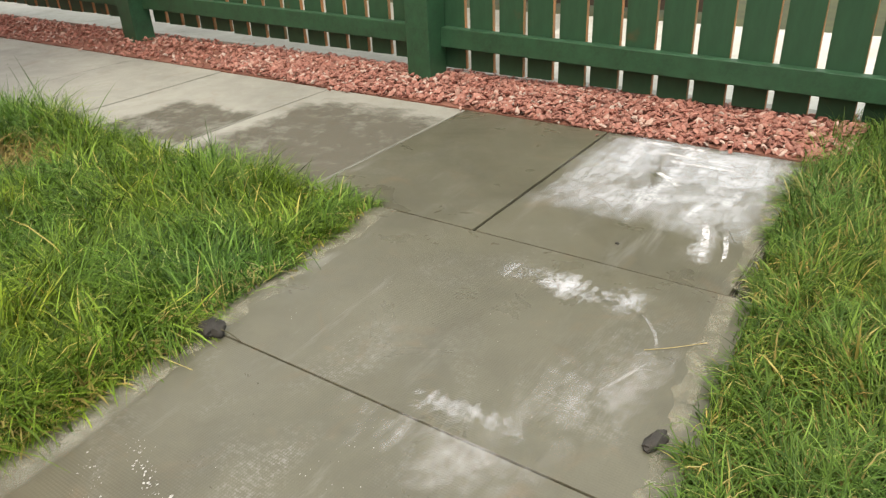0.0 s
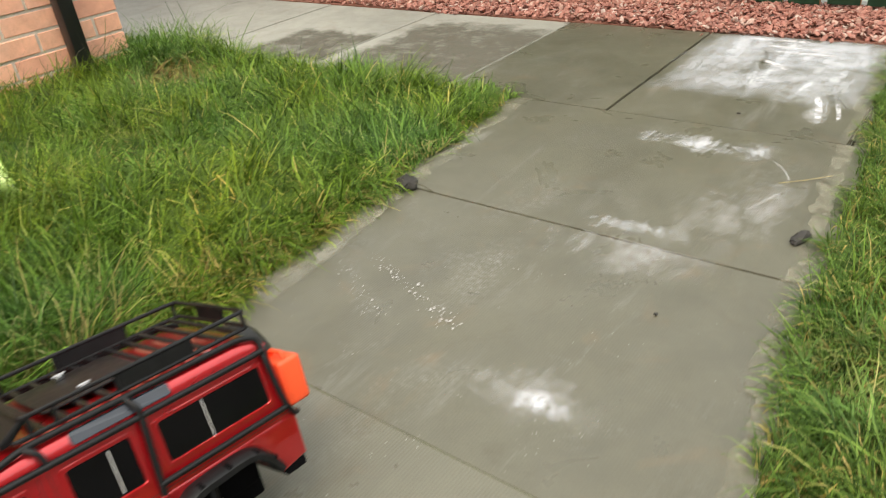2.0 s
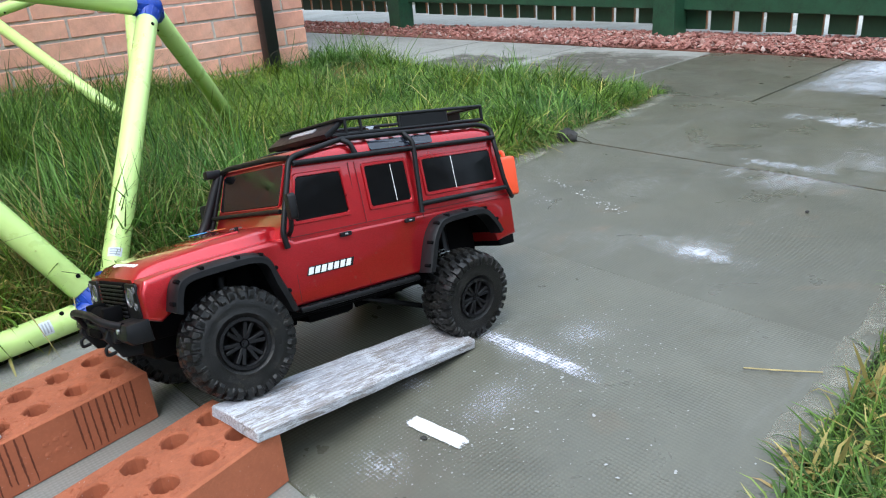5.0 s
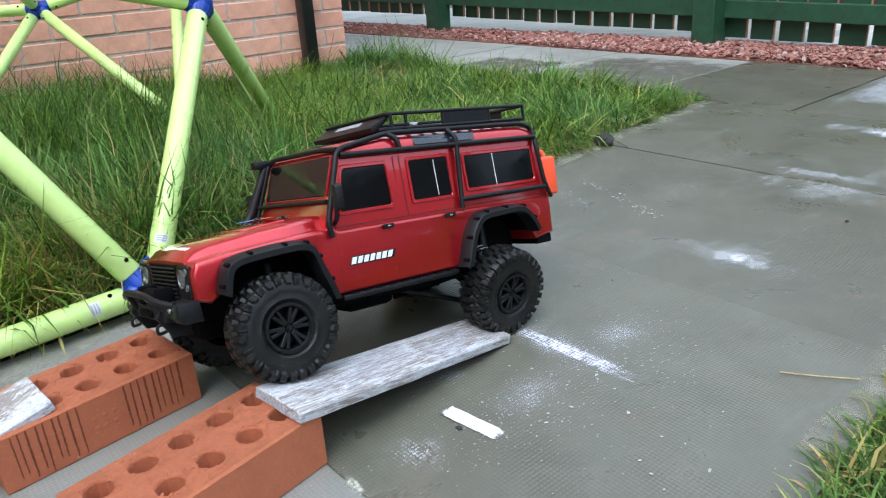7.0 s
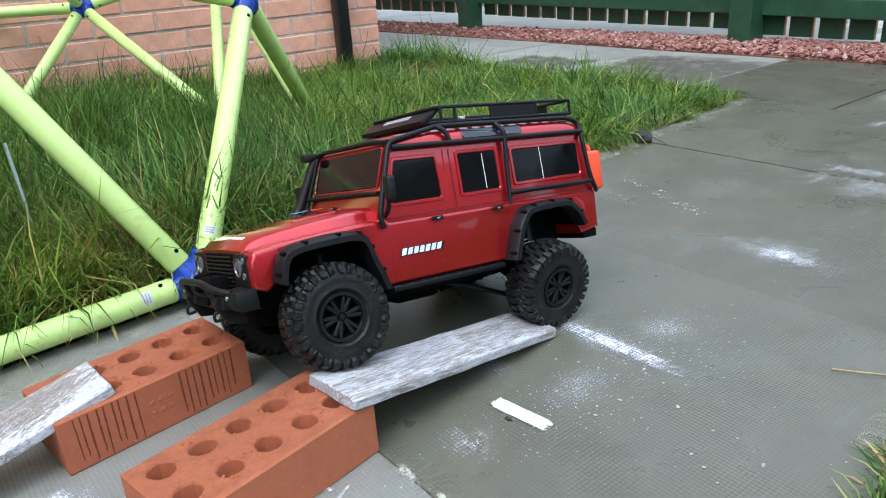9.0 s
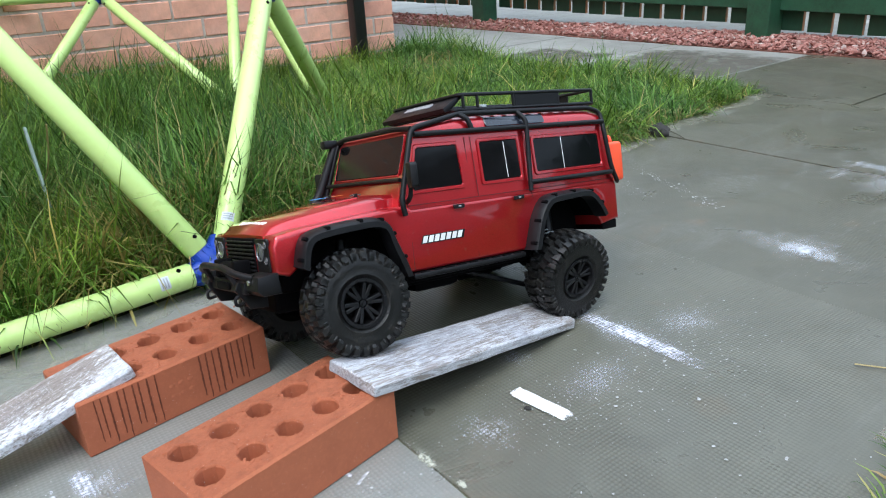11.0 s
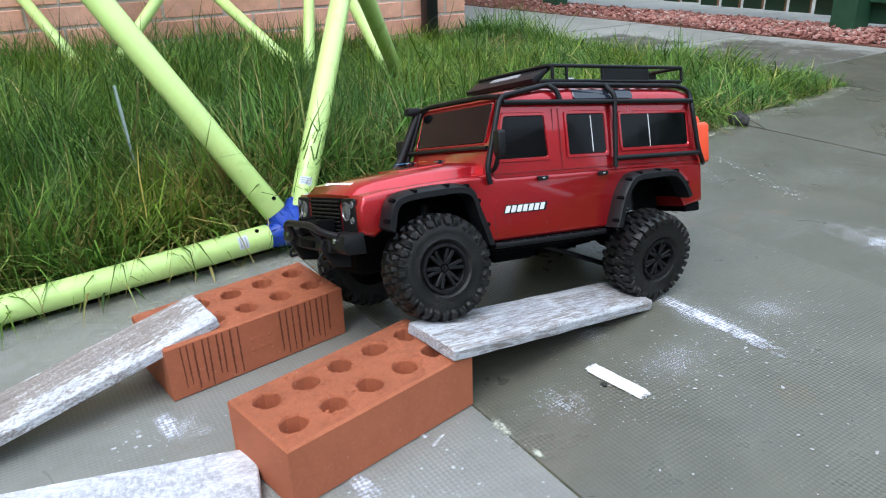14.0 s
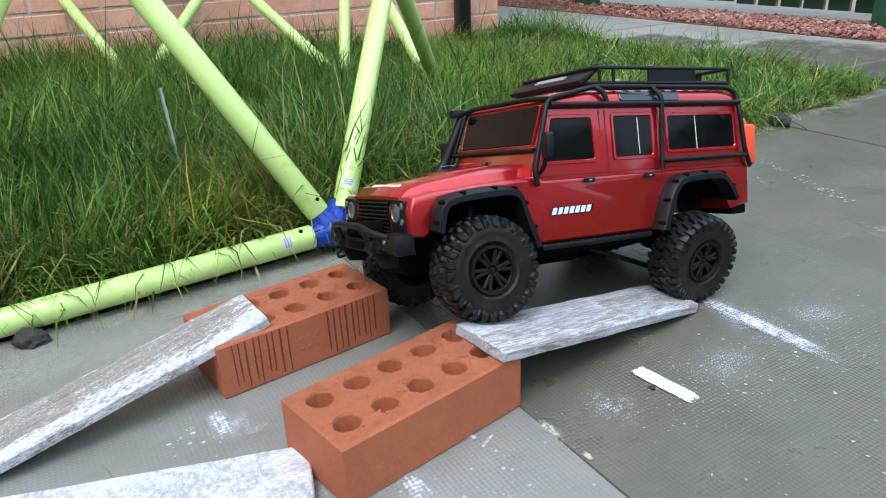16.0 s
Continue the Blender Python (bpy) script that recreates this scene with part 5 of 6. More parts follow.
for dx, dy, r, mat, lab in ((0.113, 0.004, 0.0085, ORANGE_DOT, "round orange sticker"), (0.134, -0.004, 0.0105, BLUE_DOT, "round blue sticker")):
    bm = bm_new()
    bmesh.ops.create_circle(bm, cap_ends=True, segments=24, radius=r)
    part("sticker", bm, mat, bonnet, lab, smooth=False, m=pose(dx, dy, 0.1192 - (dx - 0.113) * 0.05, 0, 3.2, 0))
# raised pale bars in place of the maker's lettering on the bonnet's lip
for i in range(8):
    bm = bm_new()
    box(bm, (-0.0028, -0.0024, 0), (0.0028, 0.0024, 0.0012), bevel=0.0004, seg=1)
    part("badge_bar", bm, WHITE, bonnet, smooth=False, m=pose(NOSE - 0.017, -0.034 + i * 0.0097, 0.0993, 0, 22, 0))

# nose: grille, lamp panels and lamps
bm = bm_new()
box(bm, (NOSE - 0.004, -0.0435, 0.048), (NOSE + 0.0015, 0.0435, 0.086), bevel=0.0015)
grille = part("grille", bm, BLACK_DULL, truck, "black slatted grille", smooth=False)
for i in range(8):
    bm = bm_new()
    box(bm, (NOSE + 0.001, -0.042, 0.0505 + i * 0.0044), (NOSE + 0.0034, 0.042, 0.0525 + i * 0.0044), bevel=0.0006, seg=1)
    part("slat", bm, BLACK, grille, smooth=False)
for s in (1, -1):
    bm = bm_new()
    prism(bm, rounded(s * 0.0665 - 0.0165, 0.0505, s * 0.0665 + 0.0165, 0.086, 0.003), 0, 0.003, bevel=0.0008, m=Matrix.Translation((NOSE - 0.0005, 0, 0)) @ Matrix.Rotation(radians(90), 4, "Z") @ Matrix.Diagonal((1, -1, 1, 1)))
    panel = part("lamp_panel", bm, BLACK, truck, smooth=False)
    for dy, dz, r, mat, nm in ((-0.0055 * s, 0.072, 0.0092, LENS, "headlight"), (0.0095 * s, 0.0795, 0.0036, LENS, "side_light"), (0.0095 * s, 0.0635, 0.0036, LENS, "side_light")):
        bm = bm_new()
        lathe(bm, [(r * 1.1, 0), (r * 1.1, 0.0014), (r, 0.0018), (r * 0.94, 0.0008), (r * 0.7, 0.0014), (r * 0.35, 0.002), (0.0003, 0.0022)], 24)
        part(nm, bm, mat, panel, "round clear lamp lens", m=Matrix.Translation((NOSE + 0.002, s * 0.068 + dy, dz)) @ Matrix.Rotation(radians(-90), 4, "Z"))

# cabin
bm = bm_new()
lo = [(COWL - 0.004, SIDE - 0.002), (TAIL + 0.002, SIDE - 0.002)]
levels = [(WAIST - 0.001, 0.0, 0.0, 0.0), (0.105, 0.0, 0.0, 0.0006), (0.176, 0.0265, 0.006, 0.0062), (GUTTER, 0.027, 0.006, 0.0066), (0.1845, 0.0285, 0.0065, 0.009)]
rings = []
for z, df, dr, dy in levels:
    xf, xr, w = COWL - 0.002 - df, TAIL + 0.001 + dr, SIDE - 0.001 - dy
    rings.append([bm.verts.new(p) for p in ((xf, -w, z), (xf, w, z), (xr, w, z), (xr, -w, z))])
for a, b in zip(rings, rings[1:]):
    for i in range(4):
        bm.faces.new((a[i], a[(i + 1) % 4], b[(i + 1) % 4], b[i]))
bm.faces.new(rings[0])
bm.faces.new(rings[-1])
bmesh.ops.recalc_face_normals(bm, faces=bm.faces)
up = [e for e in bm.edges if abs(e.verts[0].co.z - e.verts[1].co.z) > 0.002]
bmesh.ops.bevel(bm, geom=up, offset=0.004, segments=3, affect="EDGES")
part("cabin", bm, RED, truck, "metallic red cabin")

# roof, crowned and rounded
bm = bm_new()
nx, ny = 28, 26
grid = {}
X0, X1, W = TAIL + 0.007, 0.053, SIDE - 0.0072
for i in range(nx + 1):
    for j in range(ny + 1):
        u, v = math.sin((i / nx - 0.5) * math.pi), math.sin((j / ny - 0.5) * math.pi)
        f = (1 - abs(u) ** 10) ** 0.5 * (1 - abs(v) ** 12) ** 0.5
        grid[i, j] = bm.verts.new((X0 + (X1 - X0) * (u + 1) / 2, W * v, 0.181 + (ROOF - 0.181) * f * (1 - 0.12 * max(0, u) ** 2)))
for i in range(nx):
    for j in range(ny):
        bm.faces.new((grid[i, j], grid[i + 1, j], grid[i + 1, j + 1], grid[i, j + 1]))
part("roof", bm, RED, truck, "rounded metallic red roof")
for s in (1, -1):
    bm = bm_new()
    prism(bm, rounded(-0.155, 0.183, -0.0565, 0.1945, 0.003), -0.001, 0.001, bevel=0.0004, seg=1)
    for v in bm.verts:
        v.co.y = s * (W * (1 - ((v.co.z - 0.181) / (ROOF - 0.181)) ** 2) ** (1 / 12) + 0.0006 + v.co.y)
    bmesh.ops.recalc_face_normals(bm, faces=bm.faces)
    part("alpine_window", bm, GLASS_ROOF, truck, "dark curved roof-side window", smooth=False)


def side_y(z):
    """The cabin side's half width at a height."""
    return SIDE - 0.001 - 0.0066 * max(0, min(1, (z - 0.1) / 0.079))


def side_plate(name, pts, mat, s, parent, out=0.0009, thick=0.002, label="", lean=True):
    """A thin plate on the cabin's leaning side."""
    bm = bm_new()
    prism(bm, pts, -thick, 0.0, bevel=min(0.0005, thick * 0.3), seg=1)
    for v in bm.verts:
        v.co.y = s * ((side_y(v.co.z) if lean else SIDE) + out + v.co.y)
    bmesh.ops.recalc_face_normals(bm, faces=bm.faces)
    return part(name, bm, mat, parent, label, smooth=False)


def side_ring(pts, grow, s, parent):
    """A raised rim round a window."""
    cx, cz = sum(p[0] for p in pts) / len(pts), sum(p[1] for p in pts) / len(pts)
    bm = bm_new()
    n = len(pts)
    rows = []
    hx, hz = max(abs(p[0] - cx) for p in pts), max(abs(p[1] - cz) for p in pts)
    for g, o in ((0.0, 0.0006), (0.0008, 0.002), (grow - 0.0008, 0.002), (grow, 0.0002)):
        rows.append([bm.verts.new((cx + (x - cx) * (1 + g / hx), s * (side_y(cz + (z - cz) * (1 + g / hz)) + o), cz + (z - cz) * (1 + g / hz))) for x, z in pts])
    for a, b in zip(rows, rows[1:]):
        for i in range(n):
            bm.faces.new((a[i], a[(i + 1) % n], b[(i + 1) % n], b[i]))
    bmesh.ops.recalc_face_normals(bm, faces=bm.faces)
    return part("window_rim", bm, RED, parent)


w1 = [(-0.0092, 0.1185), (-0.0076, 0.162), (-0.0062, 0.164), (0.0475, 0.164), (0.0505, 0.162), (0.0615, 0.1195), (0.0595, 0.1165), (-0.0072, 0.1165)]
for s in (1, -1):
    for pts, bars in ((w1, ()), (rounded(-0.1025, 0.117, -0.0428, 0.1648, 0.003), (-0.081,)), (rounded(-0.2505, 0.1215, -0.1308, 0.163, 0.0035), (-0.18,))):
        win = side_plate("side_window", pts, GLASS, s, truck, label="black smoked side window")
        side_ring(pts, 0.0045, s, win)
        for bx in bars:
            side_plate("glazing_bar", [(bx - 0.00055, 0.119), (bx + 0.00035, 0.119), (bx + 0.00065, 0.163), (bx - 0.00025, 0.163)], WHITE, s, win, out=0.0016, thick=0.001, label="thin white window divider")
    # door seams, their shade put into a dark red colour, hinges, handles
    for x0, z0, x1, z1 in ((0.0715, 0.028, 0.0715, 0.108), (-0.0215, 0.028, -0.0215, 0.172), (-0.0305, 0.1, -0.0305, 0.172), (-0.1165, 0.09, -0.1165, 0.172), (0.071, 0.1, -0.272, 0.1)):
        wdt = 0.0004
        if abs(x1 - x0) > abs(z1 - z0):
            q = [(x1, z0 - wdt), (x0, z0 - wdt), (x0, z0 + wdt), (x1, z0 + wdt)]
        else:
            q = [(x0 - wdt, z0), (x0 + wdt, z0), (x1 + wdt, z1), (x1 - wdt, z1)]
        side_plate("door_seam", q, SEAM_SHADE, s, truck, out=0.00125, thick=0.0006)
    for hx in (0.0025, -0.092):
        hd = side_plate("door_handle", rounded(hx - 0.0075, 0.0895, hx + 0.0075, 0.0945, 0.0015), BLACK, s, truck, out=0.0042, thick=0.004, lean=False, label="black door handle")
        side_plate("handle_grip", rounded(hx - 0.002, 0.0912, hx + 0.002, 0.093, 0.0008), STRIP, s, hd, out=0.0048, thick=0.001, lean=False)
    # white slanting bars in place of the maker's mark on the door
    side_plate("decal_shadow", [(0.0605, 0.0545), (-0.0006, 0.0545), (-0.0044, 0.0643), (0.0562, 0.0643)], BLACK, s, truck, out=0.0009, thick=0.0006, lean=False, label="dark outline behind the white mark")
    for i in range(7):
        x = 0.0585 - i * 0.0083
        side_plate("decal_bar", [(x, 0.0555), (x - 0.0062, 0.0555), (x - 0.0062 - 0.0028, 0.0633), (x - 0.0028, 0.0633)], WHITE, s, truck, out=0.0013, thick=0.0008, lean=False)
    # sill step
    bm = bm_new()
    box(bm, (-0.093, min(s * 0.08, s * 0.098), 0.0165), (0.076, max(s * 0.08, s * 0.098), 0.0232), bevel=0.002)
    step = part("side_step", bm, BLACK, truck, "black ribbed side step")
    for i in range(9):
        bm = bm_new()
        box(bm, (-0.086 + i * 0.0175, min(s * 0.0935, s * 0.0975), 0.0229), (-0.074 + i * 0.0175, max(s * 0.0935, s * 0.0975), 0.0241), bevel=0.0004, seg=1)
        part("tread_pad", bm, BLACK_DULL, step, smooth=False)

# windscreen and rear window
S0, S1 = Vector((COWL - 0.0145, 0, 0.1355)), Vector((COWL - 0.0295, 0, 0.1805))
su = (S1 - S0).normalized()
sn = Vector((su.z, 0, -su.x))
screen_m = Matrix((Vector((0, 1, 0)), -sn, su)).transposed().to_4x4()
screen_m.translation = S0 + sn * 0.0022
bm = bm_new()
prism(bm, rounded(-0.0785, 0.0, 0.0785, (S1 - S0).length - 0.002, 0.004), -0.0012, 0.0, bevel=0.0004, seg=1)
bmesh.ops.transform(bm, matrix=screen_m, verts=bm.verts)
screen = part("windscreen", bm, GLASS, truck, "black smoked windscreen", smooth=False)
bm = bm_new()
hl = (S1 - S0).length - 0.002
rows = []
for g, o in ((0.0, 0.0002), (0.0006, 0.001), (0.0016, 0.001), (0.0022, -0.0008)):
    rows.append([bm.verts.new(screen_m @ Vector((x, -o, z))) for x, z in rounded(-0.0785 - g, -g, 0.0785 + g, hl + g, 0.004 + g * 0.5)])
for a, b in zip(rows, rows[1:]):
    for i in range(len(a)):
        bm.faces.new((a[i], a[(i + 1) % len(a)], b[(i + 1) % len(a)], b[i]))
bmesh.ops.recalc_face_normals(bm, faces=bm.faces)
part("screen_rim", bm, RED, screen)
bm = bm_new()
prism(bm, rounded(-0.05, 0.118, 0.05, 0.166, 0.004), -0.001, 0.001, m=Matrix.Translation((TAIL + 0.0025, 0, 0)) @ Matrix.Rotation(radians(90), 4, "Z"))
part("rear_window", bm, GLASS, truck, "black rear window", smooth=False)


# wheel arch flares
def flare(pts, c, s):
    fine = list(pts)
    for _ in range(2):
        cut = [fine[0]]
        for p, q in zip(fine, fine[1:]):
            cut += [(p[0] * 0.75 + q[0] * 0.25, p[1] * 0.75 + q[1] * 0.25), (p[0] * 0.25 + q[0] * 0.75, p[1] * 0.25 + q[1] * 0.75)]
        fine = cut + [fine[-1]]
    bm = bm_new()
    rows = []
    for k in ((0.0, SIDE - 0.003), (0.0, SIDE + 0.003), (0.0024, SIDE + 0.0155), (0.0046, SIDE + 0.0185), (0.0108, SIDE + 0.0188), (0.0116, SIDE + 0.016), (0.011, SIDE - 0.003)):
        rows.append([bm.verts.new((x, s * k[1], z)) for x, z in inward(fine, k[0], c)])
    for a, b in zip(rows, rows[1:]):
        for i in range(len(a) - 1):
            bm.faces.new((a[i], a[i + 1], b[i + 1], b[i]))
    for j in (0, -1):
        bm.faces.new([r[j] for r in rows])
    bmesh.ops.recalc_face_normals(bm, faces=bm.faces)
    fl = part("wheel_arch_flare", bm, BLACK, truck, "black plastic wheel arch flare")
    for i in range(3, len(fine) - 2, 5):
        (x, z), (x2, z2) = fine[i], fine[i + 1]
        t = Vector((x2 - x, 0, z2 - z)).normalized()
        n = Vector((x - c[0], 0, z - c[1])).normalized()
        bm = bm_new()
        m = Matrix((t, Vector((0, 1, 0)), t.cross(Vector((0, 1, 0))))).transposed().to_4x4()
        m.translation = Vector((x, s * (SIDE + 0.0125), z)) - n * 0.0022
        box(bm, (-0.002, -0.005, -0.002), (0.002, 0.005, 0.002), m, bevel=0.0007, seg=1)
        part("flare_notch", bm, BLACK_DULL, fl, smooth=False)


for s in (1, -1):
    flare(FRONT_FLARE, FC, s)
    flare(REAR_FLARE, RC, s)

# front bumper, winch and bull bar
bm = bm_new()
for s in (1, -1):
    prism(bm, [(NOSE - 0.004, 0.03), (NOSE + 0.016, 0.03), (NOSE + 0.022, 0.036), (NOSE + 0.02, 0.05), (NOSE - 0.002, 0.052)], s * 0.05, s * 0.093, bevel=0.002)
box(bm, (NOSE - 0.002, -0.06, 0.03), (NOSE + 0.024, 0.06, 0.044), bevel=0.003)
bumper = part("bumper", bm, BLACK, truck, "black off-road front bumper")
bm = bm_new()
rod(bm, bent([(NOSE + 0.018, -0.074, 0.048), (NOSE + 0.03, -0.056, 0.053), (NOSE + 0.034, -0.034, 0.06), (NOSE + 0.034, 0.034, 0.06), (NOSE + 0.03, 0.056, 0.053), (NOSE + 0.018, 0.074, 0.048)], 0.01, 5), 0.0037, 10)
for s in (1, -1):
    rod(bm, [(NOSE + 0.034, s * 0.034, 0.06), (NOSE + 0.024, s * 0.04, 0.04)], 0.003, 10)
part("bull_bar", bm, BLACK, bumper)
bm = bm_new()
rod(bm, [(NOSE + 0.013, -0.024, 0.053), (NOSE + 0.013, 0.024, 0.053)], 0.009, 14)
box(bm, (NOSE + 0.004, 0.022, 0.044), (NOSE + 0.022, 0.034, 0.064), bevel=0.002)
box(bm, (NOSE + 0.004, -0.034, 0.044), (NOSE + 0.022, -0.022, 0.064), bevel=0.002)
part("winch", bm, BLACK_DULL, bumper)
bm = bm_new()
prism(bm, rounded(-0.02, 0.033, 0.02, 0.0415, 0.0035), 0, 0.0025, bevel=0.0006, m=Matrix.Translation((NOSE + 0.0265, 0, 0)) @ Matrix.Rotation(radians(90), 4, "Z"))
part("fairlead", bm, BLACK_DULL, bumper)
for s in (1, -1):
    bm = bm_new()
    prism(bm, [(NOSE - 0.004, 0.032), (NOSE + 0.026, 0.044), (NOSE + 0.03, 0.036), (NOSE + 0.016, 0.014), (NOSE - 0.004, 0.012)], s * 0.044, s * 0.05, bevel=0.001)
    part("skid_plate", bm, BLACK, bumper, smooth=False)
for s in (1, -1):
    bm = bm_new()
    rod(bm, bent([(NOSE + 0.022, s * 0.047, 0.03), (NOSE + 0.03, s * 0.047, 0.028), (NOSE + 0.03, s * 0.047, 0.019), (NOSE + 0.021, s * 0.047, 0.021)], 0.004, 4), 0.0018, 8)
    part("shackle", bm, BLACK, bumper, "small black tow shackle")
    bm = bm_new()
    rod(bm, [(NOSE + 0.0215, s * 0.072, 0.044), (NOSE + 0.0235, s * 0.072, 0.044)], 0.0026, 10)
    part("bumper_bolt", bm, STEEL, bumper)

# outer cage, snorkel, mirrors
R = 0.0032


def cage(pts, r=R, corner=0.009):
    bm = bm_new()
    rod(bm, bent(pts, corner, 4), r, 10)
    return part("cage_bar", bm, BLACK, truck)


for s in (1, -1):
    y0, y1 = s * (SIDE + 0.0045), s * (SIDE - 0.0035)
    y2 = s * 0.082
    cage([(COWL - 0.004, y0, 0.09), (COWL - 0.001, y0, 0.106), (COWL - 0.0285, y1, 0.186), (-0.0206, y2, 0.2005), (-0.04, y2, 0.2005), (-0.243, y2, 0.199), (-0.262, y2 + s * 0.003, 0.192), (-0.2585, y1 + s * 0.004, 0.165), (-0.263, y0, 0.116), (-0.2715, y0, 0.097), (TAIL - 0.003, y0 - s * 0.006, 0.0945)])
    cage([(COWL - 0.0305, y1 + s * 0.002, 0.1795), (-0.1, y1 + s * 0.002, 0.179), (-0.2595, y1 + s * 0.002, 0.1785)])
    cage([(-0.112, y2, 0.2), (-0.118, y1 + s * 0.002, 0.188), (-0.118, y1 + s * 0.003, 0.178), (-0.1115, y0, 0.098)])
    cage([(-0.1115, y0, 0.109), (-0.263, y0, 0.109)])
    cage([(-0.02, y2, 0.2), (-0.0285, y1 - s * 0.001, 0.194), (-0.0325, y1 + s * 0.001, 0.1795)])
cage([(COWL - 0.0285, -SIDE + 0.0035, 0.186), (COWL - 0.024, -0.06, 0.1885), (COWL - 0.024, 0.06, 0.1885), (COWL - 0.0285, SIDE - 0.0035, 0.186)])
cage([(COWL - 0.006, -SIDE + 0.002, 0.13), (COWL - 0.006, -0.06, 0.1305), (COWL - 0.006, 0.06, 0.1305), (COWL - 0.006, SIDE - 0.002, 0.13)], 0.0026)
bm = bm_new()
rod(bm, bent([(0.12, -0.094, 0.094), (0.1, -0.1, 0.104), (0.086, -0.1, 0.12), (0.058, -0.094, 0.182)], 0.012, 4), 0.0062, 12)
box(bm, (0.055, -0.102, 0.18), (0.076, -0.088, 0.191), bevel=0.003)
part("snorkel", bm, BLACK, truck, "black air intake snorkel")
for s in (1, -1):
    bm = bm_new()
    prism(bm, rounded(-0.009, 0.12, 0.009, 0.1485, 0.004), -0.0045, 0.0045, bevel=0.002, m=Matrix.Translation((0.0745, s * 0.113, 0)) @ Matrix.Rotation(radians(90 - 15 * s), 4, "Z"))
    mirror = part("door_mirror", bm, BLACK, truck, "black door mirror")
    bm = bm_new()
    rod(bm, bent([(0.0755, s * 0.11, 0.122), (0.075, s * 0.105, 0.109), (0.073, s * 0.094, 0.104)], 0.006, 4), 0.0026, 8)
    part("mirror_arm", bm, BLACK, mirror)

# roof rack
def hoop(x0, x1, w, z):
    """A closed rail with rounded corners."""
    bm = bm_new()
    rod(bm, bent([(-0.1, w, z), (x0, w, z), (x0, -w, z), (x1, -w, z), (x1, w, z), (-0.1, w, z)], 0.008, 4), 0.0023, 8)
    return bm


rack = part("roof_rack", hoop(-0.2615, -0.018, 0.0765, 0.2055), BLACK, truck, "black tubular roof rack")
part("rack_rail", hoop(-0.2615, -0.029, 0.0765, 0.2237), BLACK, rack)
for i in range(11):
    x = -0.249 + i * 0.0205
    bm = bm_new()
    box(bm, (x - 0.0032, -0.075, 0.2035), (x + 0.0032, 0.075, 0.2065), bevel=0.0006, seg=1)
    part("rack_slat", bm, BLACK, rack, smooth=False)
bm = bm_new()
prism(bm, rounded(-0.042, -0.045, 0.06, 0.045, 0.008), 0, 0.0022, bevel=0.0008, m=Matrix.Translation((-0.115, 0, 0.2066)) @ Matrix.Rotation(radians(90), 4, "X") @ Matrix.Diagonal((1, 1, -1, 1)))
part("rack_plate", bm, BLACK, rack)
for s in (1, -1):
    for x in (-0.2575, -0.193, -0.114, -0.056, -0.034):
        bm = bm_new()
        rod(bm, [(x, s * 0.0765, 0.2055), (x, s * 0.0765, 0.2237)], 0.0021, 8)
        part("rack_post", bm, BLACK, rack)
    bm = bm_new()
    box(bm, (-0.193, s * 0.0765 - 0.0012, 0.2065), (-0.116, s * 0.0765 + 0.0012, 0.2222), bevel=0.0008, seg=1)
    part("rack_side_plate", bm, BLACK, rack, smooth=False)
bm = bm_new()
box(bm, (-0.2635, -0.028, 0.2075), (-0.261, 0.028, 0.2265), bevel=0.0008, seg=1)
part("rack_end_plate", bm, BLACK, rack, smooth=False)
bm = bm_new()
fairing = [(-0.008, 0.2035), (-0.006, 0.2085), (-0.033, 0.2245), (-0.038, 0.2245), (-0.036, 0.2205), (-0.016, 0.2045)]
prism(bm, fairing, -0.0725, 0.0725, bevel=0.0012)
fair = part("light_bar_fairing", bm, BLACK, rack, "black front fairing with a pale strip")
# a plain pale strip in place of the lettering on the fairing
fd = Vector((-0.006 + 0.033, 0, 0.2085 - 0.2245)).normalized()
fn = Vector((-fd.z, 0, fd.x))
fm = Matrix((Vector((0, 1, 0)), fn, -fd)).transposed().to_4x4()
fm.translation = Vector((-0.006, 0, 0.2085)) - fd * 0.016 + fn * 0.0004
bm = bm_new()
prism(bm, rounded(-0.03, -0.0042, 0.03, 0.0042, 0.0012), -0.0006, 0.0006, m=fm)
part("strip", bm, STRIP, fair, "pale printed strip", smooth=False)
for s in (1, -1):
    bm = bm_new()
    box(bm, (-0.004, -0.003, 0), (0.004, 0.003, 0.005), bevel=0.001)
    rod(bm, [(-0.006, 0, 0.0055), (0.006, 0, 0.0055)], 0.0013, 8)
    part("rack_pin", bm, STEEL, rack, "steel fixing pin", m=pose(-0.1, s * 0.032, 0.2087))

# rear: jerry can, spare carrier, bumper, lamps
bm = bm_new()
box(bm, (TAIL - 0.036, 0.038, 0.094), (TAIL - 0.003, 0.078, 0.15), bevel=0.005, seg=3)
rod(bm, bent([(TAIL - 0.018, 0.046, 0.15), (TAIL - 0.018, 0.047, 0.157), (TAIL - 0.018, 0.07, 0.157), (TAIL - 0.018, 0.072, 0.15)], 0.004, 4), 0.0028, 8)
can = part("jerry_can", bm, ORANGE, truck, "bright orange plastic fuel can")
bm = bm_new()
rod(bm, [(TAIL - 0.036, 0.044, 0.104), (TAIL - 0.036, 0.073, 0.14)], 0.0015, 6)
rod(bm, [(TAIL - 0.036, 0.044, 0.14), (TAIL - 0.036, 0.073, 0.104)], 0.0015, 6)
part("can_rib", bm, ORANGE, can)
bm = bm_new()
box(bm, (TAIL - 0.006, -0.075, 0.036), (TAIL + 0.006, 0.075, 0.048), bevel=0.003)
part("rear_bumper", bm, BLACK, truck)
bm = bm_new()
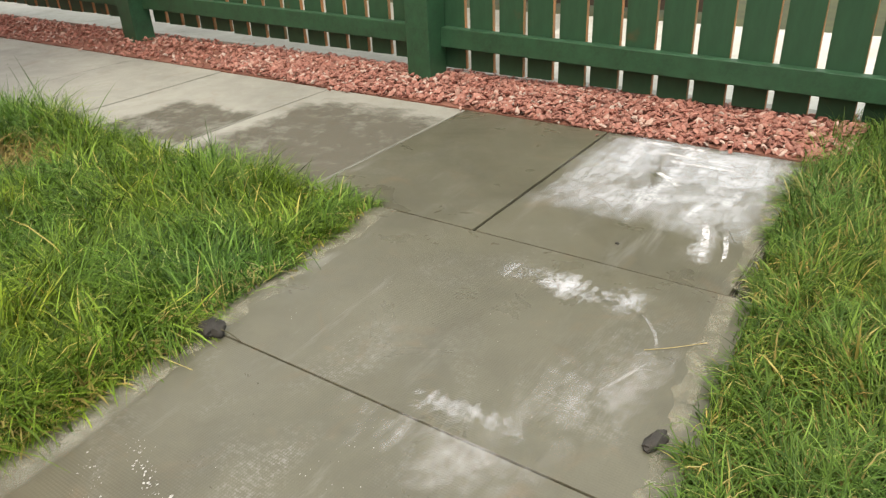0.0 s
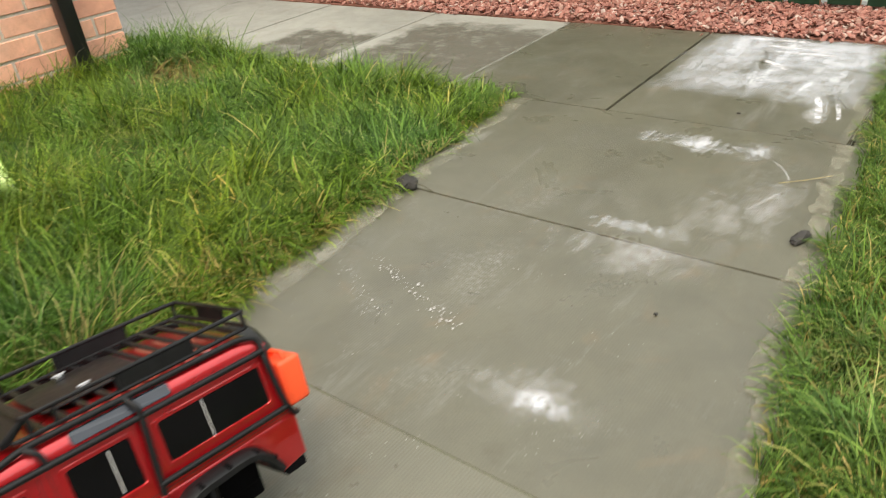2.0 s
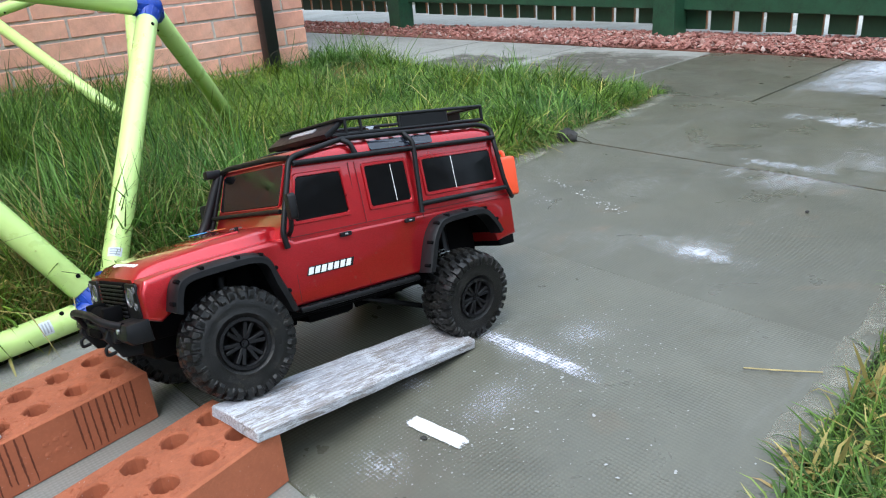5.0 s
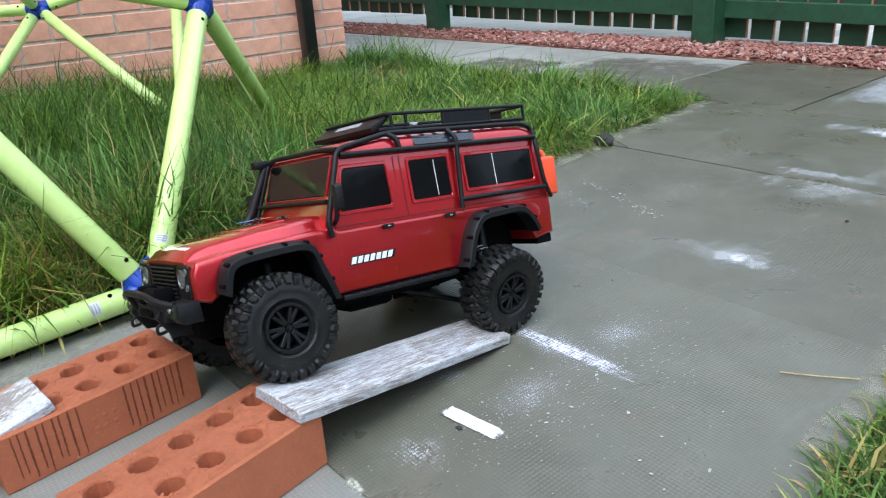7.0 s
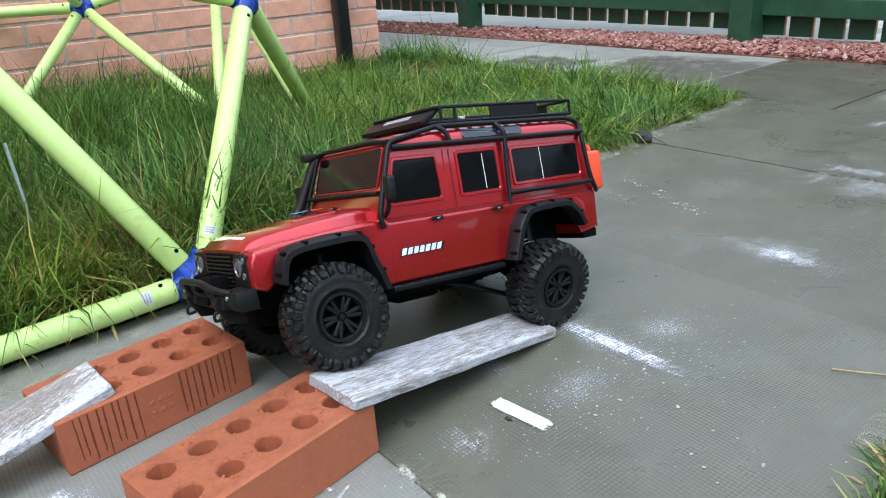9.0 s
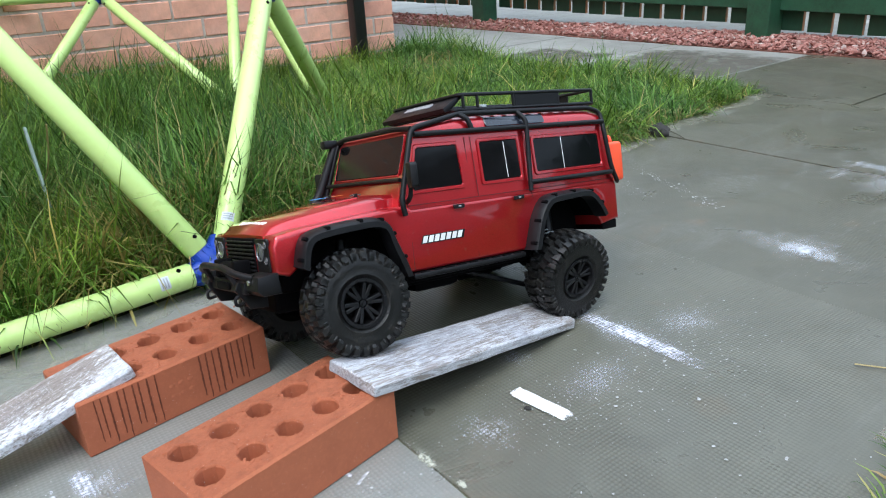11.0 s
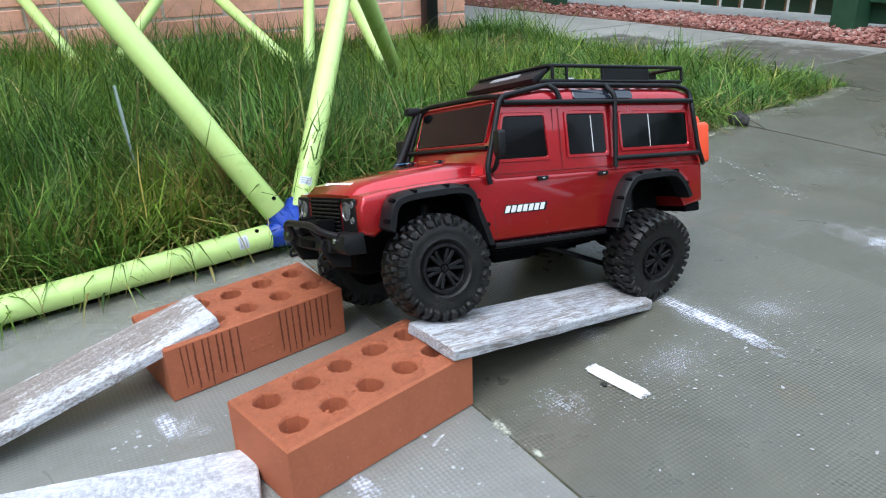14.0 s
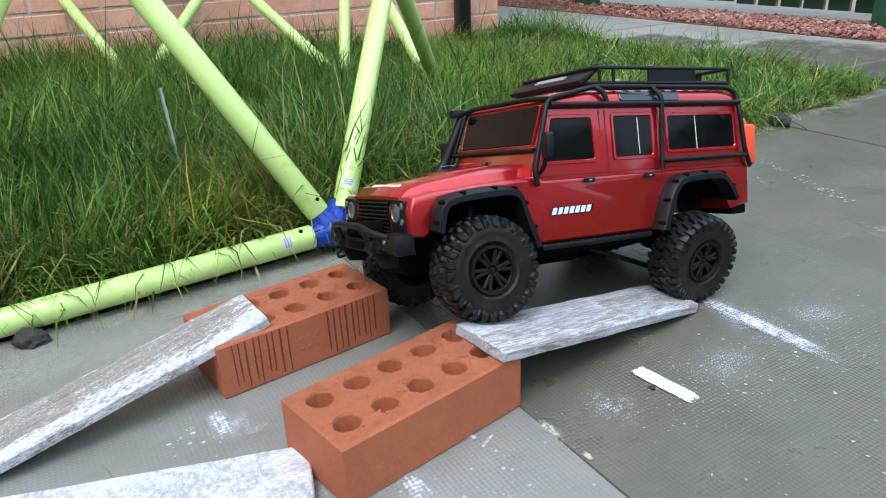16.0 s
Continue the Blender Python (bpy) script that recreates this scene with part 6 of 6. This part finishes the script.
box(bm, (TAIL + 0.003, -0.09, 0.03), (-0.2445, 0.09, 0.0425), bevel=0.002)
part("rear_valance", bm, BLACK_DULL, truck, smooth=False)
for s in (1, -1):
    for z, mat in ((0.07, ORANGE), (0.082, RED)):
        bm = bm_new()
        lathe(bm, [(0.005, 0), (0.005, 0.002), (0.003, 0.0032), (0.0003, 0.0036)], 16)
        part("tail_lamp", bm, mat, truck, m=Matrix.Translation((TAIL, s * 0.078, z)) @ Matrix.Rotation(radians(90), 4, "Z"))
bm = bm_new()
lathe(bm, [(0.012, 0.0), (0.05, 0.0), (0.057, 0.008), (0.057, 0.026), (0.05, 0.034), (0.03, 0.034), (0.028, 0.026), (0.0003, 0.026)], 32, Matrix.Translation((TAIL - 0.004, -0.025, 0.125)) @ Matrix.Rotation(radians(90), 4, "Z"))
part("spare_wheel", bm, RUBBER, truck, "black spare tyre")

# axles, shocks and links below
WHEELS = {"lf": (0.153, 0.118, 0.0066), "lr": (-0.1625, 0.118, -0.023), "rf": (0.153, -0.118, -0.0037), "rr": (-0.1625, -0.110, 0.0368)}
for a, b in (("lf", "rf"), ("lr", "rr")):
    p, q = Vector(WHEELS[a]), Vector(WHEELS[b])
    bm = bm_new()
    d = (q - p).normalized()
    rod(bm, [p + d * 0.03, q - d * 0.03], 0.0075, 12)
    bmesh.ops.create_uvsphere(bm, u_segments=16, v_segments=10, radius=0.019, matrix=Matrix.Translation((p + q) / 2 + Vector((0, 0.02, 0))))
    axle = part("axle", bm, BLACK_DULL, truck)
    for e, s in ((p, 1), (q, -1)):
        top = Vector((e.x - 0.012, s * 0.052, 0.07))
        bot = e + d * s * 0.05
        bm = bm_new()
        rod(bm, [bot, bot.lerp(top, 0.5)], 0.003, 8)
        rod(bm, [bot.lerp(top, 0.4), top], 0.0065, 12)
        part("shock_absorber", bm, BLACK, axle)
        bm = bm_new()
        d1 = (top - bot).normalized()
        u1 = d1.orthogonal().normalized()
        v1 = d1.cross(u1)
        rod(bm, [bot.lerp(top, 0.12 + 0.5 * k / 72) + (u1 * math.cos(k * 0.785) + v1 * math.sin(k * 0.785)) * 0.0082 for k in range(73)], 0.001, 6)
        part("spring", bm, SILVER, axle, "pale coil spring")
    bm = bm_new()
    for s in (1, -1):
        rod(bm, [(p.x * 0.98, s * 0.04, min(p.z, q.z) - 0.004 + (p.z - q.z) * 0.2 * s), (p.x * 0.25, s * 0.03, 0.004)], 0.0035, 8)
    part("link_rod", bm, BLACK, axle)

# wheels
TYRE_W, RIM_K = 0.047, 0.88


def tyre_mesh():
    """A carcass with raised tread and shoulder lugs, as one skin."""
    bm = bm_new()
    h = TYRE_W / 2
    keys = [(0.0238, -0.72), (0.0265, -0.88), (0.031, -0.96), (0.0318, -1.0), (0.0332, -1.0), (0.034, -0.985), (0.04, -1.03), (0.0435, -1.02), (0.0455, -1.0), (0.0475, -0.985), (0.0495, -0.96), (0.0515, -0.93), (0.053, -0.88), (0.0538, -0.8), (0.0543, -0.68)]
    tread = [-0.56, -0.5, -0.44, -0.3, -0.16, -0.1, -0.04]
    prof = keys + [(0.0547, y) for y in tread]
    prof = prof + [(r, -y) for r, y in reversed(prof)]
    n, lugs = 300, 30
    rings = []
    for k in range(n):
        t = 2 * math.pi * k / n
        ring = []
        for r, y in prof:
            u = (k / n * lugs + 0.22 * y + (0.5 if y > 0 else 0.0)) % 1.0
            up = 0.0
            if 0.0455 < r and abs(y) > 0.62:
                # shoulder lugs reach down the side wall, long and short by turns
                long = int(k / n * lugs + (0.5 if y > 0 else 0.0)) % 2
                if u < 0.62 and (r > 0.0488 or (long and r > 0.0458)):
                    up = 0.0038
            elif r > 0.054 and 0.08 < abs(y) < 0.58:
                v = (u + 0.35 + 0.3 * abs(y)) % 1.0
                up = 0.0046 if v < 0.7 else 0.0
            side = 0.0022 if up and abs(y) > 0.9 else 0.0
            rr = r - 0.001 + up * (1.0 if abs(y) < 0.95 else 0.35)
            ring.append(bm.verts.new((rr * math.cos(t), y * h + math.copysign(side, y), rr * math.sin(t))))
        rings.append(ring)
    for k in range(n):
        a, b = rings[k], rings[(k + 1) % n]
        for i in range(len(prof) - 1):
            bm.faces.new((a[i], b[i], b[i + 1], a[i + 1]))
    bmesh.ops.recalc_face_normals(bm, faces=bm.faces)
    return link_mesh("tyre", bm, RUBBER, True)


def rim_mesh():
    bm = bm_new()
    h = TYRE_W / 2
    lathe(bm, [(r * RIM_K, y) for r, y in ((0.0278, -h * 0.75), (0.0278, h * 0.7), (0.0295, h * 0.86), (0.028, h * 0.95), (0.0255, h * 0.86), (0.0245, h * 0.3), (0.0245, -h * 0.2), (0.0003, -h * 0.25))], 48)
    prof_hub = [(0.0003, -h * 0.24), (0.009, -h * 0.24), (0.009, h * 0.55), (0.0075, h * 0.66), (0.0003, h * 0.66)]
    lathe(bm, prof_hub, 24)
    bmesh.ops.recalc_face_normals(bm, faces=bm.faces)
    return link_mesh("wheel", bm, BLACK, True)


def beadlock_mesh():
    bm = bm_new()
    h = TYRE_W / 2
    lathe(bm, [(r * RIM_K, y) for r, y in ((0.0305, h * 0.84), (0.0302, h * 0.99), (0.0265, h * 0.99), (0.026, h * 0.84))], 48)
    for i in range(16):
        m = Matrix.Rotation(2 * math.pi * i / 16, 4, "Y")
        box(bm, (0.0272 * RIM_K, h * 0.97, -0.0009), (0.0294 * RIM_K, h * 1.03, 0.0009), m)
    bmesh.ops.recalc_face_normals(bm, faces=bm.faces)
    return link_mesh("beadlock_ring", bm, BLACK, True)


TYRE, RIM, LOCK = tyre_mesh(), rim_mesh(), beadlock_mesh()
bm = bm_new()
box(bm, (0.006, TYRE_W * 0.22, -0.0019), (0.0232, TYRE_W * 0.42, 0.0019), Matrix.Rotation(radians(4), 4, "Z"), bevel=0.0006, seg=1)
SPOKE = link_mesh("spoke", bm, BLACK)
bm = bm_new()
rod(bm, [(0, TYRE_W * 0.33, 0), (0, TYRE_W * 0.42, 0)], 0.0038, 6)
rod(bm, [(0, TYRE_W * 0.41, 0), (0, TYRE_W * 0.46, 0)], 0.0018, 8)
NUT = link_mesh("wheel_nut", bm, BLACK)
for key, other, steer, spin in (("lf", "rf", -4, 7), ("rf", "lf", -4, 31), ("lr", "rr", 0, 17), ("rr", "lr", 0, 3)):
    p, q = Vector(WHEELS[key]), Vector(WHEELS[other])
    axis = (p - q).normalized()
    fwd = axis.cross(Vector((0, 0, 1))) if key[0] == "l" else Vector((0, 0, 1)).cross(axis) * -1
    fwd.normalize()
    m = Matrix((fwd, axis, fwd.cross(axis))).transposed().to_4x4()
    m.translation = p - axis * TYRE_W / 2
    m = m @ Matrix.Rotation(radians(steer), 4, "Z") @ Matrix.Rotation(radians(spin), 4, "Y")
    wheel = new("wheel", RIM)
    wheel.parent = truck
    wheel.matrix_basis = m
    tagged(wheel, "black spoked wheel with a knobbly tyre")
    for nm, me, lab in (("tyre", TYRE, "dusty black knobbly tyre"), ("beadlock_ring", LOCK, ""), ("wheel_nut", NUT, "")):
        ob = new(nm, me)
        ob.parent = wheel
        tagged(ob, lab)
    for i in range(6):
        for o in (-9.5, 9.5):
            ob = new("spoke", SPOKE)
            ob.parent = wheel
            ob.matrix_basis = Matrix.Rotation(radians(60 * i + o), 4, "Y")

# ---------------------------------------------------------------- grass
def lawn(name, count, area, rim, seed, label, tall, mat=GRASS, arch=1.0, thin=1.0, over=1.0):
    """Blades of uncut grass, leaning over at the rim of the path. area: x0, x1, y0, y1; rim(x, y): metres inside the lawn."""
    r = np.random.default_rng(seed)
    x0, x1, y0, y1 = area
    x, y = r.uniform(x0, x1, count), r.uniform(y0, y1, count)
    # tufts
    t = r.random(count) < 0.45
    cx, cy = r.uniform(x0, x1, count // 22), r.uniform(y0, y1, count // 22)
    k = r.integers(0, len(cx), count)
    x = np.where(t, cx[k] + r.normal(0, 0.014, count), x)
    y = np.where(t, cy[k] + r.normal(0, 0.014, count), y)
    inside, ox, oy = rim(x, y)
    ok = inside > 0
    if mat not in (GRASS_DRY, GRASS_RUST):
        ok &= r.random(count) > 0.97 * np.exp(-(((x + 1.91) / 0.17) ** 2 + ((y - 1.51) / 0.1) ** 2) ** 2)
    x, y, inside, ox, oy = x[ok], y[ok], inside[ok], ox[ok], oy[ok]
    n = len(x)
    f = lambda a, b, c: 0.5 + 0.5 * np.sin(x * a + c) * np.sin(y * b + 1.7 * c)
    wave = 0.5 * f(7, 6, 0.3) + 0.3 * f(17, 15, 1.1) + 0.2 * f(37, 31, 2.0)
    length = tall * (0.45 + 0.85 * wave) * r.uniform(0.5, 1.4, n) * np.clip(0.55 + inside * 6, 0.55, 1) * np.where(r.random(n) < 0.02, 1.35, 1.0) * np.where(ox >= 0, (1 - 0.34 * np.clip((y - 0.4) / 0.7, 0, 1)) * (1 + 0.55 * np.exp(-((x + 2.15) / 0.35) ** 2 - ((y - 1.75) / 0.2) ** 2)), 1.0)
    # trodden hollows where the grass has died back
    for hx, hy, hrx, hry in () if mat in (GRASS_DRY, GRASS_RUST) else ((-1.91, 1.51, 0.2, 0.12), (-1.35, 0.96, 0.12, 0.09), (-0.74, -0.07, 0.12, 0.1)):
        length = length * (1 - (0.9 if hx < -1.9 else 0.6 if hx < -1 else 0.3) * np.exp(-((x - hx) / hrx) ** 2 - ((y - hy) / hry) ** 2))
    width = np.where(r.random(n) < 0.08, r.uniform(0.0018, 0.0028, n), r.uniform(0.0006, 0.0019, n)) * thin
    ang = 6 * (f(3.1, 2.7, 0.7) - 0.5) + 6 * (f(11, 9, 2.2) - 0.5) + 5 * (f(26, 22, 3.2) - 0.5) + r.normal(0, 0.95, n)
    curl = r.normal(0, 0.75, n)
    near = np.exp(-inside / 0.05) * r.uniform(0.1, 0.95, n) * np.where(ox < 0, 0.4, np.where((ox > 0) & (y < 0.02), 0.25 * over, 0.65))
    # each blade rises, then arches over: tilt from the upright grows along it
    arch = arch * (1.15 + np.where(ox >= 0, 0.5 * np.clip((y - 0.1) / 0.8, 0, 1), 0.3))
    flat = np.where(ox >= 0, np.clip((y - 0.35) / 0.6, 0, 1), 0.35)
    tilt0 = r.uniform(0.0, 0.55, n) * arch + flat * r.uniform(0.0, 0.7, n)
    tilt1 = r.gamma(2.2, 0.62, n) * (0.6 + 0.8 * f(23, 19, 0.9)) * arch
    tilt1 = np.minimum(tilt1, 2.5)
    tw = r.uniform(-0.8, 0.8, n)
    px, py, pz = x.copy(), y.copy(), np.full(n, -0.01)
    pts = []
    steps = ((0.8, 0.0), (1.0, 0.38), (0.72, 0.72), (0.0, 1.0))
    for k, (wd, s) in enumerate(steps):
        if k:
            sm = (s + steps[k - 1][1]) / 2
            ds = (s - steps[k - 1][1]) * length
            th = tilt0 + tilt1 * sm ** 1.3
            a = ang + curl * sm
            dx, dy = np.cos(a) * (1 - near * 0.8) + ox * near, np.sin(a) * (1 - near * 0.8) + oy * near
            px = px + dx * np.sin(th) * ds
            py = py + dy * np.sin(th) * ds
            pz = pz + np.cos(th) * ds
        a = ang + curl * s + 1.5708 + tw
        sx, sy = np.cos(a), np.sin(a)
        if wd:
            pts.append(np.stack([px - sx * width * wd, py - sy * width * wd, pz], 1))
            pts.append(np.stack([px + sx * width * wd, py + sy * width * wd, pz], 1))
        else:
            pts.append(np.stack([px, py, pz], 1))
    v = np.stack(pts, 1).reshape(-1, 3)
    v[:, 2] = np.maximum(v[:, 2], -0.01)
    b = np.arange(n)[:, None] * 7
    tri = np.array([[0, 1, 3], [0, 3, 2], [2, 3, 5], [2, 5, 4], [4, 5, 6]])
    faces = (b[:, :, None] + tri[None]).reshape(-1, 3)
    me = bpy.data.meshes.new(name)
    me.vertices.add(len(v))
    me.vertices.foreach_set("co", v.ravel())
    me.loops.add(faces.size)
    me.loops.foreach_set("vertex_index", faces.ravel().astype(np.int32))
    me.polygons.add(len(faces))
    me.polygons.foreach_set("loop_start", np.arange(0, faces.size, 3, dtype=np.int32))
    me.polygons.foreach_set("loop_total", np.full(len(faces), 3, dtype=np.int32))
    me.update()
    me.validate()
    me.materials.append(mat)
    return tagged(new(name, me), label, "grass", kind="stuff")


def rim_left(x, y):
    """Inside distance and outward way for the lawn between house and path."""
    a = path_left(y) - 0.024 - np.where(y < 0.0, 0.05, 0.0) - x
    b = 1.815 - y
    c = x - (WALL_X + 0.004)
    corner = np.where(x < WALL_X + 0.004, b, 9.0)
    west = np.where((x < WALL_X) & (y < WALL_END), -1, 1)
    d = np.minimum(a, b) * np.where(west < 0, -1, 1)
    d = np.where((np.minimum(a, b) > 0) & (west > 0), np.minimum(a, b), -1)
    use_a = a < b
    return d, np.where(use_a, 1.0, 0.0), np.where(use_a, -0.1, 1.0)


def rim_right(x, y):
    a = x - (path_right(y) + np.where(y < 0.9, 0.042, 0.034))
    return a, np.full_like(x, -1.0), np.full_like(x, 0.1)


lawn("grass", 235000, (-2.6, -0.4, -1.15, 1.85), rim_left, 1, "long uncut green grass between the house and the path", 0.205)
lawn("grass", 26000, (-4.2, -2.3, 1.6, 1.85), rim_left, 3, "long uncut green grass at the house's corner", 0.13)
lawn("grass", 40000, (-0.78, -0.44, -0.7, 1.85), rim_left, 4, "thick fringe of long grass along the path", 0.125)
lawn("grass", 108000, (0.1, 1.5, 0.75, 3.0), rim_right, 2, "long uncut green grass beside the path", 0.108, GRASS_LIGHT, 1.0, 0.85)
lawn("grass", 50000, (0.2, 1.1, -1.0, 0.78), rim_right, 5, "short green grass beside the path", 0.075, GRASS_LIGHT, 1.0, 0.75)
lawn("dry_grass", 15000, (-0.68, -0.44, -0.75, 1.75), rim_left, 6, "dry straw-coloured blades at the lawn's edge", 0.14, GRASS_DRY, 1.0, 1.35)
lawn("dry_grass", 3400, (-1.0, -0.5, -0.6, 0.3), rim_left, 7, "dry straw-coloured blades round the climbing frame", 0.13, GRASS_DRY)
lawn("dry_grass", 5000, (0.15, 0.5, 0.3, 2.6), rim_right, 8, "dry straw-coloured blades at the lawn's edge", 0.08, GRASS_DRY, 1.0, 1.3)


def spot(cx, cy, rx, ry):
    """A round patch inside the lawn."""
    return lambda x, y: (np.where((((x - cx) / rx) ** 2 + ((y - cy) / ry) ** 2 < 1) & (rim_left(x, y)[0] > 0), 0.3, -1.0), np.full_like(x, 1.0), np.full_like(x, 0.0))


lawn("dry_grass", 3600, (-2.12, -1.7, 1.36, 1.66), spot(-1.91, 1.51, 0.19, 0.13), 9, "patch of dead brown grass by the house wall", 0.13, GRASS_RUST, 1.5, 1.6)
lawn("dry_grass", 900, (-1.5, -1.2, 0.84, 1.08), spot(-1.35, 0.96, 0.15, 0.12), 10, "patch of dry brown grass in the lawn", 0.13, GRASS_DRY, 1.5, 1.5)
lawn("dry_grass", 2300, (-0.92, -0.54, -0.26, 0.12), spot(-0.73, -0.07, 0.19, 0.17), 11, "golden dry grass beneath the climbing frame", 0.15, GRASS_DRY, 1.3, 1.35)
lawn("grass_stalks", 270, (-2.37, -2.05, -1.0, 1.45), rim_left, 12, "thin dark seeding stalks standing along the house wall", 0.3, TWIG, 0.45, 0.6)
lawn("grass_stalks", 190, (-2.0, -0.7, -0.6, 1.5), rim_left, 13, "thin dark seeding stalks standing in the lawn", 0.24, TWIG, 0.6, 0.55)
lawn("grass", 20000, (0.9, 2.68, -2.6, 3.0), rim_right, 14, "rough grass reaching to the added wall", 0.11, GRASS_LIGHT, 1.2, 2.6)
lawn("grass", 9000, (-2.37, -0.3, -2.6, -1.1), rim_left, 15, "rough grass beneath and behind the climbing frame", 0.12, GRASS, 1.2, 2.6)
lawn("grass", 420, (-0.64, -0.53, -0.75, 0.0), rim_left, 16, "long blades drooping over the green tube", 0.3, GRASS, 1.15, 1.0, 3.6)
lawn("dry_grass", 160, (-0.64, -0.53, -0.75, 0.0), rim_left, 17, "long straw blades drooping over the green tube", 0.3, GRASS_DRY, 1.15, 0.8, 3.6)
lawn("dry_grass", 500, (-0.72, -0.5, 0.0, 0.8), rim_left, 18, "long straw blades drooping over the path's rim", 0.24, GRASS_DRY, 1.25, 0.8, 1.0)
lawn("grass", 7000, (0.2, 0.95, -2.6, -0.98), rim_right, 19, "rough green grass beside the slabs", 0.1, GRASS_LIGHT, 1.2, 2.2)
